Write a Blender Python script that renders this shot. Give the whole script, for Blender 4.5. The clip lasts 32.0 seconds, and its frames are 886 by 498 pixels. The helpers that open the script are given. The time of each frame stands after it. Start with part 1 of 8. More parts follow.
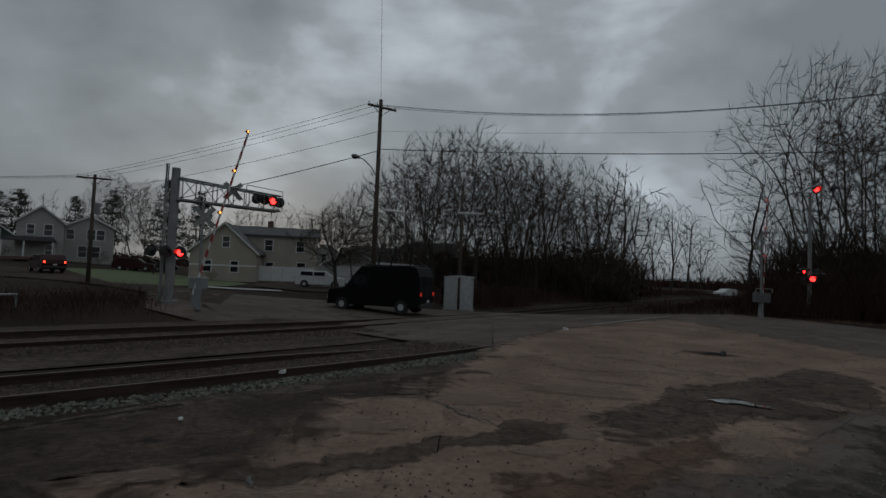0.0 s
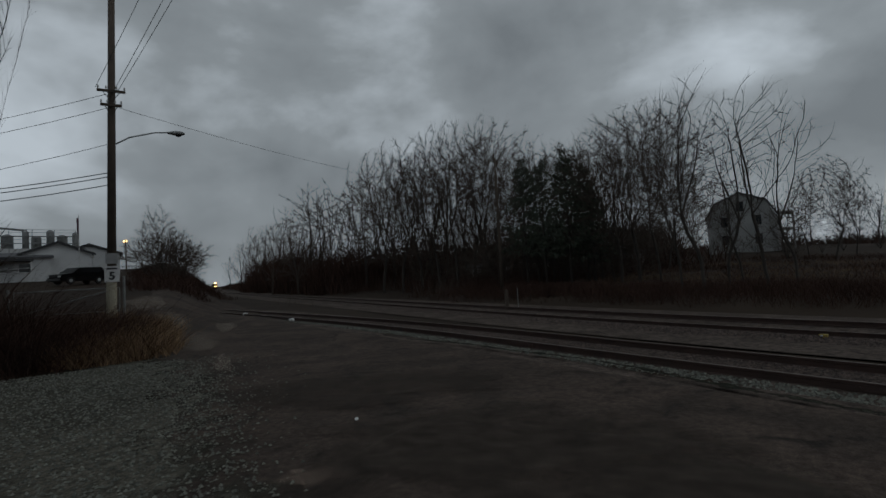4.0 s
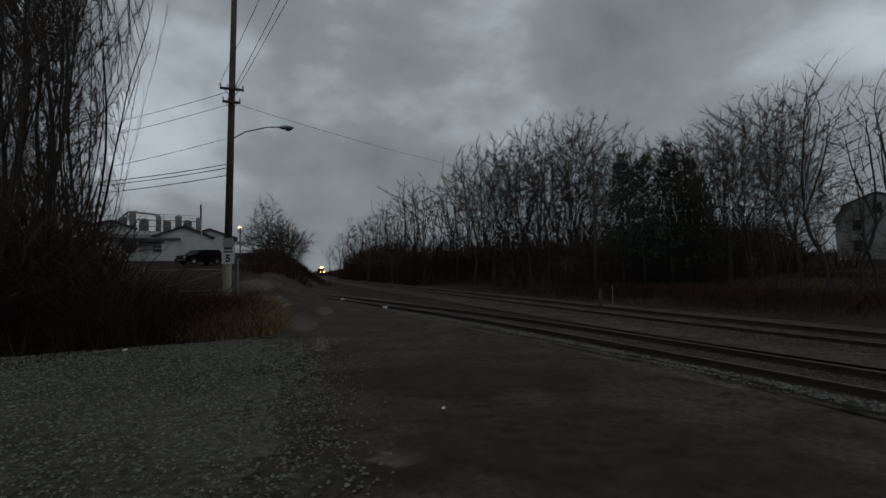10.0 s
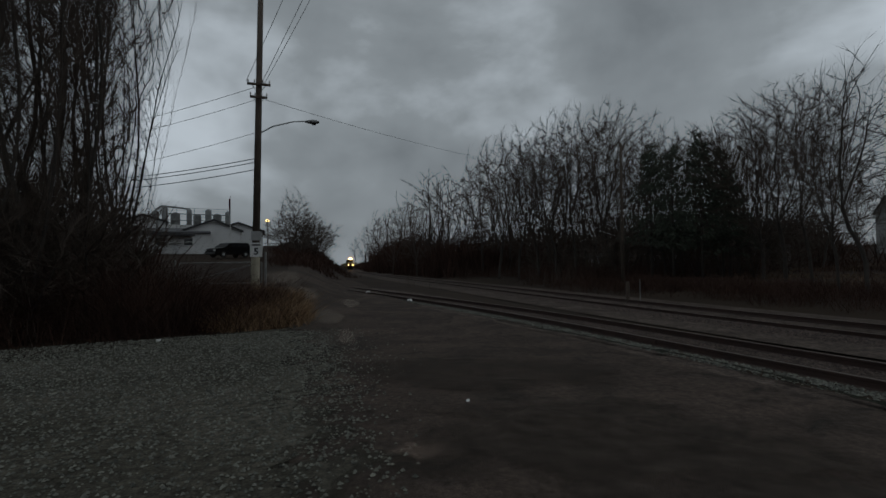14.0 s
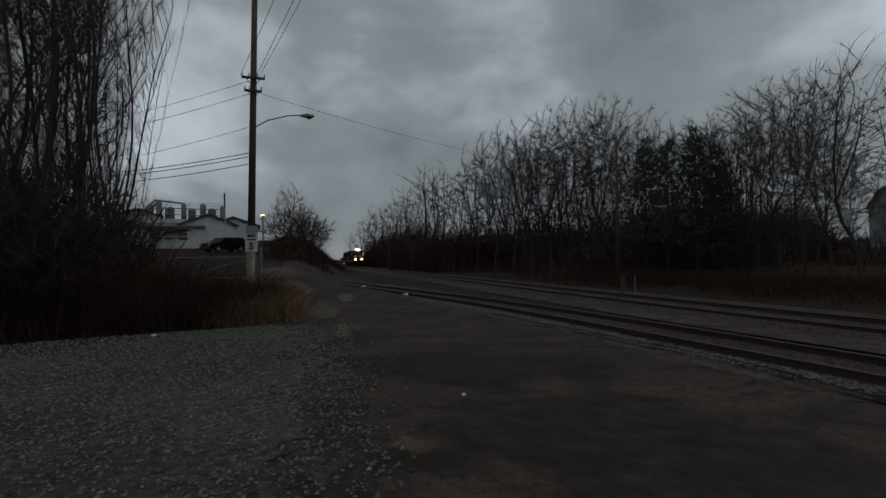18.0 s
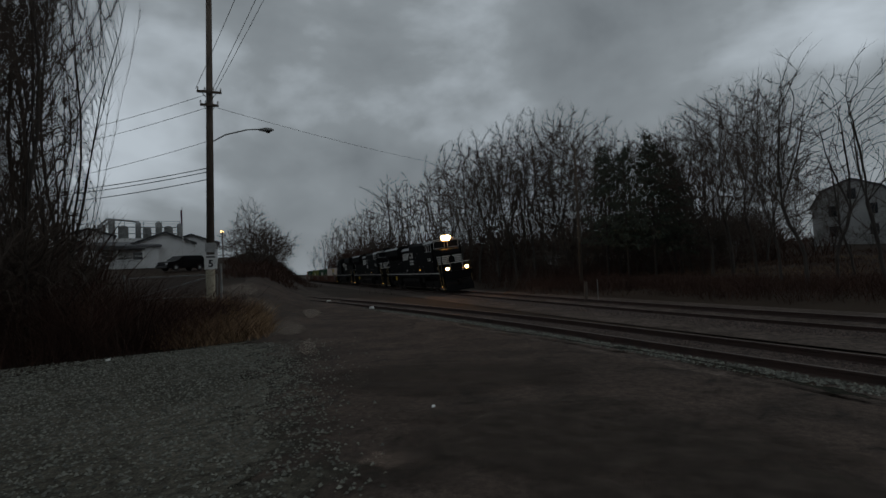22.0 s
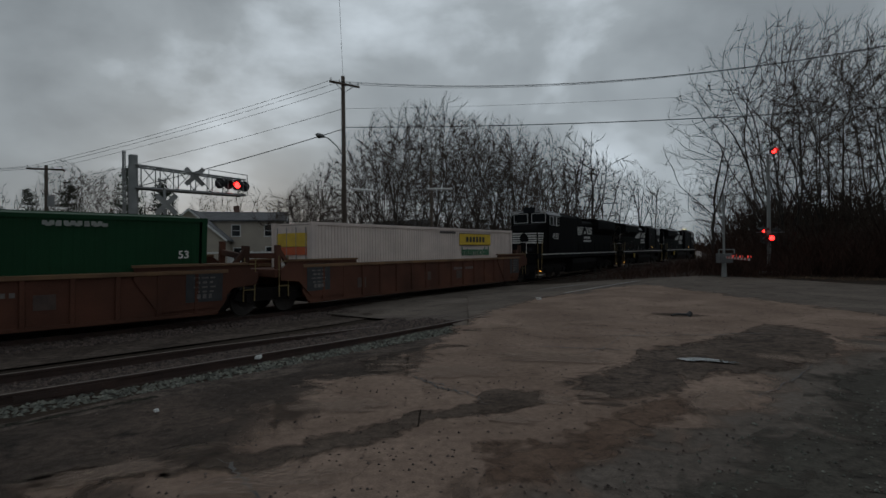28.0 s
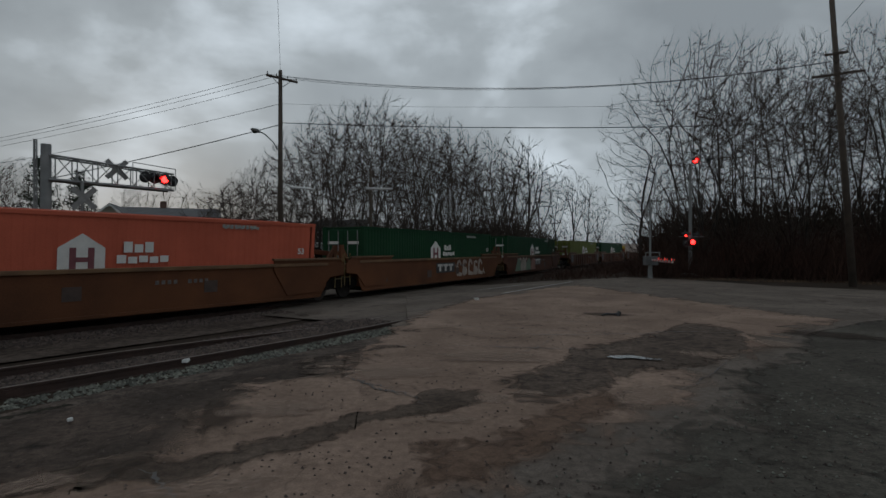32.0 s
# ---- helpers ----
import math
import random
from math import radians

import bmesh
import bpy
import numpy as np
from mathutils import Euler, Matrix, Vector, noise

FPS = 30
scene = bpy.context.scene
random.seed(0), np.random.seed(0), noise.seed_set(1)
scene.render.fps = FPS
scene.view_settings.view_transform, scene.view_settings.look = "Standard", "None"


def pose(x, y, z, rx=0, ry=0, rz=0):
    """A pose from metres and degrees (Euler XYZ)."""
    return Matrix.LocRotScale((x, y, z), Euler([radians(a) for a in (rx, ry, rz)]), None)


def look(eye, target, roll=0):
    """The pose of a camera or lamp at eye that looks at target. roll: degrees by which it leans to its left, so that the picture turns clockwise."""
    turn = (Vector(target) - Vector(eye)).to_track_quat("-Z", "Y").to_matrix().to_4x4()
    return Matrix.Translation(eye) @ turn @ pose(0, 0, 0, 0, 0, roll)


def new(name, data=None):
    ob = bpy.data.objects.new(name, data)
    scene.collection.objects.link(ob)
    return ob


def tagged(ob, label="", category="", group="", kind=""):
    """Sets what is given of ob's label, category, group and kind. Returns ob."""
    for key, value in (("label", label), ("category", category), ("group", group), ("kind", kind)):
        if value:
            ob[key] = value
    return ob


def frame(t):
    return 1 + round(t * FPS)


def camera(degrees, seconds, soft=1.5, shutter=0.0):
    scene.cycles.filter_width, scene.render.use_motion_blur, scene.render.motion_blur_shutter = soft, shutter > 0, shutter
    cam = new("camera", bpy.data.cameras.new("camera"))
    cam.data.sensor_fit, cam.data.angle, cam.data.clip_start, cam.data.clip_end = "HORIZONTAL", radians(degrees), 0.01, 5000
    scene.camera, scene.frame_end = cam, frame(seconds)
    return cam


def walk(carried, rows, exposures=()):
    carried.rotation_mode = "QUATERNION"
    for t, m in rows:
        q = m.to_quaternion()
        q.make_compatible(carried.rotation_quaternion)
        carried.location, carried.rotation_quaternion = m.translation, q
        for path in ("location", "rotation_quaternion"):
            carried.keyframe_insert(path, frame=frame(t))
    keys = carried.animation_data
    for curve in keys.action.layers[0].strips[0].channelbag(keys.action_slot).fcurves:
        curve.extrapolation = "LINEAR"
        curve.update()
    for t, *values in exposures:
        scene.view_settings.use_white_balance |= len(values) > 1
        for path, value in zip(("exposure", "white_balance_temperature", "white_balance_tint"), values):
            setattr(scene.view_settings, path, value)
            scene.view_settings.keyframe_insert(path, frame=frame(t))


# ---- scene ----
# ---- camera: one standpoint beside the tracks, panned by hand ----
EYE_Z = 1.9
cam = camera(80.4, 32.0, soft=1.5)
PATH = [
    (0, 92.62, -2.28, 0.72),
    (0.5, 92.55, -2.15, -3.88),
    (1, 92.49, -1.18, -5.44),
    (1.5, 91.62, 0.67, 1.35),
    (2, 90.87, 1.32, 11.87),
    (2.5, 91.00, 2.05, 30.32),
    (2.7, 90.97, 2.10, 39.60),
    (3, 90.95, 2.00, 55.30),
    (3.4, 92.20, 2.70, 77.10),
    (3.5, 92.42, 2.79, 82.68),
    (4, 92.71, 3.18, 96.95),
    (4.5, 92.73, 2.81, 99.62),
    (6.5, 92.83, 1.79, 103.28),
    (7, 92.81, 1.53, 103.97),
    (7.5, 92.80, 1.30, 104.54),
    (8, 92.80, 1.08, 105.09),
    (8.5, 92.77, 0.87, 105.68),
    (9, 92.66, 0.77, 106.15),
    (9.5, 92.48, 0.70, 106.57),
    (10, 92.35, 0.76, 106.86),
    (10.5, 92.19, 0.83, 107.30),
    (11, 92.02, 0.86, 107.69),
    (11.5, 91.90, 0.87, 108.04),
    (12, 91.80, 0.85, 108.37),
    (12.5, 91.74, 0.87, 108.71),
    (13, 91.70, 0.84, 109.01),
    (13.5, 91.63, 0.80, 109.29),
    (14, 91.61, 0.72, 109.54),
    (14.5, 91.61, 0.70, 109.73),
    (16.5, 91.46, 0.44, 110.04),
    (17, 91.38, 0.43, 109.95),
    (17.5, 91.22, 0.60, 109.57),
    (18, 91.00, 0.77, 109.08),
    (18.5, 90.92, 0.86, 108.80),
    (19, 90.96, 0.99, 108.71),
    (19.5, 91.16, 1.10, 108.47),
    (20, 91.34, 1.25, 108.23),
    (20.5, 91.46, 1.50, 107.90),
    (21, 91.61, 1.74, 107.53),
    (21.5, 91.75, 2.10, 106.93),
    (22, 92.10, 2.59, 105.31),
    (22.5, 92.52, 3.67, 100.10),
    (23, 92.16, 4.35, 87.11),
    (23.5, 92.73, 3.30, 66.82),
    (24, 91.68, 2.25, 45.42),
    (24.5, 91.71, 1.07, 24.45),
    (26.5, 90.76, 1.06, 12.04),
    (27, 90.21, 1.47, 6.93),
    (27.5, 89.81, 0.90, 1.36),
    (28, 90.06, 0.59, -2.32),
    (28.5, 90.18, 0.39, -4.43),
    (29, 90.19, 0.27, -5.43),
    (29.5, 90.23, 0.17, -6.44),
    (30, 90.24, 0.11, -7.28),
    (30.5, 90.20, 0.10, -8.01),
    (31, 90.14, 0.05, -8.66),
    (31.5, 90.09, 0.01, -9.31),
    (32, 90.08, 0.00, -8.94),
]
walk(cam, [(t, pose(0, 0, EYE_Z, rx, ry, rz)) for t, rx, ry, rz in PATH],
     [(0, -2.62), (1, -2.5), (2, -2.48), (3.2, -2.5), (6, -2.5), (22.5, -2.5), (24, -2.62), (26.5, -2.52), (28, -2.34), (32, -2.2)])

# ---- world and light: dusk under heavy cloud ----
def build_world():
    w = bpy.data.worlds.new("dusk_sky")
    scene.world = w
    w.use_nodes = True
    nt = w.node_tree
    nt.nodes.clear()
    n = nt.nodes.new
    out, bg = n("ShaderNodeOutputWorld"), n("ShaderNodeBackground")
    sky = n("ShaderNodeTexSky")
    sky.sky_type, sky.sun_disc = "NISHITA", False
    sky.sun_elevation, sky.sun_rotation = radians(6), radians(-20)
    co, mp = n("ShaderNodeTexCoord"), n("ShaderNodeMapping")
    mp.inputs["Scale"].default_value = (1.0, 1.0, 1.7)
    big, fine = n("ShaderNodeTexNoise"), n("ShaderNodeTexNoise")
    big.inputs["Scale"].default_value, big.inputs["Detail"].default_value = 2.3, 6
    big.inputs["Roughness"].default_value, big.inputs["Distortion"].default_value = 0.5, 0.25
    fine.inputs["Scale"].default_value, fine.inputs["Detail"].default_value = 6.0, 5
    fine.inputs["Roughness"].default_value = 0.5
    mix = n("ShaderNodeMix")
    mix.inputs[0].default_value = 0.2
    ramp = n("ShaderNodeValToRGB")
    ramp.color_ramp.elements[0].position, ramp.color_ramp.elements[0].color = 0.37, (0.78, 0.885, 0.97, 1)
    ramp.color_ramp.elements[1].position, ramp.color_ramp.elements[1].color = 0.67, (2.35, 2.64, 2.9, 1)
    e = ramp.color_ramp.elements.new(0.52)
    e.color = (1.17, 1.32, 1.43, 1)
    tint = n("ShaderNodeMix")
    tint.data_type = "RGBA"
    tint.inputs[0].default_value = 0.008
    # the cloud is thinner and brighter towards the west, where the sun has gone down
    dot, west, glow = n("ShaderNodeVectorMath"), n("ShaderNodeMapRange"), n("ShaderNodeMix")
    dot.operation = "DOT_PRODUCT"
    dot.inputs[1].default_value = (0.62, 0.70, 0.36)
    for k, v in (("From Min", -0.6), ("From Max", 1.0), ("To Min", 1.08), ("To Max", 1.42)):
        west.inputs[k].default_value = v
    glow.data_type, glow.blend_type = "RGBA", "MULTIPLY"
    glow.inputs[0].default_value = 1.0
    for a, b in ((co.outputs["Generated"], mp.inputs["Vector"]), (mp.outputs[0], big.inputs["Vector"]), (mp.outputs[0], fine.inputs["Vector"]),
                 (big.outputs[0], mix.inputs[2]), (fine.outputs[0], mix.inputs[3]), (mix.outputs[0], ramp.inputs[0]),
                 (co.outputs["Generated"], dot.inputs[0]), (dot.outputs["Value"], west.inputs["Value"]), (west.outputs[0], glow.inputs[7]),
                 (ramp.outputs[0], tint.inputs[6]), (sky.outputs[0], tint.inputs[7]), (tint.outputs[2], glow.inputs[6]), (glow.outputs[2], bg.inputs[0]), (bg.outputs[0], out.inputs[0])):
        nt.links.new(a, b)
    bg.inputs[1].default_value = 1.0


build_world()
sun = new("sun", bpy.data.lights.new("sun", "SUN"))
sun.data.energy, sun.data.angle, sun.data.color = 0.5, radians(40), (1.0, 0.95, 0.9)
sun.matrix_world = look((0, 0, 60), (25, -50, 0))


# ---- materials ----
def mat(name, col, col2=None, rough=0.8, metal=0.0, scale=3.0, bump=0.0, bscale=40.0, spread=0.25, detail=6, emit=None, estr=0.0, islands=0.0, objvar=0.0, spec=0.5):
    """A surface with grain at two scales, in metres of its object's own space."""
    m = bpy.data.materials.new(name)
    m.use_nodes = True
    nt = m.node_tree
    b = nt.nodes["Principled BSDF"]
    n = nt.nodes.new
    b.inputs["Roughness"].default_value, b.inputs["Metallic"].default_value = rough, metal
    b.inputs["Specular IOR Level"].default_value = spec
    if emit:
        b.inputs["Base Color"].default_value = (*col, 1)
        b.inputs["Emission Color"].default_value, b.inputs["Emission Strength"].default_value = (*emit, 1), estr
        return m
    col2 = col2 or tuple(c * (1 - spread) for c in col)
    co = n("ShaderNodeTexCoord")
    a, f = n("ShaderNodeTexNoise"), n("ShaderNodeTexNoise")
    a.inputs["Scale"].default_value, a.inputs["Detail"].default_value = scale, detail
    f.inputs["Scale"].default_value, f.inputs["Detail"].default_value = bscale, 3
    mx = n("ShaderNodeMix")
    mx.inputs[0].default_value = 0.35
    ramp = n("ShaderNodeValToRGB")
    ramp.color_ramp.elements[0].position, ramp.color_ramp.elements[1].position = 0.34, 0.66
    ramp.color_ramp.elements[0].color, ramp.color_ramp.elements[1].color = (*col2, 1), (*col, 1)
    for x, y in ((co.outputs["Object"], a.inputs["Vector"]), (co.outputs["Object"], f.inputs["Vector"]), (a.outputs[0], mx.inputs[2]), (f.outputs[0], mx.inputs[3]), (mx.outputs[0], ramp.inputs[0])):
        nt.links.new(x, y)
    last = ramp.outputs[0]
    if islands or objvar:
        src = n("ShaderNodeNewGeometry").outputs["Random Per Island"] if islands else n("ShaderNodeObjectInfo").outputs["Random"]
        hsv, mr = n("ShaderNodeHueSaturation"), n("ShaderNodeMapRange")
        mr.inputs["To Min"].default_value, mr.inputs["To Max"].default_value = 1 - (islands or objvar), 1 + (islands or objvar)
        nt.links.new(src, mr.inputs["Value"])
        nt.links.new(mr.outputs[0], hsv.inputs["Value"])
        nt.links.new(last, hsv.inputs["Color"])
        last = hsv.outputs[0]
    nt.links.new(last, b.inputs["Base Color"])
    if bump:
        bp = n("ShaderNodeBump")
        bp.inputs["Strength"].default_value, bp.inputs["Distance"].default_value = bump, 0.02
        nt.links.new(mx.outputs[0], bp.inputs["Height"])
        nt.links.new(bp.outputs[0], b.inputs["Normal"])
    return m


def layered(name, base, light, dark, scale, spots, rough=0.85, bump=0.5, fine=70.0, damp=0.25, cracks=0.0, fade=0.0, speck=1.0):
    """Old paving: a broad blend of two tones, darker blots, small speckle and relief."""
    m = bpy.data.materials.new(name)
    m.use_nodes = True
    nt = m.node_tree
    b = nt.nodes["Principled BSDF"]
    n = nt.nodes.new
    co = n("ShaderNodeTexCoord")
    tex = []
    for sc, det, dis in ((scale, 8, .6), (scale * 2.7, 6, 1.2), (fine, 3, 0), (fine * .22, 8, 0)):
        t = n("ShaderNodeTexNoise")
        t.inputs["Scale"].default_value, t.inputs["Detail"].default_value, t.inputs["Distortion"].default_value = sc, det, dis
        nt.links.new(co.outputs["Object"], t.inputs["Vector"])
        tex.append(t)

    def ramp(src, lo, hi, a, c):
        r = n("ShaderNodeValToRGB")
        r.color_ramp.elements[0].position, r.color_ramp.elements[1].position = lo, hi
        r.color_ramp.elements[0].color, r.color_ramp.elements[1].color = a, c
        nt.links.new(src, r.inputs[0])
        return r.outputs[0]

    def blend(kind, f, a, c):
        x = n("ShaderNodeMix")
        x.data_type, x.blend_type = "RGBA", kind
        if isinstance(f, float):
            x.inputs[0].default_value = f
        else:
            nt.links.new(f, x.inputs[0])
        for sock, v in ((x.inputs[6], a), (x.inputs[7], c)):
            if isinstance(v, tuple):
                sock.default_value = v
            else:
                nt.links.new(v, sock)
        return x.outputs[2]

    grey = lambda v: (v, v, v, 1)
    c = ramp(tex[0].outputs[0], .38, .64, (*base, 1), (*light, 1))
    blot = ramp(tex[1].outputs[0], spots, spots + .2, grey(0), grey(1))
    c = blend("MIX", blot, c, (*dark, 1))
    c = blend("MULTIPLY", 1.0, c, ramp(tex[3].outputs[0], .3, .7, grey(1 - .5 * speck), grey(1 + .45 * speck)))
    c = blend("MULTIPLY", 1.0, c, ramp(tex[2].outputs[0], .32, .68, grey(1 - .38 * speck), grey(1 + .4 * speck)))
    if cracks:
        for sc, wid, amt in ((.45, .005, cracks * .6), (1.7, .008, cracks * .25)):
            vo, wob, add = n("ShaderNodeTexVoronoi"), n("ShaderNodeTexNoise"), n("ShaderNodeVectorMath")
            vo.feature = "DISTANCE_TO_EDGE"
            vo.inputs["Scale"].default_value = sc
            wob.inputs["Scale"].default_value, wob.inputs["Detail"].default_value = 1.6, 6
            add.operation = "MULTIPLY_ADD"
            add.inputs[1].default_value = (.9, .9, 0)
            nt.links.new(wob.outputs["Color"], add.inputs[0])
            nt.links.new(co.outputs["Object"], wob.inputs["Vector"])
            nt.links.new(co.outputs["Object"], add.inputs[2])
            nt.links.new(add.outputs[0], vo.inputs["Vector"])
            line = ramp(vo.outputs["Distance"], wid * .3, wid, grey(1 - amt * .75), grey(1))
            some = ramp(tex[1].outputs[0], .46, .58, grey(0), grey(1))
            c = blend("MULTIPLY", some, c, line)
    nt.links.new(c, b.inputs["Base Color"])
    if fade:
        at, fm, sub = n("ShaderNodeAttribute"), n("ShaderNodeMapRange"), n("ShaderNodeMath")
        at.attribute_name = "rim"
        sub.operation, sub.inputs[1].default_value = "MULTIPLY_ADD", -2.4 * fade
        nt.links.new(tex[1].outputs[0], sub.inputs[0])
        nt.links.new(at.outputs["Fac"], sub.inputs[2])
        for k_, v_ in (("From Min", -1.1 * fade), ("From Max", -.5 * fade), ("To Min", 0), ("To Max", 1)):
            fm.inputs[k_].default_value = v_
        nt.links.new(sub.outputs[0], fm.inputs["Value"])
        nt.links.new(fm.outputs[0], b.inputs["Alpha"])
    rr = n("ShaderNodeMapRange")
    rr.inputs["To Min"].default_value, rr.inputs["To Max"].default_value = rough, rough - damp
    nt.links.new(blot, rr.inputs["Value"])
    nt.links.new(rr.outputs[0], b.inputs["Roughness"])
    b.inputs["Specular IOR Level"].default_value = .06
    bp = n("ShaderNodeBump")
    bp.inputs["Strength"].default_value, bp.inputs["Distance"].default_value = bump, .02
    mx = n("ShaderNodeMix")
    mx.inputs[0].default_value = .5
    nt.links.new(tex[2].outputs[0], mx.inputs[2])
    nt.links.new(tex[3].outputs[0], mx.inputs[3])
    nt.links.new(mx.outputs[0], bp.inputs["Height"])
    nt.links.new(bp.outputs[0], b.inputs["Normal"])
    return m


def soft_stain(name, col, rough, strength=1.0, seed=0.0):
    """A stain with a ragged, soft rim, in the unit circle of its object's space."""
    m = bpy.data.materials.new(name)
    m.use_nodes = True
    nt = m.node_tree
    b = nt.nodes["Principled BSDF"]
    n = nt.nodes.new
    b.inputs["Roughness"].default_value = rough
    b.inputs["Specular IOR Level"].default_value = .5 if rough < .2 else .05
    co, ln, ns, sp = n("ShaderNodeTexCoord"), n("ShaderNodeVectorMath"), n("ShaderNodeTexNoise"), n("ShaderNodeTexNoise")
    inf = n("ShaderNodeObjectInfo")
    off = n("ShaderNodeVectorMath")
    ln.operation = "LENGTH"
    ns.inputs["Scale"].default_value, ns.inputs["Detail"].default_value = 2.1, 8
    sp.inputs["Scale"].default_value, sp.inputs["Detail"].default_value = 9, 5
    r = n("ShaderNodeValToRGB")
    r.color_ramp.elements[0].position, r.color_ramp.elements[0].color = .36, (*(c * .6 for c in col), 1)
    r.color_ramp.elements[1].position, r.color_ramp.elements[1].color = .66, (*(c * 1.35 for c in col), 1)
    mul, sub, mr = n("ShaderNodeMath"), n("ShaderNodeMath"), n("ShaderNodeMapRange")
    mul.operation, mul.inputs[1].default_value = "MULTIPLY", 1.35
    sub.operation = "SUBTRACT"
    for k, v in (("From Min", -.20), ("From Max", .14), ("To Min", 0), ("To Max", strength)):
        mr.inputs[k].default_value = v
    for x, y in ((co.outputs["Object"], ln.inputs[0]), (co.outputs["Object"], off.inputs[0]), (inf.outputs["Location"], off.inputs[1]), (off.outputs[0], ns.inputs["Vector"]), (off.outputs[0], sp.inputs["Vector"]),
                 (ns.outputs[0], mul.inputs[0]), (mul.outputs[0], sub.inputs[0]), (ln.outputs["Value"], sub.inputs[1]), (sub.outputs[0], mr.inputs["Value"]),
                 (mr.outputs[0], b.inputs["Alpha"]), (sp.outputs[0], r.inputs[0]), (r.outputs[0], b.inputs["Base Color"])):
        nt.links.new(x, y)
    return m


asphalt = layered("asphalt", (0.043, 0.034, 0.0285), (0.074, 0.056, 0.046), (0.026, 0.022, 0.019), 0.55, 0.54, 0.92, 0.6, 55, 0.0, cracks=.5, speck=.65)
old_asphalt = layered("old_asphalt", (0.104, 0.086, 0.073), (0.146, 0.121, 0.103), (0.060, 0.049, 0.041), 0.35, 0.54, 0.92, 0.6, 55, 0.0, cracks=.8, speck=.5)
worn = layered("worn_asphalt", (0.165, 0.116, 0.090), (0.245, 0.176, 0.138), (0.105, 0.073, 0.056), 0.42, 0.56, 0.92, 0.5, 48, 0.0, cracks=.9, fade=1.1, speck=.38)
patch_dark = mat("wet_patch", (0.045, 0.042, 0.04), (0.025, 0.024, 0.024), 0.55, scale=1.2, bump=0.4, bscale=60)
dark_asphalt = layered("dark_asphalt", (0.056, 0.050, 0.042), (0.082, 0.074, 0.062), (0.034, 0.030, 0.026), 0.5, 0.56, 0.92, 0.6, 48, 0.0, fade=.9, speck=.6)
gravel_m = layered("gravel_ground", (0.050, 0.046, 0.036), (0.088, 0.081, 0.065), (0.031, 0.028, 0.023), 0.5, 0.62, 0.92, 1.0, 38, 0.05, fade=1.5)
tar_m = layered("tar_streak", (0.064, 0.048, 0.038), (0.098, 0.074, 0.059), (0.042, 0.032, 0.026), 0.8, 0.55, 0.92, 0.5, 48, 0.0, fade=.34, speck=.6)
hollow_m = layered("damp_hollow", (0.070, 0.053, 0.043), (0.110, 0.083, 0.067), (0.040, 0.031, 0.026), 0.8, 0.5, 0.92, 0.6, 40, 0.0, fade=.75, speck=.8)
ballast_m = layered("ballast_bed", (0.055, 0.043, 0.036), (0.090, 0.071, 0.060), (0.027, 0.021, 0.018), 0.7, 0.6, 0.92, 1.0, 26, 0.05)
stone_m = mat("ballast_stone", (0.092, 0.066, 0.055), (0.042, 0.030, 0.026), 0.9, scale=6, islands=0.55)
grey_stone_m = mat("grey_stone", (0.155, 0.155, 0.128), (0.058, 0.060, 0.050), 0.9, scale=6, islands=0.55)
rail_side = mat("rusty_rail", (0.050, 0.026, 0.019), (0.026, 0.015, 0.012), 0.85, scale=3, bump=0.3)
rail_top = mat("rail_head", (0.125, 0.090, 0.074), (0.065, 0.048, 0.040), 0.6, 0.3, scale=5)
tie_m = mat("old_tie", (0.060, 0.038, 0.029), (0.028, 0.019, 0.015), 0.9, scale=4, bump=0.6, objvar=0.3)
wood_pole = mat("pole_wood", (0.095, 0.072, 0.055), (0.05, 0.038, 0.03), 0.9, scale=2.2, bump=0.5)
galv = mat("galvanised", (0.28, 0.285, 0.28), (0.18, 0.185, 0.185), 0.6, 0.3, scale=2)
alu = mat("dull_aluminium", (0.5, 0.51, 0.5), (0.36, 0.37, 0.37), 0.45, 0.5, scale=4)
black_m = mat("black_paint", (0.03, 0.03, 0.032), (0.015, 0.015, 0.016), 0.55, scale=5)
wire_m = mat("wire", (0.03, 0.03, 0.03), (0.02, 0.02, 0.02), 0.7)
bark = mat("bark", (0.058, 0.048, 0.040), (0.026, 0.022, 0.019), 0.95, scale=3, bump=0.6)
twig_m = mat("twigs", (0.082, 0.060, 0.046), (0.044, 0.034, 0.027), 0.95, scale=1.5)
brush_m = mat("dead_brush", (0.070, 0.039, 0.029), (0.027, 0.016, 0.013), 0.95, scale=0.6, islands=0.4, spec=0.1)
drygrass_m = mat("dry_grass", (0.15, 0.096, 0.056), (0.072, 0.045, 0.028), 0.95, scale=0.5, islands=0.4)
tawny_m = mat("tawny_grass", (0.30, 0.195, 0.105), (0.16, 0.095, 0.05), 0.95, scale=0.5, islands=0.4)
field_m = mat("field_grass", (0.040, 0.028, 0.019), (0.017, 0.012, 0.009), 0.95, spec=0.1, scale=0.12, bump=0.7, bscale=9, detail=9)
lawn_m = mat("lawn", (0.10, 0.13, 0.045), (0.06, 0.075, 0.03), 0.95, scale=0.4, bump=0.6, bscale=30)
needles = mat("pine_needles", (0.052, 0.066, 0.042), (0.026, 0.034, 0.023), 0.8, scale=1.2, islands=0.35)
white_paint = mat("white_paint", (0.72, 0.72, 0.70), (0.56, 0.56, 0.55), 0.6, scale=1.2)
grimy_white = mat("grimy_white", (0.62, 0.62, 0.60), (0.42, 0.41, 0.39), 0.6, scale=2.5)
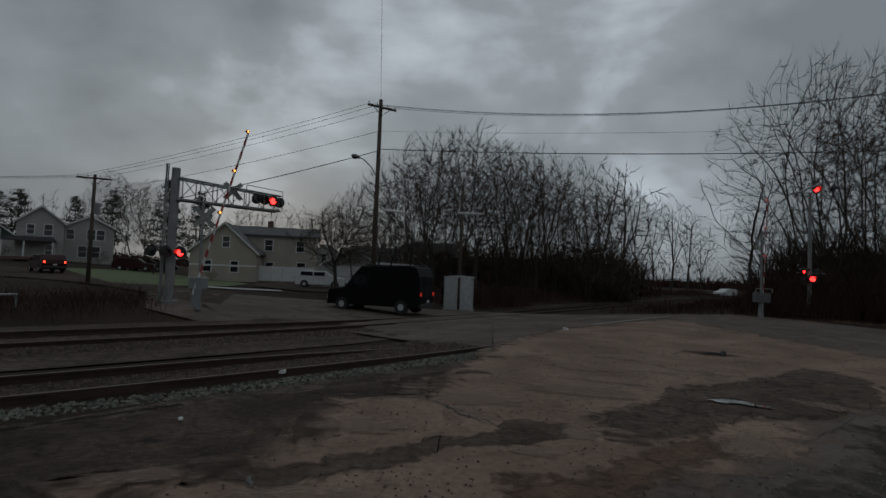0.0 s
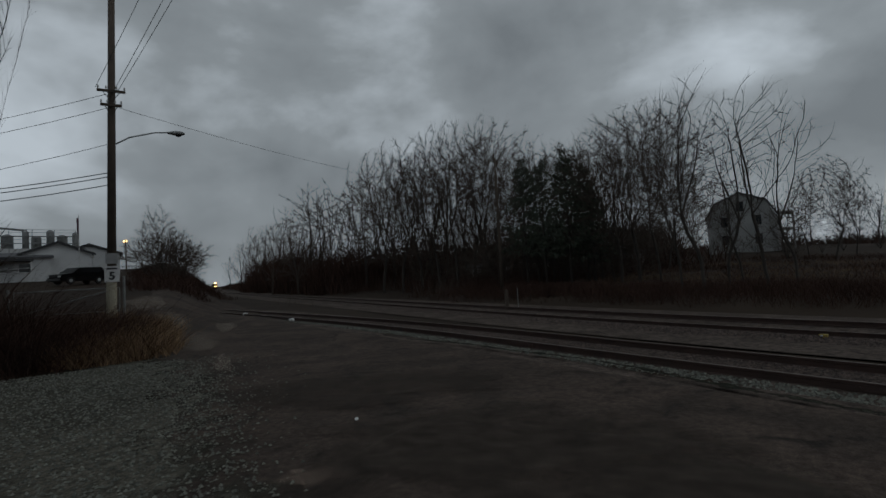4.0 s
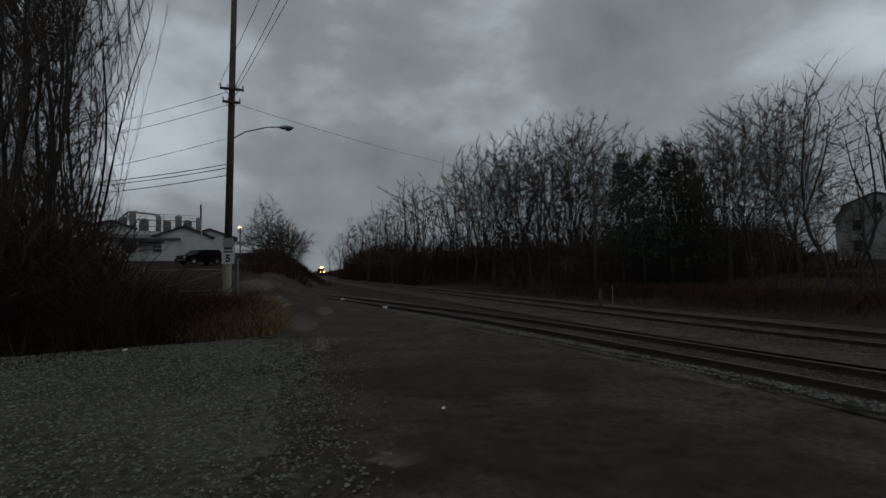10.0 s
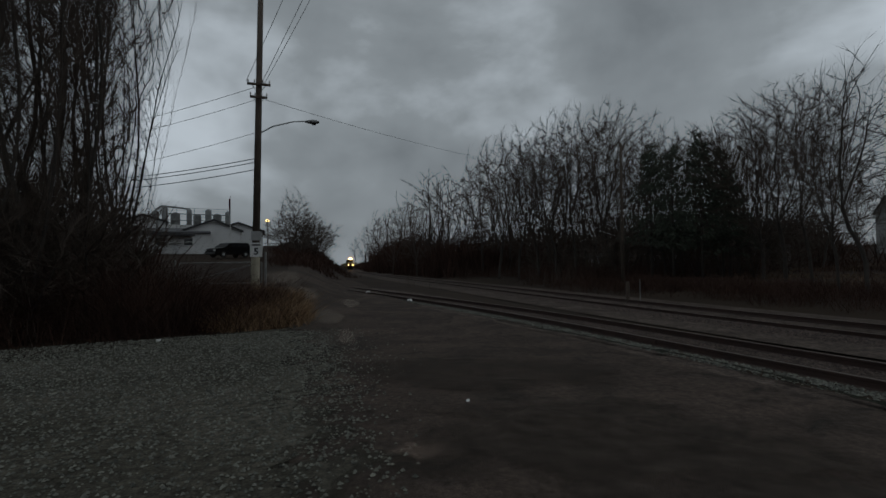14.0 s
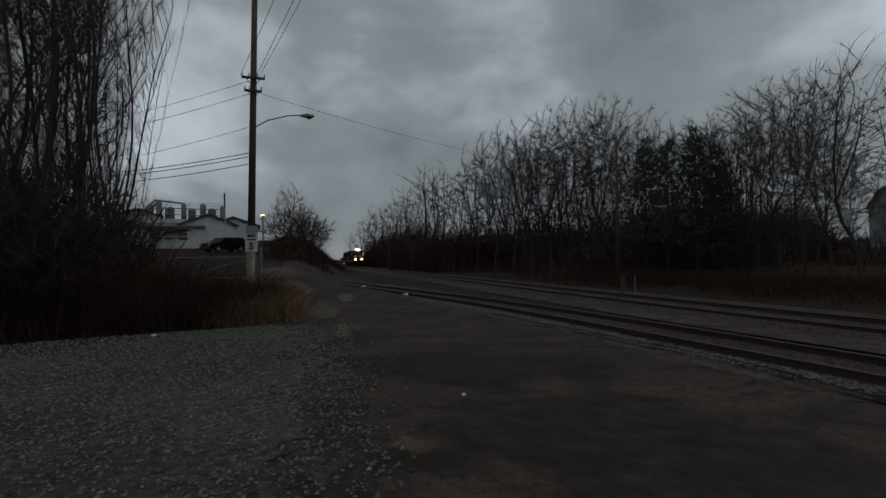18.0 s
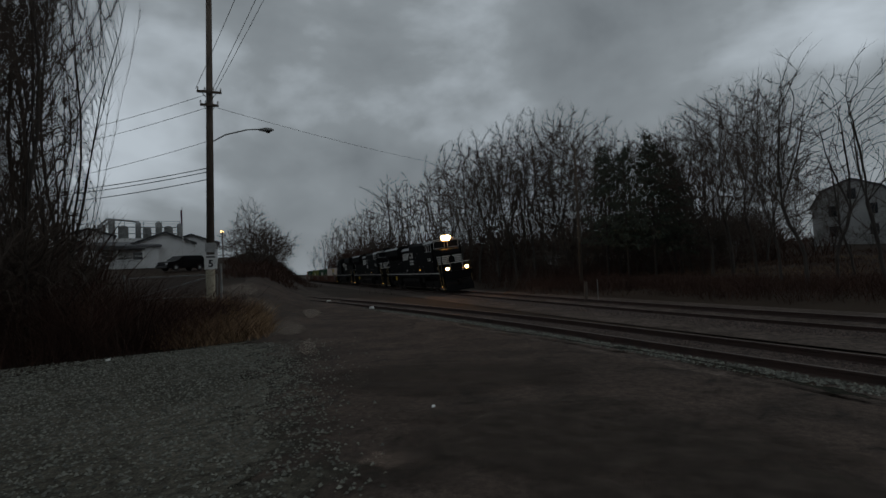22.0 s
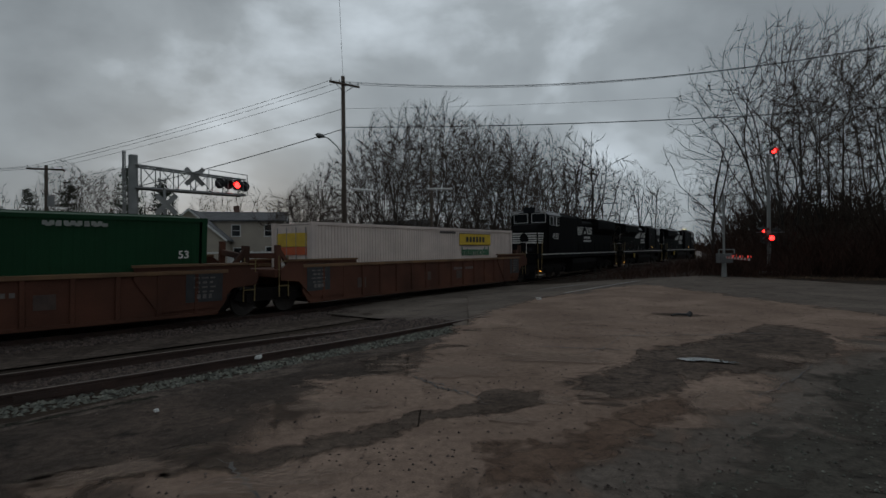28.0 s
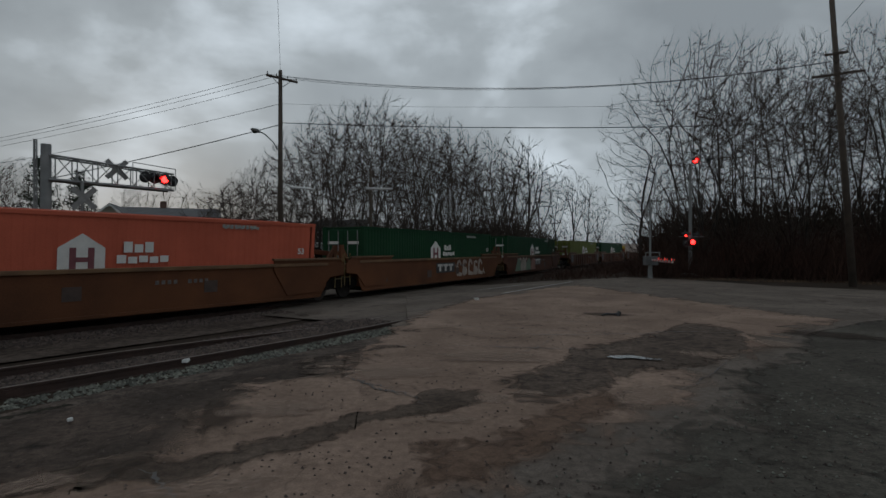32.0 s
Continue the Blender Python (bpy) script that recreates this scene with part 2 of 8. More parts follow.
yellow_m = mat("yellow_paint", (0.62, 0.42, 0.03), (0.45, 0.30, 0.03), 0.6, scale=3)
red_lens = mat("red_lens", (0.25, 0.01, 0.01), emit=(1.0, 0.014, 0.012), estr=60)
dark_lens = mat("dark_lens", (0.06, 0.008, 0.008), (0.03, 0.006, 0.006), 0.25)
amber_lens = mat("amber_lens", (0.5, 0.2, 0.02), emit=(1.0, 0.30, 0.05), estr=22)
head_lens = mat("headlight_lens", (0.9, 0.8, 0.6), emit=(1.0, 0.42, 0.095), estr=900)
ditch_lens = mat("ditch_lens", (0.9, 0.8, 0.6), emit=(1.0, 0.42, 0.10), estr=260)
tail_lens = mat("tail_lens", (0.4, 0.01, 0.01), emit=(1.0, 0.05, 0.02), estr=22)
porch_glow = mat("porch_glow", (0.9, 0.7, 0.4), emit=(1.0, 0.62, 0.22), estr=30)
street_glow = mat("street_glow", (0.9, 0.85, 0.7), emit=(1.0, 0.80, 0.5), estr=40)
glass_m = mat("dark_glass", (0.02, 0.022, 0.025), (0.015, 0.016, 0.018), 0.08)
roof_m = mat("shingles", (0.10, 0.10, 0.105), (0.055, 0.055, 0.058), 0.9, scale=1.5, bump=0.5, bscale=18)


# ---- mesh helpers ----
class Shape:
    """Collects faces for one mesh."""

    def __init__(self):
        self.v, self.f = [], []

    def add(self, verts, faces):
        n = len(self.v)
        self.v += [tuple(p) for p in verts]
        self.f += [tuple(i + n for i in f) for f in faces]
        return self

    def box(self, c, s, m=None):
        x, y, z = (k / 2 for k in s)
        vs = [Vector((c[0] + a * x, c[1] + b * y, c[2] + d * z)) for a in (-1, 1) for b in (-1, 1) for d in (-1, 1)]
        if m is not None:
            vs = [m @ p for p in vs]
        return self.add(vs, [(0, 1, 3, 2), (4, 6, 7, 5), (0, 4, 5, 1), (2, 3, 7, 6), (0, 2, 6, 4), (1, 5, 7, 3)])

    def tube(self, p, q, r, r2=None, n=8, caps=True):
        p, q = Vector(p), Vector(q)
        r2 = r if r2 is None else r2
        d = (q - p)
        if d.length < 1e-6:
            return self
        d.normalize()
        a = d.orthogonal().normalized()
        b = d.cross(a)
        ring = [a * math.cos(2 * math.pi * i / n) + b * math.sin(2 * math.pi * i / n) for i in range(n)]
        vs = [p + k * r for k in ring] + [q + k * r2 for k in ring]
        fs = [(i, (i + 1) % n, n + (i + 1) % n, n + i) for i in range(n)]
        if caps:
            fs += [tuple(range(n - 1, -1, -1)), tuple(range(n, 2 * n))]
        return self.add(vs, fs)

    def path(self, pts, r, n=6):
        for p, q in zip(pts, pts[1:]):
            self.tube(p, q, r, n=n)
        return self

    def prism(self, outline, y0, y1, axis="y"):
        """An outline in (x, z), pushed along y; or in (y, z), pushed along x; or in (x, y), pushed along z."""
        k = len(outline)
        put = {"y": lambda a, b, t: (a, t, b), "x": lambda a, b, t: (t, a, b), "z": lambda a, b, t: (a, b, t)}[axis]
        vs = [put(a, b, y0) for a, b in outline] + [put(a, b, y1) for a, b in outline]
        fs = [(i, (i + 1) % k, k + (i + 1) % k, k + i) for i in range(k)] + [tuple(range(k - 1, -1, -1)), tuple(range(k, 2 * k))]
        return self.add(vs, fs)

    def mesh(self, name, material, smooth=False):
        me = bpy.data.meshes.new(name)
        me.from_pydata(self.v, [], self.f)
        bm = bmesh.new()
        bm.from_mesh(me)
        bmesh.ops.recalc_face_normals(bm, faces=bm.faces)
        bm.to_mesh(me)
        bm.free()
        if smooth:
            me.polygons.foreach_set("use_smooth", [True] * len(me.polygons))
        me.materials.append(material)
        return me


def raw_mesh(name, v, f, material, smooth=False):
    me = bpy.data.meshes.new(name)
    me.from_pydata(v, [], f)
    if smooth:
        me.polygons.foreach_set("use_smooth", [True] * len(me.polygons))
    me.materials.append(material)
    return me


def part(name, shape, material, parent, label="", m=None, bevel=0.0, smooth=False):
    ob = new(name, shape.mesh(name, material, smooth) if isinstance(shape, Shape) else shape)
    ob.parent = parent
    if m is not None:
        ob.matrix_basis = m
    if bevel:
        md = ob.modifiers.new("bevel", "BEVEL")
        md.width, md.segments, md.limit_method = bevel, 2, "ANGLE"
    if label:
        ob["label"] = label
    return ob


def thing(name, label, category, m=None, group="", kind=""):
    ob = new(name)
    ob.empty_display_size = 0.2
    if m is not None:
        ob.matrix_basis = m
    return tagged(ob, label, category, group, kind)


def solid(name, shape, material, label, category, m=None, group="", kind="", smooth=False, bevel=0.0):
    ob = new(name, shape.mesh(name, material, smooth) if isinstance(shape, Shape) else shape)
    if m is not None:
        ob.matrix_basis = m
    if bevel:
        md = ob.modifiers.new("bevel", "BEVEL")
        md.width, md.segments, md.limit_method = bevel, 2, "ANGLE"
    return tagged(ob, label, category, group, kind)


def letters(name, text, size, material, parent, m, label="", spread=1.0, bold=0.0):
    cu = bpy.data.curves.new(name, "FONT")
    cu.body, cu.size, cu.align_x, cu.align_y, cu.extrude, cu.offset = text, size, "CENTER", "CENTER", 0.004, bold
    cu.space_character = spread
    tmp = new("lettering", cu)
    me = bpy.data.meshes.new_from_object(tmp.evaluated_get(bpy.context.evaluated_depsgraph_get()))
    bpy.data.objects.remove(tmp)
    me.materials.clear()
    me.materials.append(material)
    return part(name, me, material, parent, label, m)


def pt(az, d, z=0.0):
    """A place by its bearing from the standpoint (degrees, clockwise from +y) and its distance."""
    return Vector((d * math.sin(radians(az)), d * math.cos(radians(az)), z))


# ---- the two tracks, as curves of length s ----
def centreline(x0, y0, th0, nodes, lo, hi, ds=0.25):
    s = np.arange(lo, hi, ds)
    k = np.interp(s, [a for a, _ in nodes], [b for _, b in nodes])
    i0 = int(np.argmin(abs(s)))
    th = np.cumsum(k) * ds
    th += th0 - th[i0]
    x, y = np.cumsum(np.cos(th)) * ds, np.cumsum(np.sin(th)) * ds
    return s, x - x[i0] + x0, y - y[i0] + y0, th


MAIN_Z, SIDE_Z = -0.417, 0.05     # heights of the rail heads
BANK = 0.14                      # how much higher the main track's far rail lies in the curve
MAIN = centreline(-24.071, 4.588, 0.6390, [(-480, 0.0), (-420, -4e-05), (-320, -0.00022), (-230, -0.00016), (-160, 0.00169), (-110, -0.00109), (-76.6, 0.00133), (-36.6, -0.00079), (-11.6, 0.00062), (5.4, 0.0065), (19.4, 0.01038), (31.4, 0.00654), (43.4, 0.00271), (55.4, 0.0007), (69.4, -0.00093), (88.4, -0.00249), (123.4, -0.00202), (183.4, 0.00182), (313.4, 0.00027)], -640, 420)
SIDE = centreline(-10.783, 3.694, 0.6759, [(-245.5, 0.0), (-115.5, 0.0013), (-55.5, 0.0011), (-25.5, -0.00215), (-7.5, -0.00978), (10.5, 0.02207), (29.5, 0.00441), (64.5, 0.0)], -70, 60)


def on(track, s, off=0.0, z=0.0):
    """The place at length s, off metres to the left of the way, and the heading."""
    x, y, th = (float(np.interp(s, track[0], track[i])) for i in (1, 2, 3))
    return Vector((x - off * math.sin(th), y + off * math.cos(th), z)), th


def side_of(track, x, y):
    """Signed distance of places to a track (positive: to its left) and the length s there."""
    x, y = np.atleast_1d(x).astype(float), np.atleast_1d(y).astype(float)
    tx, ty, tt, ts = track[1][::8], track[2][::8], track[3][::8], track[0][::8]
    d2 = (x[:, None] - tx[None]) ** 2 + (y[:, None] - ty[None]) ** 2
    i = d2.argmin(1)
    u = -(x - tx[i]) * np.sin(tt[i]) + (y - ty[i]) * np.cos(tt[i])
    return np.where(d2[np.arange(len(x)), i] > u * u + 4, np.sign(u) * np.sqrt(d2[np.arange(len(x)), i]), u), ts[i]


def step(a, b, x):
    t = np.clip((x - a) / (b - a), 0, 1)
    return t * t * (3 - 2 * t)


def height(x, y):
    """The lie of the land."""
    x, y = np.atleast_1d(x).astype(float), np.atleast_1d(y).astype(float)
    r, az = np.hypot(x, y), np.degrees(np.arctan2(x, y))
    u, s = side_of(MAIN, x, y)
    bed = MAIN_Z - 0.20
    z = np.interp(u, [-30, -9.6, -3.2, 3.2, 8, 14], [0, -0.04, bed, bed, -0.15, 0.0])
    far = np.interp(az, [-100, -80, -68, -60, -45, -36, -24, -14, 0], [0.6, 1.6, 2.9, 2.2, 1.2, 1.4, 0.15, 0.1, 0.0])
    z = z + far * np.clip((r - 38) / 55, 0, 1.6) * step(6, 20, u)
    hill = np.clip((r - 19) * 0.067, 0, 6) * np.where(az < -60, step(-4.0, -12.0, u) * step(-119.4, -125, az), 0)
    # the crossing lies level with the main rails
    road = step(24, 30, s) * (1 - step(62, 70, s))
    z = z + road * (1 - step(3, 9, abs(u))) * 0.17
    return z + hill


def hz(x, y):
    return float(height(x, y)[0])


def on_ground(p, lift=0.0):
    return Vector((p[0], p[1], hz(p[0], p[1]) + lift))


def loft(name, a, b, material, nv, dz, label, category, kind="structure", bumpy=0.0, smooth=True):
    """A sheet laid on the land between two lines of as many places."""
    a, b = [Vector(p).to_2d() for p in a], [Vector(p).to_2d() for p in b]
    xy = np.array([[*(p.lerp(q, j / nv))] for p, q in zip(a, b) for j in range(nv + 1)])
    z = height(xy[:, 0], xy[:, 1]) + dz
    if bumpy:
        z = z + np.array([noise.noise((px * 0.9, py * 0.9, 3.1)) for px, py in xy]) * bumpy
    k = nv + 1
    v = [(float(p[0]), float(p[1]), float(h)) for p, h in zip(xy, z)]
    f = [(i * k + j, (i + 1) * k + j, (i + 1) * k + j + 1, i * k + j + 1) for i in range(len(a) - 1) for j in range(nv)]
    ob = new(name, raw_mesh(name, v, f, material, smooth))
    rim = ob.data.attributes.new("rim", "FLOAT", "POINT")      # metres to the sheet's own border
    n_, w_ = len(a), [(p - q).length for p, q in zip(a, b)]
    run = [0.0]
    for i in range(1, n_):
        run.append(run[-1] + ((a[i] - a[i - 1]).length + (b[i] - b[i - 1]).length) / 2)
    rim.data.foreach_set("value", [min(w_[i] * j / nv, w_[i] * (1 - j / nv), run[i], run[-1] - run[i]) for i in range(n_) for j in range(k)])
    bm = bmesh.new()
    bm.from_mesh(ob.data)
    if sum(fc.normal.z for fc in bm.faces) < 0:
        bmesh.ops.reverse_faces(bm, faces=bm.faces)
    bm.to_mesh(ob.data)
    bm.free()
    return tagged(ob, label, category, kind=kind)


def spline(pts, n):
    """Evenly eased places along a line through pts."""
    pts = [Vector(p).to_2d() for p in pts]
    out = []
    for i in range(n + 1):
        t = i / n * (len(pts) - 1)
        j = min(int(t), len(pts) - 2)
        f = t - j
        p0, p1, p2, p3 = pts[max(j - 1, 0)], pts[j], pts[j + 1], pts[min(j + 2, len(pts) - 1)]
        out.append(0.5 * ((2 * p1) + (p2 - p0) * f + (2 * p0 - 5 * p1 + 4 * p2 - p3) * f * f + (3 * p1 - p0 - 3 * p2 + p3) * f ** 3))
    return out


# ---- the land ----
def ground_sheet():
    rings = [0.0] + [1.2 * 1.075 ** i for i in range(1, 108)]
    n = 240
    xy = [(0.0, 0.0)] + [(r * math.sin(2 * math.pi * i / n), r * math.cos(2 * math.pi * i / n)) for r in rings[1:] for i in range(n)]
    a = np.array(xy)
    z = np.concatenate([height(*c.T) for c in np.array_split(a, 24)])
    z = z - 0.07 + 0.03 * np.array([noise.noise((x * 0.35, y * 0.35, 0)) for x, y in xy]) * np.clip(np.hypot(*a.T) / 20, 0, 2)
    v = [(p[0], p[1], float(h)) for p, h in zip(xy, z)]
    f = [(0, 1 + (i + 1) % n, 1 + i) for i in range(n)]
    for k in range(len(rings) - 2):
        o = 1 + k * n
        f += [(o + i, o + (i + 1) % n, o + n + (i + 1) % n, o + n + i) for i in range(n)]
    me = raw_mesh("ground", v, f, field_m, True)
    bm = bmesh.new()
    bm.from_mesh(me)
    bmesh.ops.recalc_face_normals(bm, faces=bm.faces)
    if bm.faces[0].normal.z < 0:
        bmesh.ops.reverse_faces(bm, faces=bm.faces)
    bm.to_mesh(me)
    bm.free()
    tagged(new("ground", me), "brown winter field of dead grass and bare soil", "ground", kind="structure")


ground_sheet()


def ray_to(track, az, off, lo=3.0, hi=80.0):
    """How far along a bearing the line at off metres beside a track lies."""
    r = np.linspace(lo, hi, 600)
    u, _ = side_of(track, r * math.sin(radians(az)), r * math.cos(radians(az)))
    k = np.where(u > off)[0]
    return float(r[k[0]]) if len(k) else hi


# asphalt apron on which the camera stands, up to the ballast of the siding
bearings = [5 - 3.1 * i for i in range(40)] + [-118.5, -120, -121.5, -123, -124.5, -126]
reach = [min(ray_to(SIDE, a, -2.3), 75) if a > -112 else float(np.interp(a, [-126, -121, -119, -116, -112], [75, 75, 62, 34, 23])) for a in bearings]
reach = [min(r, 12.6) if a > -2 else r for a, r in zip(bearings, reach)]
loft("road_apron", [pt(a, 0.2) for a in bearings], [pt(a, r) for a, r in zip(bearings, reach)], asphalt, 40, 0.0, "dark cracked asphalt road beside the tracks", "road")

# the crossing and the road over it
fan = [(-30, 27, 41), (-24, 23.6, 38), (-18, 22.6, 35), (-12, 21.8, 33.5), (-6, 18.6, 33), (0, 15.2, 33), (4.9, 13.2, 33.5), (5.1, 0.2, 33.5), (10, 0.2, 34), (14, 0.2, 35), (20, 0.2, 37), (28, 0.2, 39), (34, 0.2, 37), (41, 0.2, 33), (49, 0.2, 32), (60, 0.2, 32), (75, 0.2, 30), (100, 0.2, 24)]
loft("road_crossing", [pt(a, r) for a, r, _ in fan], [pt(a, r) for a, _, r in fan], old_asphalt, 60, 0.004, "worn grey asphalt of the level crossing", "road")
loft("road_street", spline([pt(-24, 27), pt(-34, 44), pt(-46, 62), pt(-51, 90), pt(-53.5, 140), pt(-55, 300)], 40), spline([pt(-22, 39), pt(-30, 50), pt(-40, 72), pt(-47.5, 100), pt(-51.5, 150), pt(-54, 310)], 40), asphalt, 6, 0.01, "grey asphalt street leading away between houses", "road")
loft("pavement_rear", [pt(100 + 5 * i, 0.2) for i in range(22)], [pt(100 + 5 * i, 22) for i in range(22)], asphalt, 10, 0.0, "dark asphalt yard", "road")

# worn, dusty asphalt in front of the crossing
wl = spline([pt(-38, 5.7), pt(-31.5, 5.8), pt(-25.4, 5.9), pt(-21.8, 6.3), pt(-19.4, 7.0), pt(-16.4, 7.3), pt(-13.8, 7.8), pt(-11.8, 8.4), pt(-6.6, 8.6), pt(-1.1, 10.4), pt(1.4, 11.8), pt(4.0, 14.4), pt(9, 20), pt(17, 27), pt(24, 30)], 70)
wr = spline([pt(-44, 3.2), pt(-30, 2.4), pt(0, 2.6), pt(12, 3.6), pt(18, 4.2), pt(23.7, 4.9), pt(28.6, 5.6), pt(33.9, 6.9), pt(36.8, 8.0), pt(36.4, 9.6), pt(39.8, 10.5), pt(42.4, 12.2), pt(43.2, 14.4), pt(47.2, 17.8)], 70)
wl = [p + Vector((noise.noise((i * .3, 0, 1)), noise.noise((i * .3, 3, 1)))) * 0.15 for i, p in enumerate(wl)]
wr = [p + Vector((noise.noise((i * .2, 5, 1)), noise.noise((i * .2, 7, 1)))) * 0.06 for i, p in enumerate(wr)]
loft("pavement_worn", wl, wr, worn, 40, 0.012, "worn brown-grey asphalt with cracks and dust", "road")
outer = spline([pt(-44, 1.0), pt(0, .7), pt(60, 1.6), pt(78, 5), pt(72, 12), pt(60, 17), pt(50, 20)], 70)
loft("pavement_dark", [p * (1 - .35 / p.length) for p in wr], outer, dark_asphalt, 40, 0.009, "dark greenish old asphalt strewn with grit", "road")


def wavy(pts, n, seed, amount=.07):
    """A line with a ragged course through pts."""
    return [p + Vector((noise.noise((i * .45, seed, 1)), noise.noise((i * .45, seed, 8)))) * amount for i, p in enumerate(spline([pt(*p) for p in pts], n))]


# dark tarred streak across the worn asphalt, and the broken, damp hollow that it ends in
loft("asphalt_streak", wavy([(-26, 5.95), (-21.3, 5.85), (-19.2, 5.55), (-16.4, 5.46), (-13.8, 5.54), (-9.8, 5.74), (-6.6, 5.86), (-2.9, 6.12), (-.7, 6.4), (.8, 6.35), (4.2, 6.55), (6.5, 7.05), (8.5, 7.35), (11, 7.3), (13.6, 7.2)], 60, 2),
     wavy([(-26, 5.05), (-21.3, 4.95), (-19.2, 4.78), (-17, 4.72), (-13.5, 4.83), (-10.5, 4.96), (-7.3, 5.12), (-3.7, 5.28), (-1.1, 5.55), (.4, 5.75), (4.6, 5.98), (7.3, 5.95), (8.5, 6.1), (11, 6.3), (13.6, 6.6)], 60, 5), tar_m, 8, 0.018, "dark tar streak on the worn asphalt", "streak")
loft("asphalt_hollow", wavy([(13.6, 7.9), (18.9, 8.7), (21.2, 9.5), (23.7, 11.0), (26.6, 11.6), (30.6, 13.0), (33.3, 14.9), (36.2, 15.2), (39, 14.2)], 50, 12, .15),
     wavy([(15.4, 6.6), (21.2, 6.7), (25.5, 7.2), (27.8, 8.0), (29.8, 8.5), (32.6, 8.8), (35.2, 9.5), (37.4, 10.3), (39.4, 11.8)], 50, 15, .15), hollow_m, 14, 0.018, "dark damp hollow in the broken asphalt", "streak")
loft("asphalt_hollow", wavy([(-7.4, 9.7), (-3.7, 9.9), (0, 9.6)], 20, 22, .12), wavy([(-6.8, 8.4), (-3.7, 8.0), (-.6, 8.0)], 20, 25, .12), hollow_m, 10, 0.018, "dark patch at the edge of the worn asphalt", "streak")
loft("asphalt_rut", wavy([(5, 5.3), (12, 5.4), (17, 5.9), (22, 6.9), (26, 7.6)], 40, 32, .12), wavy([(6, 4.0), (13, 4.3), (19, 4.9), (25, 5.9), (29, 6.7)], 40, 35, .12), layered("rust_dust", (.098, .064, .047), (.14, .094, .07), (.06, .042, .033), .9, .55, .92, .5, 48, 0.0, fade=.5, speck=.5), 14, 0.017, "reddish-brown dirty wheel rut", "streak")

# grey gravel shoulder
ga = spline([pt(-95, 1.5), pt(-113.7, 4.5), pt(-117.4, 6.6), pt(-120, 10.9), pt(-122.2, 15.3), pt(-125, 17.2)], 50)
ga = [p + Vector((noise.noise((i * .4, 0, 4)), noise.noise((i * .4, 3, 4)))) * 0.3 for i, p in enumerate(ga)]
gb = spline([pt(-230, 2), pt(-200, 8), pt(-175, 13), pt(-152, 14.6), pt(-139, 15.6), pt(-126, 17.3)], 50)
loft("gravel_shoulder", ga, gb, gravel_m, 40, 0.014, "grey crushed-stone shoulder beside the road", "gravel", bumpy=0.0)
# lawn and drive beyond the crossing
loft("lawn", [pt(-33, 47), pt(-28, 46), pt(-23, 48), pt(-21, 55)], [pt(-37, 70), pt(-30, 80), pt(-25, 66), pt(-22.5, 62)], lawn_m, 8, 0.02, "short green winter lawn", "lawn")
loft("driveway", [pt(-20.5, 50), pt(-16, 44), pt(-11, 41), pt(-8, 40)], [pt(-20, 66), pt(-15, 66), pt(-11, 64), pt(-8.5, 60)], asphalt, 8, 0.025, "dark asphalt driveway", "driveway")
loft("pavement_walk", [pt(-25.5, 45), pt(-22, 43), pt(-17.5, 41.5)], [pt(-25, 47), pt(-22, 45.2), pt(-18, 43.6)], mat("concrete", (0.42, 0.41, 0.39), (0.3, 0.29, 0.28), 0.85, scale=1), 3, 0.03, "pale concrete pavement slab", "pavement")


# ---- tracks ----
def ballast(name, track, s0, s1, z, w_top, w_bed, label):
    n = int((s1 - s0) / 1.5)
    v, f = [], []
    prof = [(-w_bed, None), (-w_top, z), (-w_top * 0.5, z + 0.01), (0, z + 0.015), (w_top * 0.5, z + 0.01), (w_top, z), (w_bed, None)]
    for i in range(n + 1):
        s = s0 + (s1 - s0) * i / n
        for off, h in prof:
            p, _ = on(track, s, off)
            b = bank(s) * min(max(off + .75, 0) / 1.5, 1) if track is MAIN else 0.0
            hh = hz(p.x, p.y) - 0.03 if h is None else h + b + 0.03 * noise.noise((p.x * 1.5, p.y * 1.5, off))
            v.append((p.x, p.y, hh))
    k = len(prof)
    f = [(i * k + j, i * k + j + 1, (i + 1) * k + j + 1, (i + 1) * k + j) for i in range(n) for j in range(k - 1)]
    me = raw_mesh(name, v, f, ballast_m, True)
    bm = bmesh.new()
    bm.from_mesh(me)
    if sum(fc.normal.z for fc in bm.faces) < 0:
        bmesh.ops.reverse_faces(bm, faces=bm.faces)
    bm.to_mesh(me)
    bm.free()
    return tagged(new(name, me), label, "ballast", kind="structure")


def bank(s):
    """Rise of the main track's far rail: full in the curve, none at the crossing and in the distance."""
    return BANK * float(step(-120, -60, s) * (1 - step(16, 34, s)))


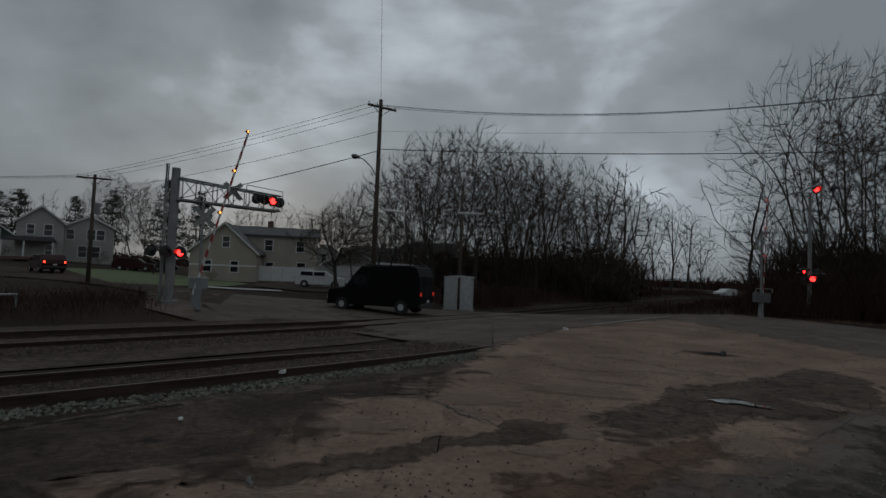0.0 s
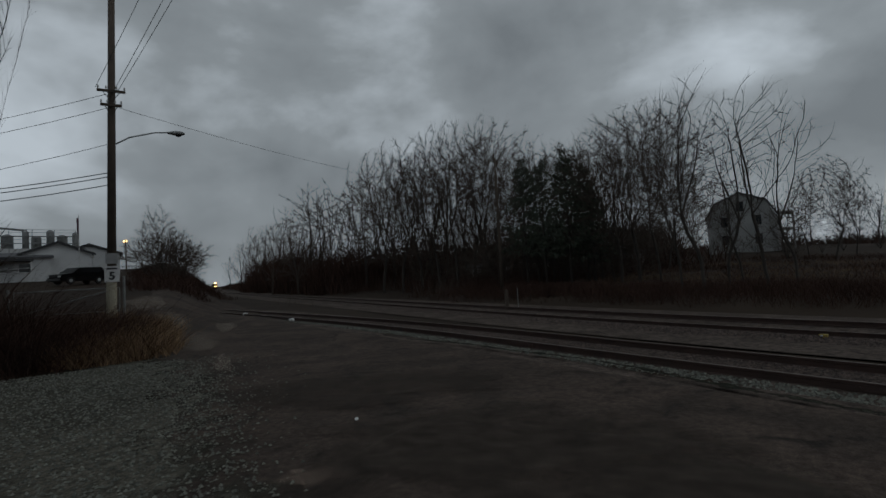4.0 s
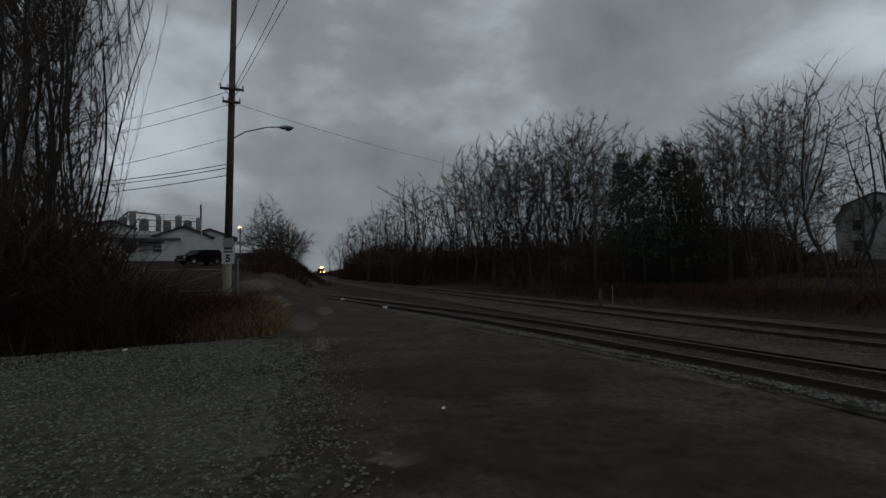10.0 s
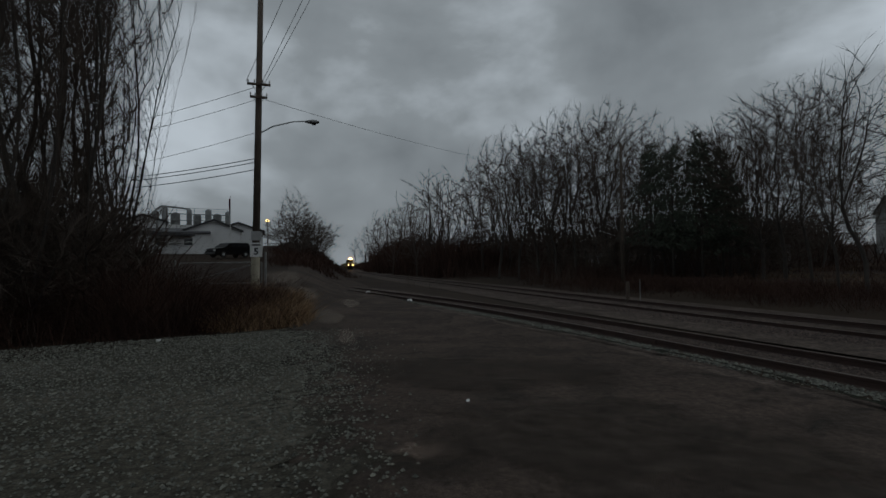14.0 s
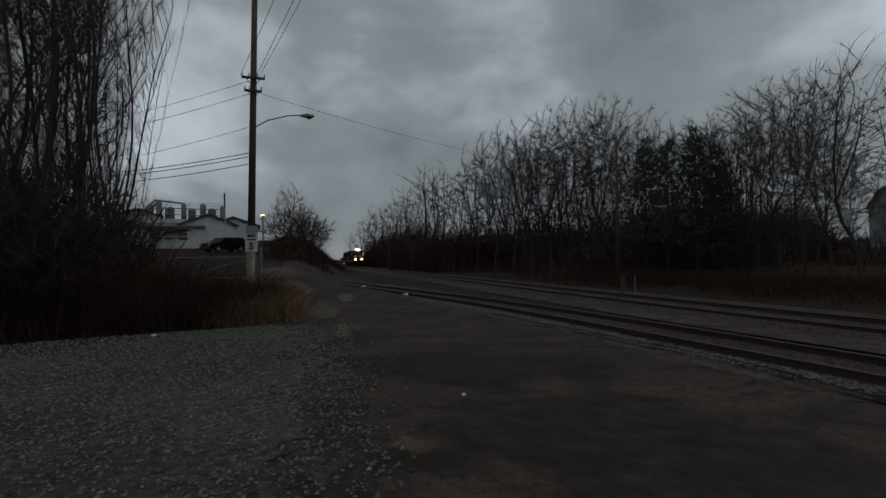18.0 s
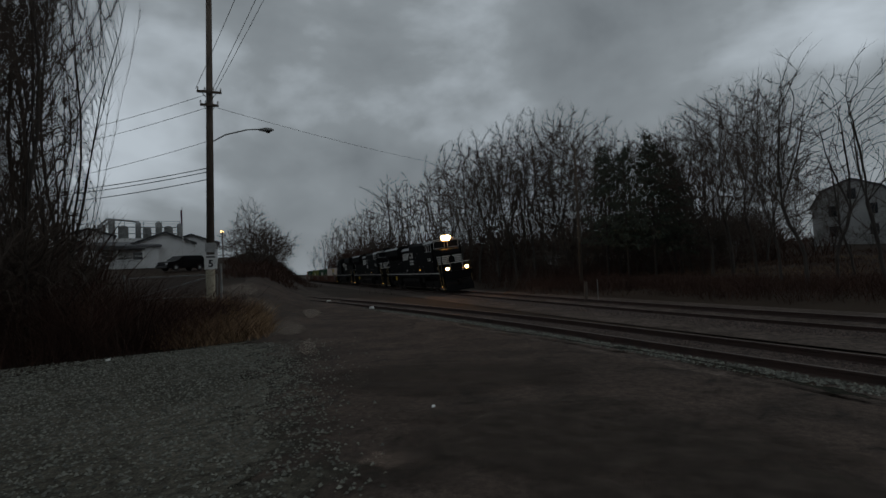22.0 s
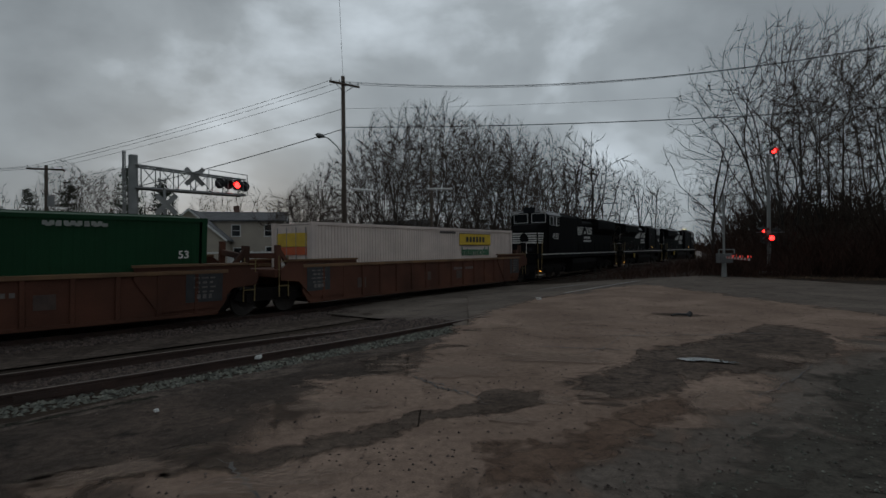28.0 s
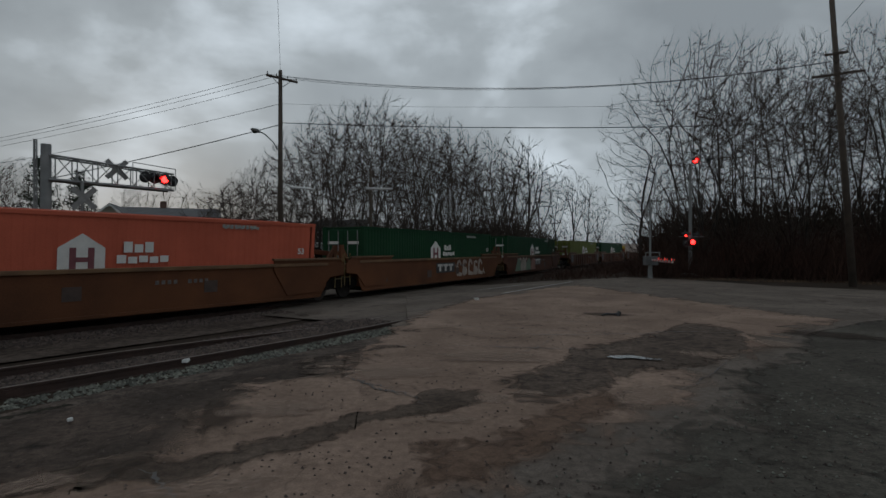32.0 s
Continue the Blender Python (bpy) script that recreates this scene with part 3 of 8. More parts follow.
def rail(track, s0, s1, off, ztop, parent, label, dip=0.0):
    """One rail: foot, web and head, with the shiny running surface as a part."""
    prof = [(-.07, -.172), (.07, -.172), (.07, -.155), (.012, -.14), (.012, -.045), (.036, -.035), (.036, -.003), (-.036, -.003), (-.036, -.035), (-.012, -.045), (-.012, -.14), (-.07, -.155)]
    n = max(2, int((s1 - s0) / 1.6))
    v, f, tv, tf = [], [], [], []
    for i in range(n + 1):
        s = s0 + (s1 - s0) * i / n
        zs = ztop + (bank(s) if track is MAIN and off > 0 else 0)
        if dip:      # the end sinks into the paving
            q, _ = on(track, s, off)
            k_ = float(step(s1 - 9, s1 - 1.0, s))
            zs = ztop * (1 - k_) + (hz(q.x, q.y) + dip) * k_
        for a, h in prof:
            p, _ = on(track, s, off + a, zs + h)
            v.append(tuple(p))
        for a in (-.032, .032):
            p, _ = on(track, s, off + a, zs + 0.001)
            tv.append(tuple(p))
    k = len(prof)
    f = [(i * k + j, i * k + (j + 1) % k, (i + 1) * k + (j + 1) % k, (i + 1) * k + j) for i in range(n) for j in range(k)]
    tf = [(2 * i, 2 * i + 1, 2 * i + 3, 2 * i + 2) for i in range(n)]
    ob = part("rail", raw_mesh("rail", v, f, rail_side), rail_side, parent, label)
    part("running_surface", raw_mesh("running_surface", tv, tf, rail_top), rail_top, ob, "worn bright steel rail head")


main_track = thing("main_track", "rusty main railway track on brown ballast", "railway track", kind="structure")
side_track = thing("side_track", "rusty siding track ending at the crossing", "railway track", kind="structure")
ballast("ballast_main", MAIN, -520, 30, MAIN_Z - 0.17, 2.3, 4.4, "brown crushed-stone ballast under the main track")
ballast("ballast_main_beyond", MAIN, 47, 380, MAIN_Z - 0.17, 1.9, 3.1, "brown crushed-stone ballast under the main track")
ballast("ballast_side", SIDE, -62, 15.5, SIDE_Z - 0.165, 1.35, 2.6, "grey and brown crushed-stone ballast under the siding")
for o in (-0.7525, 0.7525):
    rail(MAIN, -520, 400, o, MAIN_Z, main_track, "long rusty steel rail")
    rail(SIDE, -62, 17.5, o, SIDE_Z, side_track, "rusty siding rail", dip=.02)


def ties(track, s0, s1, ztop, parent, limit):
    """Sleepers: those nearest to the camera as parts, the rest in one mesh."""
    tie = Shape().box((0, 0, 0), (0.22, 2.6, 0.17)).mesh("sleeper", tie_m)
    rest = Shape()
    rnd = random.Random(5)
    s = s0
    near = []
    while s < s1:
        b = bank(s) if track is MAIN else 0.0
        p, th = on(track, s, rnd.uniform(-.05, .05), ztop - 0.172 - 0.085 + b / 2)
        m = Matrix.Translation(p) @ Matrix.Rotation(th + rnd.uniform(-.02, .02), 4, "Z") @ Matrix.Rotation(math.atan2(b, 1.505), 4, "X")
        near.append((abs(s - 2), m))
        s += 0.56
    near.sort(key=lambda a: a[0])
    for i, (_, m) in enumerate(near):
        if i < limit:
            ob = new("sleeper", tie)
            ob.parent, ob.matrix_basis = parent, m
        else:
            rest.box((0, 0, 0), (0.22, 2.6, 0.17), m)
    if rest.v:
        tagged(part("sleepers", rest, tie_m, parent), kind="stuff")


ties(SIDE, -60, 15.5, SIDE_Z, side_track, 110)
ties(MAIN, -170, 30, MAIN_Z, main_track, 150)
ties(MAIN, 47, 160, MAIN_Z, main_track, 0)


# ---- train ----
TRAIN = []          # what runs on the main line: (thing, metres from the train's nose to its middle, half the distance of its bogies, turned)
V_TRAIN, S_24 = 22.61, 24.1


SLOWING = [0, 12, 18, 19, 20, 21, 22, 23, 24, 32], [-30, -29, -26, -24, -19.5, -12.5, -6, -2, 0, 0]      # seconds; metres by which it trails its later speed


def train_rows(back, half, turned):
    rows = []
    for i in range(81):
        t = 0.4 * i
        s = S_24 + V_TRAIN * (t - 24) - back + float(np.interp(t, *SLOWING))
        a, b = on(MAIN, s + half, 0, MAIN_Z + .05)[0], on(MAIN, s - half, 0, MAIN_Z + .05)[0]
        mid, d = (a + b) / 2, a - b
        mid.z += bank(s) / 2
        rows.append((t, Matrix.Translation(mid) @ Matrix.Rotation(math.atan2(d.y, d.x), 4, "Z") @ Matrix.Rotation(math.atan2(bank(s), 1.505), 4, "X") @ Matrix.Rotation(math.pi if turned else 0, 4, "Z")))
    return rows


loco_black = mat("locomotive_black", (0.0075, 0.0075, 0.008), (0.004, 0.004, 0.0042), 0.75, scale=1.2, spec=0.05)
loco_grey = mat("locomotive_roof_grey", (0.30, 0.31, 0.32), (0.20, 0.20, 0.21), 0.6, scale=2)
under_m = mat("underframe_grime", (0.013, 0.011, 0.010), (0.006, 0.005, 0.005), 0.9, scale=3, spec=0.1)
mark_m = mat("marking_white", (0.58, 0.57, 0.54), (0.36, 0.35, 0.33), 0.7, scale=3)
rail_yellow = mat("grab_yellow", (0.24, 0.17, 0.06), (0.13, 0.09, 0.035), 0.7, scale=5)
well_m = mat("well_car_brown", (0.115, 0.046, 0.029), (0.040, 0.020, 0.014), 0.8, scale=0.55, detail=10, spec=0.2)
well_o = mat("well_car_orange_brown", (0.150, 0.058, 0.026), (0.070, 0.030, 0.016), 0.8, scale=0.55, detail=10, spec=0.2)
well_rim = mat("well_rim_tan", (0.20, 0.11, 0.05), (0.09, 0.048, 0.025), 0.75, scale=1.0, detail=8)
steel_wheel = mat("wheel_steel", (0.05, 0.042, 0.038), (0.022, 0.018, 0.016), 0.7, 0.3, scale=4)


def bogie(parent, x, axles, spread, half, name="bogie"):
    """A truck frame with its wheels."""
    b = part(name, Shape().prism([(x - half, .62), (x - half + .25, .95), (x + half - .25, .95), (x + half, .62), (x + half - .3, .5), (x - half + .3, .5)], -1.2, -1.02).prism([(x - half, .62), (x - half + .25, .95), (x + half - .25, .95), (x + half, .62), (x + half - .3, .5), (x - half + .3, .5)], 1.02, 1.2).box((x, 0, .75), (.7, 2.1, .3)), under_m, parent, "grimy black bogie frame")
    for i in range(axles):
        ax = x + (i - (axles - 1) / 2) * spread
        for y in (-.75, .75):
            part("wheel", Shape().tube((ax, y - .06, .5), (ax, y + .06, .5), .5, n=20).tube((ax, y - .09, .5), (ax, y + .09, .5), .2, n=12), steel_wheel, b, "worn steel wheel")
        for y in (-1.24, 1.24):
            part("axle_box", Shape().box((ax, y, .62), (.34, .1, .3)), under_m, b)
    return b


def stripes(parent, x0, x1, y, z0, n, hgt, gap, slant, name="stripe"):
    """White speed stripes on a side: slanted bars."""
    sh = -0.006 if y < 0 else 0.006
    for i in range(n):
        z = z0 - i * (hgt + gap)
        k = slant * (i * (hgt + gap))
        part(name, Shape().prism([(x0, z), (x1 - k, z), (x1 - k - slant * hgt, z - hgt), (x0, z - hgt)], y, y + sh), mark_m, parent, "white painted stripe")


dim_mark0 = mat("plate_grey", (.22, .21, .20), (.12, .115, .11), .8, scale=6)
cab_glass = mat("cab_glass", (.012, .013, .015), (.008, .009, .01), .15, spec=.15)
plain_tan = mat("plate_tan", (.20, .16, .12), (.14, .11, .08), .8)


def locomotive(number, label, turned, back, lights):
    t = thing("locomotive", label, "locomotive", group="locomotives")
    L = 10.75
    part("underframe", Shape().box((0, 0, 1.5), (2 * L, 2.9, .34)).box((0, 0, 1.2), (8.4, 1.0, .4)), loco_black, t, bevel=.03)
    for y in (-1.46, 1.46):
        for i in range(15):
            x = -L + .55 + i * 1.36
            part("edge_stripe", Shape().box((x + .5, y, 1.60), (1.14, .012, .075)), mark_m, t, "white line along the walkway edge")
    part("centre_sill", Shape().box((0, 0, 1.12), (19.4, 1.7, .62)), under_m, t, "black underframe equipment")
    for x in (-9.0, -4.6, 4.3, 9.0):
        part("equipment_box", Shape().box((x, -1.05, 1.1), (.8, .5, .5)), under_m, t, bevel=.03)
    part("fuel_tank", Shape().prism([(-1.35, 1.25), (-1.42, .95), (-1.2, .42), (-.9, .32), (.9, .32), (1.2, .42), (1.42, .95), (1.35, 1.25)], -3.3, 3.2, "x"), under_m, t, "black fuel tank", bevel=.03)
    part("air_tank", Shape().tube((-3.4, -1.2, 1.1), (2.9, -1.2, 1.1), .17, n=12).tube((-3.4, 1.2, 1.1), (2.9, 1.2, 1.1), .17, n=12), under_m, t)
    part("filler_plate", Shape().box((-5.75, -1.47, 1.2), (.46, .05, .36)).box((-5.7, -1.5, 1.2), (.12, .04, .3)), yellow_m, t, "yellow filler cover")
    for x in (-6.9, 6.9):
        bogie(t, x, 3, 1.85, 2.5)
    # hood, stepped along the roof
    part("long_hood", Shape().prism([(-1.05, 1.67), (-1.05, 4.3), (-.85, 4.52), (.85, 4.52), (1.05, 4.3), (1.05, 1.67)], -10.35, 1.3, "x"), loco_black, t, bevel=.03)
    part("hood_roof_edge", Shape().prism([(-1.07, 4.30), (-.86, 4.54), (-.82, 4.53), (-1.05, 4.27)], -4.35, -.42, "x"), loco_grey, t, "pale grey hood roof edge")
    part("radiator_housing", Shape().prism([(-1.05, 3.4), (-1.55, 3.9), (-1.55, 4.62), (-1.35, 4.76), (1.35, 4.76), (1.55, 4.62), (1.55, 3.9), (1.05, 3.4)], -9.75, -4.4, "x"), loco_black, t, bevel=.03)
    part("radiator_roof", Shape().prism([(-1.57, 4.62), (-1.36, 4.78), (-1.33, 4.77), (-1.55, 4.58)], -9.72, -4.42, "x"), loco_grey, t, "pale grey roof edge")
    for i in range(3):
        part("roof_fan", Shape().tube((-8.8 + 1.6 * i, 0, 4.76), (-8.8 + 1.6 * i, 0, 4.88), .7, n=20), under_m, t)
    part("inverter_cabinet", Shape().prism([(-1.45, 1.67), (-1.45, 4.55), (-1.2, 4.8), (1.2, 4.8), (1.45, 4.55), (1.45, 1.67)], 1.3, 5.4, "x"), loco_black, t, bevel=.03)
    part("brake_housing", Shape().prism([(-1.3, 4.0), (-1.3, 4.65), (-1.1, 4.82), (1.1, 4.82), (1.3, 4.65), (1.3, 4.0)], -.4, .85, "x"), loco_black, t, bevel=.03)
    part("exhaust", Shape().box((-3.2, 0, 4.6), (.8, .5, .2)), under_m, t)
    horn = part("horn", Shape().tube((-2.05, -.5, 4.5), (-2.05, -.5, 4.86), .035).tube((-2.45, -.5, 4.84), (-1.75, -.5, 4.84), .05).box((-2.05, -.5, 4.72), (.3, .2, .05)), under_m, t, "roof horn cluster")
    for x0, x1, y, z in ((-2.2, -2.75, -.5, 4.92), (-1.9, -1.5, -.42, 4.88), (-1.95, -1.45, -.62, 4.80)):
        part("bell", Shape().tube((x0, y, z - .03), (x1, y, z), .03, .13, n=10), under_m, horn)
    for i in range(11):      # hood doors
        x = -9.6 + i * .47
        part("hood_door", Shape().box((x, -1.06, 2.55), (.43, .02, 1.6)).box((x + .14, -1.075, 2.6), (.03, .03, .12)), loco_black, t)
    for x, z, w in ((-8.6, 3.85, .25), (-6.0, 2.9, .35), (-4.9, 3.05, .3), (-3.0, 2.05, .35), (-.2, 2.05, .3), (2.9, 3.8, .25), (2.2, 3.45, .12), (4.6, 2.45, .3), (3.3, 2.45, .25), (7.9, 2.9, .3)):
        y = -1.46 if x > 1.3 else -1.56 if z > 3.6 else -1.085
        part("warning_plate", Shape().box((x, y - (.06 if x > 5.4 else 0), z), (w * .8, .012, .06)), dim_mark0, t, "small faded warning plate")
    part("door_plate", Shape().box((8.55, -1.29, 2.1), (.32, .015, .36)), plain_tan, t, "small tan plate")
    part("sill_plate", Shape().box((-2.9, -1.08, 1.98), (.12, .012, .26)), grimy_white, t, "pale notice plate")
    # cab
    part("cab", Shape().prism([(-1.5, 1.67), (-1.5, 4.56), (-1.2, 4.78), (-.6, 4.88), (.6, 4.88), (1.2, 4.78), (1.5, 4.56), (1.5, 1.67)], 5.4, 7.95, "x"), loco_black, t, bevel=.03)
    part("cab_roof", Shape().prism([(-1.53, 4.56), (-1.21, 4.80), (-1.19, 4.77), (-1.49, 4.54)], 5.42, 8.1, "x").prism([(1.53, 4.56), (1.21, 4.80), (1.19, 4.77), (1.49, 4.54)], 5.42, 8.1, "x").prism([(-1.2, 4.8), (-.6, 4.9), (.6, 4.9), (1.2, 4.8), (1.2, 4.77), (-1.2, 4.77)], 7.6, 8.12, "x"), loco_grey, t, "pale grey cab roof edge")
    part("cab_aerial", Shape().box((6.4, -.3, 4.95), (.9, .5, .12)).box((7.4, .3, 4.95), (.5, .4, .1)).box((5.75, 0, 4.93), (.3, 1.0, .1)), under_m, t, bevel=.02)
    for y in (-1.51, 1.51):
        for x, w_ in ((6.15, .52), (6.75, .5), (7.45, .62)):
            w = part("cab_window", Shape().box((x, y, 4.16), (w_, .02, .58)), cab_glass, t, "dark side window")
            part("window_frame", Shape().box((x, y, 4.46), (w_ + .05, .03, .03)).box((x, y, 3.86), (w_ + .05, .03, .03)).box((x - w_ / 2, y, 4.16), (.03, .03, .6)).box((x + w_ / 2, y, 4.16), (.04, .03, .6)), alu, w, "bright window frame")
        part("door_post", Shape().box((6.44, y * 1.012, 4.1), (.09, .03, .62)), mark_m, t, "pale sliding window edge")
    for y in (-.7, .7):
        w = part("windshield", Shape().box((7.97, y, 4.36), (.03, 1.05, .62)), cab_glass, t, "dark windshield pane")
        part("window_frame", Shape().box((7.975, y, 4.68), (.03, 1.12, .04)).box((7.975, y, 4.04), (.03, 1.12, .04)).box((7.975, y - .54, 4.36), (.03, .04, .66)).box((7.975, y + .54, 4.36), (.03, .04, .66)), alu, w)
    part("nose", Shape().add([(7.9, -1.4, 1.67), (7.9, 1.4, 1.67), (7.9, 1.3, 3.98), (7.9, -1.3, 3.98), (9.6, -1.1, 1.67), (9.6, 1.1, 1.67), (9.6, .95, 3.5), (9.6, -.95, 3.5), (9.3, -1.0, 3.85), (9.3, 1.0, 3.85)],
                               [(0, 3, 2, 1), (4, 5, 6, 7), (0, 1, 5, 4), (3, 8, 9, 2), (8, 7, 6, 9), (0, 4, 7, 8, 3), (1, 2, 9, 6, 5)]), loco_black, t, bevel=.05)
    f = lambda x, z, sgn: sgn * (1.415 - (x - 7.9) * .176 - (z - 1.67) * .045)
    for sgn in (-1, 1):
        for i in range(5):
            z = 3.28 - i * .17
            x0, x1, e = 8.55 + .06 * i, 9.58, sgn * .02
            q = [(x0, z), (x1, z), (x1, z - .095), (x0 + .04, z - .095)]
            part("nose_stripe", Shape().add([(x, f(x, zz, sgn), zz) for x, zz in q] + [(x, f(x, zz, sgn) + e, zz) for x, zz in q], [(0, 1, 2, 3), (4, 5, 6, 7), (0, 4, 5, 1), (1, 5, 6, 2), (2, 6, 7, 3), (3, 7, 4, 0)]), mark_m, t, "white painted stripe")
    for i in range(5):
        part("nose_stripe", Shape().box((9.612, 0, 3.24 - i * .17), (.016, 1.9, .095)), mark_m, t, "white painted stripe")
    part("nose_emblem", Shape().prism([(-.3, 2.45), (.05, 2.4), (.34, 2.7), (.24, 3.12), (-.05, 3.35), (-.34, 3.0)], 9.622, 9.635, "x"), loco_black, t, "dark emblem on the nose")
    # ends: platform, plough, steps, rails
    for e in (1, -1):
        part("end_platform", Shape().box((e * 10.45, 0, 1.62), (.8, 2.9, .1)).box((e * 10.8, 0, 1.35), (.1, 2.6, .55)), loco_black, t)
        part("plough", Shape().prism([(e * 10.8, 1.05), (e * 11.05, .7), (e * 11.2, .16), (e * 10.9, .16), (e * 10.7, 1.05)], -1.3, 1.3), loco_black, t)
        part("coupler", Shape().box((e * 11.05, 0, .88), (.6, .3, .3)), under_m, t)
        for y in (-1.3, 1.3):
            st = part("ladder", Shape().box((e * 10.0, y * 1.1, 1.0), (.04, .04, 1.3)).box((e * 10.6, y * 1.1, 1.0), (.04, .04, 1.3)), rail_yellow, t, "steps with pale edges")
            for i in range(4):
                part("step_tread", Shape().box((e * 10.3, y * 1.06, .4 + .33 * i), (.6, .25, .035)), under_m if i else mark_m, st)
            part("handrail", Shape().path([(e * 9.95, y * 1.12, 1.1), (e * 9.95, y * 1.12, 2.5), (e * 9.7, y * 1.1, 2.75), (e * 9.7, y * 1.1, 1.7)], .016).path([(e * 10.65, y * 1.1, 1.1), (e * 10.65, y * 1.1, 2.6)], .016), rail_yellow, t, "yellow grab rail")
            part("step_light", Shape().box((e * 10.3, y * 1.12, .62), (.07, .03, .05)), amber_lens, t, "glowing amber step light")
        part("end_rail", Shape().path([(e * 10.72, -1.3, 2.6), (e * 10.72, 1.3, 2.6)], .022).path([(e * 10.72, -.6, 1.67), (e * 10.72, -.6, 2.6)], .022).path([(e * 10.72, .6, 1.67), (e * 10.72, .6, 2.6)], .022), mark_m, t)
    for y in (-1.42, 1.42):
        hr = Shape().path([(-9.6, y, 2.6), (1.1, y, 2.6)], .014)
        for i in range(8):
            hr.path([(-9.6 + 1.52 * i, y, 1.67), (-9.6 + 1.52 * i, y, 2.6)], .014)
        part("side_rail", hr, loco_black, t)
    part("rear_end", Shape().box((-10.38, 0, 3.0), (.05, 2.0, 2.6)), loco_black, t)
    stripes(t, -10.34, -10.0, -1.055, 3.6, 5, .11, .1, .5)
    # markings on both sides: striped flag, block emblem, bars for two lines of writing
    for y, sg in ((-1.055, 1), (1.055, -1)):
        m_ = Matrix.Identity(4) if sg > 0 else Matrix.Rotation(math.pi, 4, "Z")
        pr = lambda pts: [(a if sg > 0 else -3.0 - a, c) for a, c in pts]
        for i in range(5):
            z = 3.98 - i * .145
            part("flag_stripe", Shape().prism(pr([(-3.96 - .05 * i, z), (-1.3 - .17 * i, z), (-1.5 - .17 * i, z - .112), (-3.99 - .05 * i, z - .112)]), y, y - .01 * sg), mark_m, t, "white flag stripe")
        for q in ([(-1.28, 3.62), (-1.0, 3.66), (-.72, 3.5), (-.86, 3.37), (-1.34, 3.40)], [(-.93, 3.99), (-.5, 3.99), (-.3, 3.62), (-.24, 3.99), (.02, 3.99), (-.14, 3.40), (-.42, 3.40), (-.6, 3.78)],
                  [(.1, 3.74), (.26, 3.99), (1.06, 3.99), (1.03, 3.84), (.5, 3.84), (.47, 3.76), (.95, 3.72), (.98, 3.5), (.84, 3.39), (-.06, 3.39), (-.02, 3.54), (.56, 3.54), (.58, 3.62), (.16, 3.64)]):
            part("emblem", Shape().prism(pr(q), y, y - .01 * sg), mark_m, t, "white block emblem")
        for z, x0, x1, n, h in ((3.1, -1.42, .45, 7, .19), (2.8, -1.5, .75, 8, .19)):
            for i in range(n):
                w = (x1 - x0) / n
                a, b, k = x0 + i * w, x0 + (i + .8) * w, .06
                part("lettering_bar", Shape().prism(pr([(a, z - h / 2), (b, z - h / 2), (b + k, z + h / 2), (a + k, z + h / 2)]), y, y - .01 * sg), mark_m, t)
    letters("road_number", number, .46, mark_m, t, Matrix.Translation((7.55, -1.52, 3.2)) @ Matrix.Rotation(radians(90), 4, "X"), "white road number", bold=.004)
    letters("road_number", number, .62, mark_m, t, Matrix.Translation((7.4, 1.52, 3.15)) @ Matrix.Rotation(radians(180), 4, "Z") @ Matrix.Rotation(radians(90), 4, "X"), "white road number", bold=.004)
    for y in (-1.05, 1.05):
        part("number_board", Shape().box((8.0, y, 4.80), (.06, .45, .12)), grimy_white, t, "small lit number board")
    hd = part("headlight", Shape().box((8.05, 0, 4.93), (.2, .9, .42)), loco_black, t, "twin headlight in a black housing", bevel=.02)
    # lens discs about twice true size: the glare is put into their shape
    for y in (-.21, .21):
        part("lens", Shape().tube((8.15, y, 4.93), (8.18, y, 4.93), .24, n=16), head_lens if lights else glass_m, hd, "glowing warm headlight lens, enlarged for its glare" if lights else "dark headlight lens")
    # ditch lenses likewise oversized to carry their glare
    for y in (-.95, .95):
        dl = part("ditch_light", Shape().box((10.7, y, 1.98), (.2, .38, .38)), loco_black, t, bevel=.02)
        part("lens", Shape().tube((10.8, y, 1.98), (10.83, y, 1.98), .17, n=16), ditch_lens if lights else glass_m, dl, "glowing ditch light lens, enlarged for its glare" if lights else "dark lens")
    for x in (3.3, -7.9):
        part("marker_light", Shape().box((x, -1.47, 2.02), (.08, .04, .06)), amber_lens if x > 0 else rail_yellow, t)
    for i in range(9):      # small stencils
        part("stencil", Shape().box((-8.5 + 1.9 * i, -1.47, 1.8), (.22, .006, .04)), mark_m, t)
    for c in t.children_recursive:      # walkway high over the bogies, body a little taller
        if c.matrix_basis == Matrix.Identity(4):
            for v in c.data.vertices:
                if v.co.z > 1.62:
                    v.co.x += .75 * float(step(-10.3, -5.0, v.co.x) * (1 - step(7.6, 10.2, v.co.x)))
                v.co.z = 1.035 * v.co.z + .2 * math.exp(-((v.co.z - 1.65) / .7) ** 2)
    TRAIN.append((t, back, 6.9, turned))
    return t


def plain(name, col, rough=0.7):
    return mat(name, col, tuple(c * .72 for c in col), rough, scale=0.8, detail=8, spec=.2)


rose_m = mat("emblem_red", (.22, .07, .08), (.16, .05, .06), .7)
dim_tone = mat("code_grey", (.36, .37, .34), (.25, .26, .24), .8)


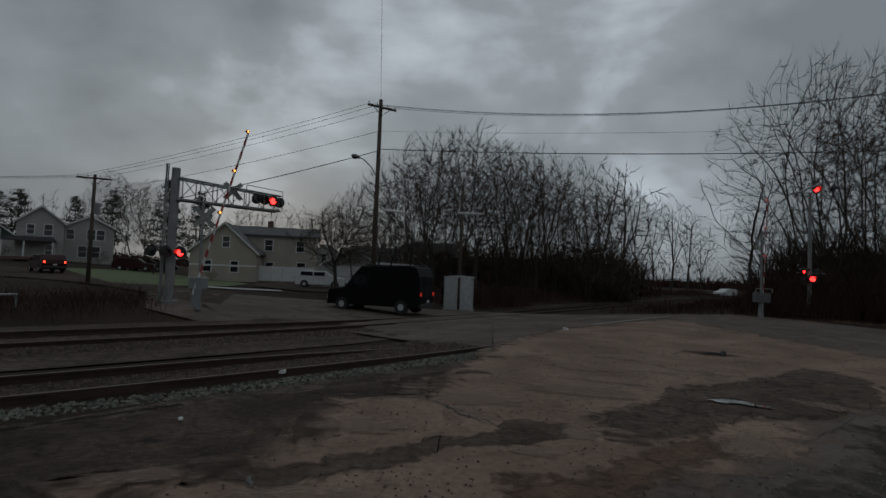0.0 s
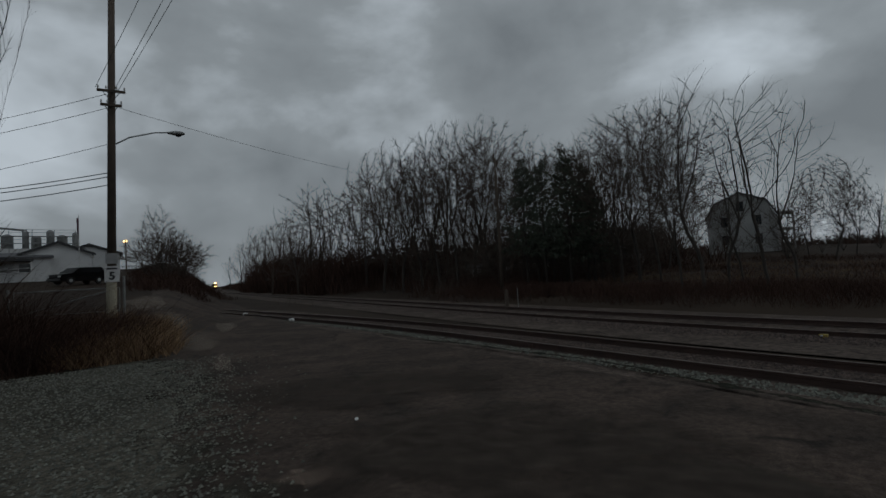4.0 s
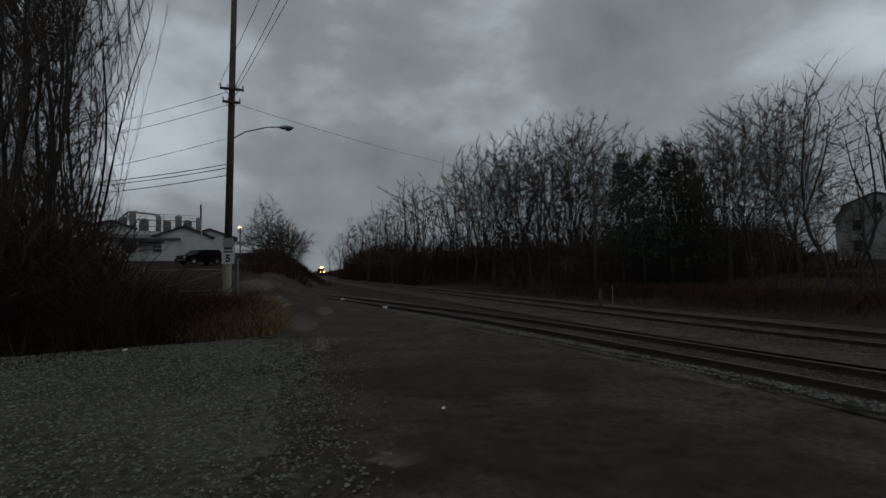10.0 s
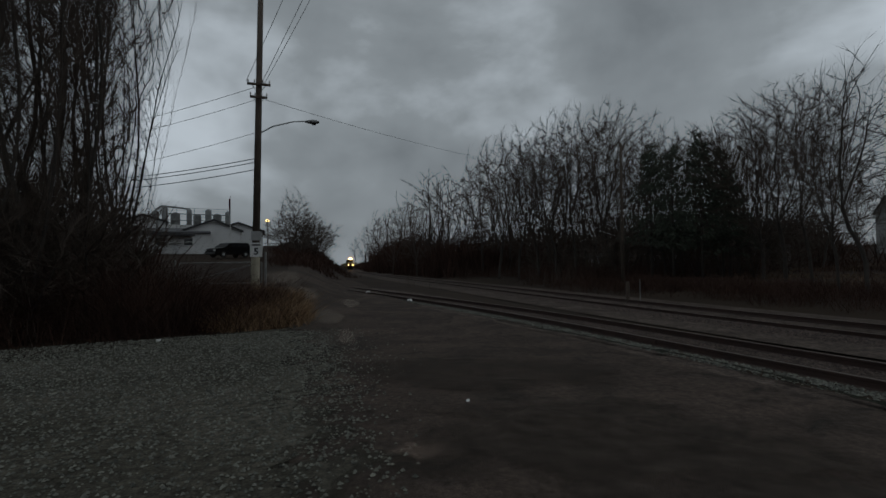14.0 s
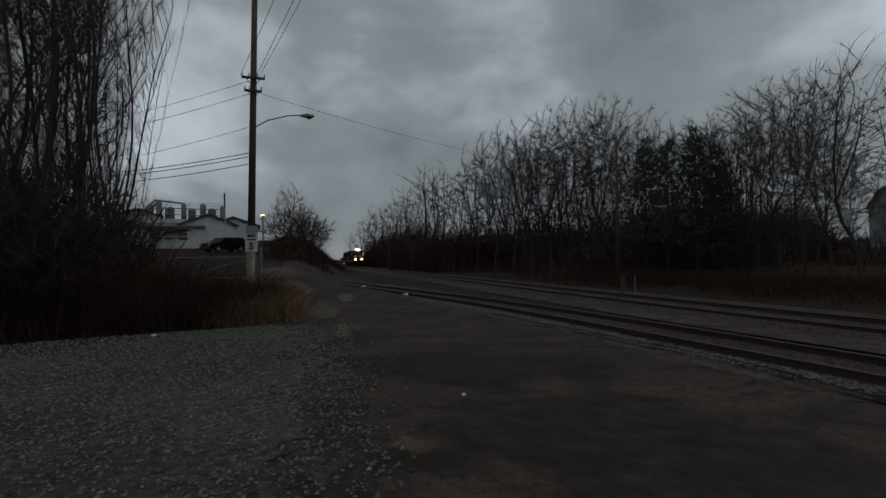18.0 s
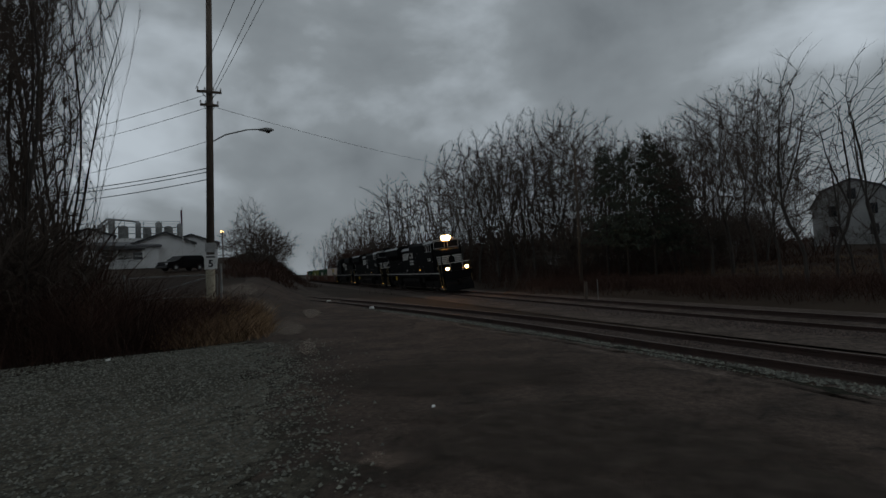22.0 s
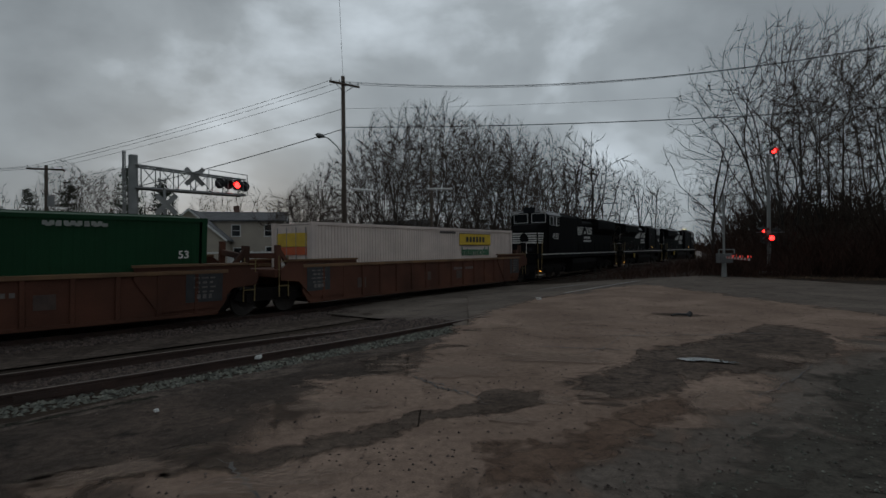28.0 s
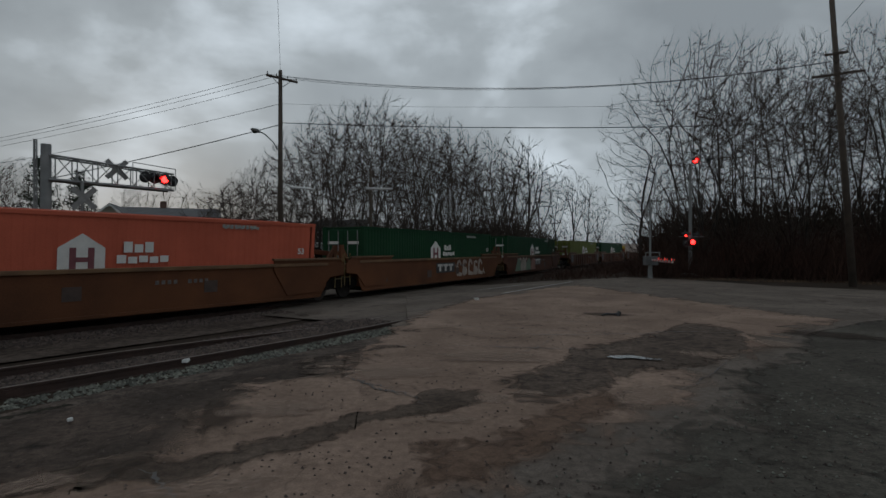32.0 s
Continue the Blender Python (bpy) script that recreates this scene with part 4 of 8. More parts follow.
def container(paint, label, back, kind, tone):
    """A 16 m box: posts, rails, corrugated sides, doors, markings."""
    t = thing("container", label, "container", group="containers")
    L, W, z0, H = 16.15, 2.58, 0.52, 2.9
    part("floor_frame", Shape().box((0, 0, z0 + .08), (L - .3, W - .1, .16)), under_m, t)
    part("roof", Shape().box((0, 0, z0 + H - .05), (L - .2, W - .12, .06)), paint, t)
    for y in (-1, 1):
        v, f = [], []
        n = 92 if kind == "ribbed" else 60
        dep = .035 if kind == "ribbed" else .012
        xs = []
        for i in range(n):
            x = -L / 2 + .2 + (L - .4) * i / n
            w = (L - .4) / n
            xs += [(x, 0), (x + w * .38, 0), (x + w * .5, 1), (x + w * .88, 1)]
        for x, k in xs:
            yy = y * (W / 2 - .02 - dep * k)
            v += [(x, yy, z0 + .15), (x, yy, z0 + H - .1)]
        f = [(2 * i, 2 * i + 2, 2 * i + 3, 2 * i + 1) for i in range(len(xs) - 1)]
        part("side_panel", raw_mesh("side_panel", v, f, paint), paint, t, "ribbed steel side")
        part("top_rail", Shape().box((0, y * (W / 2 - .03), z0 + H - .06), (L, .09, .12)), paint, t)
        part("bottom_rail", Shape().box((0, y * (W / 2 - .03), z0 + .09), (L, .09, .18)), paint, t)
    for x in (-1, 1):
        for y in (-1, 1):
            part("corner_post", Shape().box((x * (L / 2 - .08), y * (W / 2 - .06), z0 + H / 2), (.16, .14, H)), paint, t)
            for z in (z0 + .06, z0 + H - .06):
                part("corner_casting", Shape().box((x * (L / 2 - .09), y * (W / 2 - .08), z), (.2, .18, .13)), paint, t)
    part("front_wall", Shape().box((L / 2 - .06, 0, z0 + H / 2), (.08, W - .2, H - .1)), paint, t)
    for y in (-1, 1):
        d = part("door", Shape().box((-L / 2 + .07, y * .6, z0 + H / 2), (.07, 1.16, H - .24)), paint, t, "rear door leaf", bevel=.015)
        for k in (.3, .9):
            part("lock_rod", Shape().tube((-L / 2 + .01, y * k, z0 + .2), (-L / 2 + .01, y * k, z0 + H - .2), .022, n=6), galv, d)
        for k in (.7, 1.2, 2.1):
            part("door_mark", Shape().box((-L / 2 + .03, y * .62, z0 + k), (.012, .7, .14)), tone, d)
    s = -W / 2 - .024
    if kind == "ribbed":
        x0, x1 = L / 2 - 5.95, L / 2 - 2.7
        logo = part("logo_panel", Shape().box(((x0 + x1) / 2, s, z0 + 2.3), (x1 - x0, .016, .62)), yellow_m, t, "yellow company panel with dark edges")
        part("panel_edge", Shape().box(((x0 + x1) / 2, s - .004, z0 + 2.62), (x1 - x0, .016, .03)).box(((x0 + x1) / 2, s - .004, z0 + 1.98), (x1 - x0, .016, .03)), black_m, logo)
        for i in range(6):
            part("lettering_bar", Shape().box((x0 + .75 + i * .34, s - .012, z0 + 2.3), (.22, .01, .3)), black_m, logo)
        letters("lettering", "Intermodal", .66, mat("lettering_green", (.01, .12, .05)), t, Matrix.Translation(((x0 + x1) / 2, s - .004, z0 + 1.62)) @ Matrix.Rotation(radians(90), 4, "X"), "dark green lettering", bold=.016)
        part("door_panel", Shape().box((-L / 2 + .01, .0, z0 + 2.2), (.02, 1.9, .55)), yellow_m, t, "yellow panel on the doors")
        part("door_panel_lower", Shape().box((-L / 2 + .008, -.1, z0 + 1.75), (.02, 1.7, .32)), mat("door_orange", (.50, .10, .03), (.4, .08, .03), .6), t, "orange marking on the doors")
    else:
        ex = -.72
        part("emblem", Shape().prism([(ex - .62, z0 + .95), (ex - .62, z0 + 1.85), (ex, z0 + 2.28), (ex + .62, z0 + 1.85), (ex + .62, z0 + .95)], s, s + .012), tone, t, "pale house-shaped emblem")
        part("emblem_bar", Shape().box((ex - .24, s - .004, z0 + 1.5), (.17, .012, .72)).box((ex + .24, s - .004, z0 + 1.5), (.17, .012, .72)).box((ex, s - .004, z0 + 1.5), (.4, .012, .14)), rose_m, t, "dull red bars on the emblem")
        for i in range(3):
            part("lettering_bar", Shape().box((.55 + i * .32, s, z0 + 1.88 - .04 * (i == 1)), (.26, .012, .34 - .08 * (i == 1))), tone, t)
        for i in range(5):
            part("lettering_bar", Shape().box((.36 + i * .33, s, z0 + 1.5 - .03 * (i % 2)), (.27, .012, .26 - .05 * (i > 0))), tone, t)
        for i in range(7):
            part("code_bar", Shape().box((.2 - i * .22 + 5.0, s, z0 + 2.62), (.13, .012, .1)), dim_tone, t)
        letters("lettering", "53", .34, tone, t, Matrix.Translation((L / 2 - .72, s, z0 + 1.72)) @ Matrix.Rotation(radians(90), 4, "X"), "pale length marking", bold=.006)
    for i in range(9):
        part("code_bar", Shape().box((L / 2 - 3.0 - .16 * i - (kind == "ribbed") * 3.4, s, z0 + 2.66), (.11, .012, .12)), dim_tone if kind != "ribbed" else black_m, t)
    TRAIN.append((t, back, 9.6, False))


dim_mark = mat("stencil_grey", (.17, .15, .14), (.09, .08, .075), .8, scale=6)
placard_m = mat("placard_grey", (.085, .055, .045), (.05, .034, .028), .8, scale=4)
spray_pale = mat("spray_pale", (.40, .35, .30), (.24, .19, .16), .8, scale=2)
spray_green = mat("spray_green", (.16, .24, .17), (.10, .14, .10), .8, scale=2)
spray_rose = mat("spray_rose", (.30, .15, .12), (.18, .09, .07), .8, scale=2)


def well_car(back, seed):
    """One unit of an articulated well car, with the bogie under its front end."""
    r = random.Random(seed)
    wm = well_m if seed < 4 else well_o
    t = thing("well_car", "rust-brown articulated well car with ribbed sides", "rail car", group="well cars")
    smooth_side = seed >= 3
    for y in (-1, 1):
        part("side_sill", Shape().prism([(-8.4, .30), (8.4, .30), (8.7, .75), (8.7, 1.66), (-8.7, 1.66), (-8.7, .75)], y * 1.42, y * 1.47), wm, t, "brown side plate")
        part("top_chord", Shape().box((0, y * 1.47, 1.70), (17.4, .16, .12)), well_rim, t, "tan top edge", bevel=.015)
        part("bottom_chord", Shape().box((0, y * 1.46, .32), (16.8, .12, .1)), wm, t)
        for i in range(0 if smooth_side else 15):
            part("rib", Shape().prism([(-7.7 + 1.1 * i - .08, y * 1.47), (-7.7 + 1.1 * i - .05, y * 1.54), (-7.7 + 1.1 * i + .05, y * 1.54), (-7.7 + 1.1 * i + .08, y * 1.47)], .37, 1.64, "z"), wm, t)
        for e in (-1, 1):
            part("end_plate", Shape().prism([(e * 5.9, 1.5), (e * 5.9, 1.9), (e * 9.3, 1.9), (e * 9.7, 1.6), (e * 9.7, 1.2), (e * 8.9, 1.12), (e * 8.3, .52), (e * 6.6, .47)], y * 1.475, y * 1.52), wm, t, "raised side plate over the bogie")
            part("end_rim", Shape().box((e * 7.6, y * 1.5, 1.93), (3.5, .16, .07)), well_rim, t)
            if not smooth_side:
                part("dark_panel", Shape().box((e * 7.95, y * 1.527, 1.25), (1.15, .012, 1.05)), black_m, t, "black stencil panel")
                for k, (w, h) in enumerate(((.5, .05), (.75, .05), (.62, .07), (.8, .05), (.66, .05), (.55, .14))):
                    for q in range(3):
                        part("stencil", Shape().box((e * 7.95 + (q - 1) * w / 3, y * 1.536, 1.66 - .15 * k), (w / 3 * r.uniform(.5, .85), .008, h)), dim_mark, t)
        for k in range(3):
            part("placard", Shape().box((-6 + 4.4 * k + r.uniform(-1, 1), y * 1.48, r.uniform(.8, 1.05)), (.5, .012, .42)), placard_m, t, "faded grey placard")
        for k in range(8):
            part("number_bar", Shape().box((1.4 + k * .2 + (.3 if k > 3 else 0), y * 1.48, 1.25), (.12, .012, .13)), dim_mark, t)
    part("well_floor", Shape().box((0, 0, .34), (16.6, 2.7, .1)), under_m, t)
    for e in (-1, 1):
        part("end_deck", Shape().box((e * 9.0, 0, 1.45), (1.7, 2.7, .3)).box((e * 8.4, 0, 1.05), (.2, 2.7, 1.1)), wm, t, bevel=.03)
        part("end_stand", Shape().box((e * 9.5, -1.05, 1.95), (.2, .16, 1.1)).box((e * 9.5, 1.05, 1.95), (.2, .16, 1.1)).box((e * 9.5, 0, 2.1), (.14, 2.0, .2)).prism([(e * 9.5, 2.5), (e * 8.8, 1.6), (e * 9.0, 1.6), (e * 9.6, 2.4)], -1.1, -.98), wm, t)
        part("end_ladder", Shape().path([(e * 9.7, -1.4, .6), (e * 9.7, -1.4, 2.1)], .02).path([(e * 9.3, -1.4, .6), (e * 9.3, -1.4, 2.1)], .02).path([(e * 9.3, -1.4, 1.0), (e * 9.7, -1.4, 1.0)], .018).path([(e * 9.3, -1.4, 1.4), (e * 9.7, -1.4, 1.4)], .018).path([(e * 9.3, -1.4, 1.9), (e * 9.7, -1.4, 1.9)], .018), rail_yellow, t)
    bogie(t, -9.9 if seed % 3 < 2 else -9.2, 2, 1.78, 1.5)
    if seed % 3 == 0:
        bogie(t, 9.2, 2, 1.78, 1.5)
    part("brake_wheel", Shape().tube((9.75, .3, 2.0), (9.8, .3, 2.0), .28, n=16), under_m, t)
    if seed in (3, 4):      # sprayed shapes and bars, unreadable
        x0 = 1.85 if seed == 4 else -8.0
        for k in range(6):
            x, h = x0 + k * .86 + r.uniform(-.05, .05), r.uniform(-.06, .06)
            ring = [(.0, .62 + h), (.12, 1.5 + h), (.42, 1.58 + h), (.74, 1.46), (.70, 1.30), (.36, 1.38), (.30, 1.16), (.66, 1.08), (.80, .86), (.70, .58 + h), (.3, .5)] if k % 2 else [(.05, .55), (.0, 1.2), (.2, 1.62 + h), (.55, 1.6), (.78, 1.3), (.62, 1.2), (.48, 1.42), (.3, 1.4), (.22, .9), (.42, .78), (.86, .72), (.8, .5)]
            part("spray_shape", Shape().prism([(x + a, c) for a, c in ring], -1.475, -1.483), spray_pale, t, "pale sprayed shape")
        part("name_board", Shape().box((.3, -1.475, 1.14), (2.5, .01, .62)), black_m, t, "dark board with pale block marks")
        for k in range(3):
            part("board_mark", Shape().box((-.45 + .72 * k, -1.484, 1.3), (.62, .01, .14)).box((-.45 + .72 * k, -1.484, 1.1), (.24, .01, .34)), mark_m, t)
        if seed == 3:
            for k, c in enumerate((spray_green, spray_pale, spray_green, spray_rose)):
                x = -6.5 + 1.55 * k
                part("spray_shape", Shape().prism([(x, .42), (x + .2, 1.2 + .1 * (k % 2)), (x + .9, 1.55), (x + 1.5, 1.3), (x + 1.42, .8), (x + 1.6, .45)], -1.486, -1.494), c, t, "sprayed colour field")
    TRAIN.append((t, back, 9.6, False))


locomotive("1168", "black diesel locomotive with white stripes, headlights lit", False, 11.3, True)
locomotive("9875", "black diesel locomotive with white stripes, coupled second", False, 34.9, False)
locomotive("4593", "black diesel locomotive with white stripes, running backwards", True, 58.9, False)
cream = plain("container_white", (.66, .56, .51))
dgreen = plain("container_green", (.008, .050, .019))
lime = plain("container_lime", (.145, .165, .034))
orange = plain("container_orange", (.58, .13, .075))
pale = mat("marking_pale", (.72, .70, .66), (.6, .58, .55), .6)
for j, (pm, lab, kd) in enumerate([(cream, "white ribbed container with a yellow panel in a well car", "ribbed"), (dgreen, "dark green container with a pale emblem in a well car", "emblem"), (lime, "olive-green container with a pale emblem in a well car", "emblem"),
                                   (dgreen, "dark green container with a pale emblem in a well car", "emblem"), (dgreen, "dark green container with a pale emblem in a well car", "emblem"), (orange, "orange-red container with a pale emblem in a well car", "orange"), (dgreen, "dark green container with a pale emblem in a well car", "emblem")]):
    mid = (81.1, 101.3, 121.1, 144.9, 164.7, 184.2, 207.8)[j]
    well_car(mid, j)
    container(pm, lab, mid, kd, pale)


# ---- trees ----
def grow(seed, h, wide, low, stems=1, count=950, step_=.38, reach=2.2, clear=.44, rise=.03, lean=0.0, twigs=6, tip=.0075, flat=.62, hollow=.6, fan=.0, hair=.008, limbs=9, limb=.8):
    """A bare tree that grows towards points spread through its crown: stem and limbs in one mesh, the fine twigs in another."""
    rnd = np.random.default_rng(seed)
    z0 = h * low
    att = []
    while len(att) < count:      # crown: widest at flat of its height, rounded above, thinner towards the core
        k, a, q = rnd.uniform(0, 1), rnd.uniform(0, 6.283), rnd.uniform(0, 1) ** hollow
        prof = math.sin(math.pi * (.12 + .38 * k / flat if k < flat else .5 + .5 * (k - flat) / (1 - flat))) ** .7
        if rnd.uniform() > prof ** 2:
            continue
        r = wide * prof * q * (1 + .22 * math.sin(2 * a + seed) + .18 * math.sin(5 * a + 7 * k + seed))
        att.append((r * math.cos(a) + lean * k * h, r * math.sin(a), z0 + (h - z0) * k))
    att = np.array(att)
    pos, par, way = [], [], []

    def run(p, d, last, n, bend):
        """Lays n steps of wood from p along d; bend pulls it upwards."""
        for _ in range(n):
            pos.append(np.array(p))
            par.append(last)
            d = d / np.linalg.norm(d)
            way.append(d)
            last = len(pos) - 1
            d = d + rnd.normal(0, .07, 3) + (0, 0, bend)
            p = p + d / np.linalg.norm(d) * step_
        return p, d, last

    if stems == 1:      # one stem, then limbs that spread like a vase
        p, d, last = run(np.array([0, 0, -.2]), np.array([lean * .6, 0, 1.0]), -1, int((z0 + (h - z0) * .12) / step_) + 2, 0)
        for i in range(limbs):
            a, ang = 6.283 * .382 * i + rnd.uniform(-.3, .3), rnd.uniform(.05, .2) if i == 0 else rnd.uniform(.3, .95)
            j = last if i < 4 else max(2, last - rnd.integers(0, max(2, last // 2)))
            size = limb * min((h - pos[j][2]), wide * 1.05 / max(math.sin(ang), .2)) * rnd.uniform(.8, 1.1)
            run(pos[j] + np.array([math.cos(a) * math.sin(ang), math.sin(a) * math.sin(ang), math.cos(ang)]) * step_, np.array([math.cos(a) * math.sin(ang), math.sin(a) * math.sin(ang), math.cos(ang)]), j, int(size / step_), .014)
    else:
        for i in range(stems):
            a = 6.283 * i / stems + rnd.uniform(-.5, .5)
            out = rnd.uniform(.08, .3) + fan
            run(np.array([0, 0, -.2]), np.array([math.cos(a) * out + lean * .6, math.sin(a) * out, 1.0]), -1, int(limb * h * rnd.uniform(.7, 1.05) / step_), .02)
    near, who = np.full(len(att), 1e9), np.zeros(len(att), int)
    alive, done, grown = np.ones(len(att), bool), 0, [0] * len(pos)
    stem_of = set(par)
    for it in range(130):
        P = np.array(pos[done:])
        if not len(P):
            break
        dd = np.linalg.norm(att[:, None] - P[None], axis=2)
        j = dd.argmin(1)
        best = dd[np.arange(len(att)), j]
        who, near = np.where(best < near, j + done, who), np.minimum(best, near)
        done = len(pos)
        alive &= near > clear
        go = alive & (near < reach)
        if not go.any():
            break
        A, D, W = np.array(pos), np.array(way), who[go]
        v = att[go] - A[W]
        v /= np.linalg.norm(v, axis=1, keepdims=True)
        acc = np.zeros_like(A)
        np.add.at(acc, W, v)
        for q in np.unique(W):
            if grown[q] > 2:
                continue
            grown[q] += 1
            pull = acc[q] / (np.linalg.norm(acc[q]) + 1e-6)
            if q not in stem_of:      # a tip goes on outwards and never hooks back
                if pull @ D[q] < .5:
                    continue
                out = A[q] - (0, 0, z0 * .6)
                d = .55 * pull + D[q] + .22 * out / np.linalg.norm(out) + rnd.normal(0, .06, 3) + (0, 0, rise * .5)
            else:
                d = pull + .6 * D[q] + rnd.normal(0, .08, 3) + (0, 0, rise)
            stem_of.add(int(q))
            d /= np.linalg.norm(d)
            pos.append(A[q] + d * step_)
            par.append(int(q))
            way.append(d)
            grown.append(0)
    n = len(pos)
    kids = [[] for _ in range(n)]
    for i, q in enumerate(par):
        if q >= 0:
            kids[q].append(i)
    area = np.zeros(n)
    for i in range(n - 1, -1, -1):
        area[i] = sum(area[c] for c in kids[i]) or tip ** 2
    rad = area ** .5
    k = h / (max(p[2] for p in pos) + .35)
    wood, V, F = Shape(), [], []

    def blade(p, q, r0, r1, n):
        """A thin twig: n crossed blades, pointed where r1 is nought."""
        d = (q - p).normalized()
        w = d.orthogonal().normalized()
        w.rotate(Matrix.Rotation(rnd.uniform(0, 3.1), 3, d))
        for u in (w, d.cross(w))[:n]:
            o = len(V)
            V.extend((tuple(p + u * r0), tuple(p - u * r0), tuple(q - u * r1), tuple(q + u * r1)) if r1 else (tuple(p + u * r0), tuple(p - u * r0), tuple(q)))
            F.append((o, o + 1, o + 2, o + 3) if r1 else (o, o + 1, o + 2))

    for i in range(n):
        if par[i] < 0:
            continue
        p, q = Vector(pos[par[i]] * k), Vector(pos[i] * k)
        r0, r1 = min(rad[par[i]], rad[i] * 1.2) * k, rad[i] * k
        if r1 > .027:
            wood.tube(p, q, r0, r1, 8 if r1 > .12 else 5 if r1 > .05 else 3, caps=False)
        else:
            blade(p, q, r0, r1, 2)
        if r1 < .026:
            d = (q - p).normalized()
            for _ in range(twigs + 2 * (not kids[i])):
                e = (d * 1.1 + Vector(rnd.normal(0, .42, 3)) + Vector((0, 0, .25))).normalized()
                blade(p.lerp(q, rnd.uniform(0, 1)), q + e * rnd.uniform(.3, 1.25), hair, 0, 1)
    return wood.mesh("trunk", bark, True), raw_mesh("crown", V, F, twig_m)


ROUND, OVAL, SPARSE, BROAD, VASE, STEMS, BUSHY, FRUIT, SHRUB, FAR_A, FAR_B = range(11)
KINDS = [grow(21, 16, 4.7, .2), grow(22, 16, 3.8, .2, flat=.55, count=900), grow(23, 14, 2.9, .24, count=330, clear=.6, reach=2.8, twigs=1, tip=.012, rise=.1, limbs=7), grow(24, 15, 5.4, .16, lean=.03, limbs=12),
         grow(25, 18, 7.0, .06, stems=11, count=1900, rise=.0, flat=.66, fan=.16, limb=.85, tip=.0078, twigs=3), grow(26, 15, 2.5, .1, stems=6, count=760, rise=.3, flat=.7, limb=.95, tip=.0084, twigs=4, hair=.007), grow(27, 10, 3.0, .05, stems=8, count=800, rise=.1, flat=.42, fan=.05, tip=.009),
         grow(28, 7, 3.6, .26, count=560, lean=-.10, rise=.0, flat=.5, step_=.28, clear=.36, tip=.010), grow(29, 6, 2.9, .03, stems=9, count=360, rise=.1, flat=.5, fan=.15, tip=.010), grow(30, 15, 4.6, .16, count=330, step_=.6, clear=.75, reach=3.2, twigs=3, tip=.019, hair=.022), grow(31, 15, 4.0, .14, count=330, step_=.6, clear=.75, reach=3.2, flat=.55, twigs=3, tip=.019, hair=.022)]
BASE = [16, 16, 14, 15, 18, 15, 10, 7, 6, 15, 15]


def tree(kind, p, h, turn=0.0, group="bare trees", label="bare grey-brown deciduous tree in winter", fat=1.0):
    """A tree h metres high at p; fat: its breadth against that of its kind."""
    w, c = KINDS[kind]
    k = h / BASE[kind]
    kind_name = "bush" if kind == SHRUB else "tree"
    t = thing(kind_name, label, kind_name, Matrix.Translation(on_ground(p)) @ Matrix.Rotation(turn, 4, "Z") @ Matrix.Diagonal((k * fat, k * fat, k, 1)), group)
    part("trunk", w, bark, t)
    part("crown", c, twig_m, t, "fine bare twigs")
    return t


def tree_to(kind, az, d, up, turn, group, label="bare grey-brown deciduous tree in winter", fat=1.0):
    """A tree whose top stands up degrees above the eye's level, seen from the standpoint."""
    p = pt(az, d)
    return tree(kind, p, EYE_Z + d * math.tan(radians(up)) - hz(p.x, p.y), turn, group, label, fat)


rt = random.Random(3)
# wood behind the crossing
for az, d, up in [(-12.4, 54, 8.2), (-10.6, 52, 9.6), (-8.4, 50, 11), (-6.6, 50, 12.9), (-4.4, 52, 15.0), (-1.8, 50, 15.7), (.2, 55, 16.0), (3.0, 50, 16.6), (5.4, 56, 14.4), (7.6, 58, 14.4), (9.4, 56, 14.4), (11.4, 62, 12.8), (13.4, 62, 13.1), (16.2, 66, 13.0), (18.1, 76, 11.9), (19.4, 92, 9.6), (21, 112, 8.2), (22.8, 118, 8.9), (24.2, 135, 7.6), (25.4, 160, 5.6),
                  (-7, 88, 8), (-4.6, 84, 9.4), (-2.2, 90, 9), (.4, 86, 9.6), (2.6, 92, 9.2), (4.8, 88, 9), (7.6, 90, 8.8), (9, 84, 9.4), (12, 94, 8.6), (13.6, 90, 9), (15.8, 98, 8.4), (-3, 66, 13.5), (1.6, 68, 14.5), (6.2, 70, 13), (10.2, 72, 12.2), (14.8, 76, 11.6), (17.2, 88, 10.4)]:
    tree_to(rt.choice((ROUND, OVAL, BROAD, OVAL)) if d < 65 else rt.choice((FAR_A, FAR_B)), az, d, up, rt.uniform(0, 6), "trees behind the crossing", fat=rt.uniform(.72, .92))
tree(FRUIT, pt(-12.2, 44), 7.4, 2.2, label="small crooked bare fruit tree by the drive", fat=1.1)
# the large trees beside the signal
for az, d, up, k, fat in [(35.0, 47, 20.9, VASE, .84), (38.6, 49, 19.7, VASE, .8), (43.4, 48, 19.2, VASE, .8), (48.6, 50, 19, VASE, .8), (53.6, 48, 19, VASE, .85), (58.6, 46, 20, VASE, .8), (63.4, 46, 19, VASE, .85), (68.5, 46, 19, VASE, .85), (29.3, 52, 13.2, SPARSE, 1.25), (36, 62, 15, ROUND, .9), (41, 62, 16, BROAD, .9), (46.5, 64, 15, ROUND, .9), (51, 62, 15, BROAD, .9), (31.4, 66, 9.5, BUSHY, 1.0)]:
    tree_to(k, az, d, up, rt.uniform(0, 6), "trees by the signal", fat=fat)
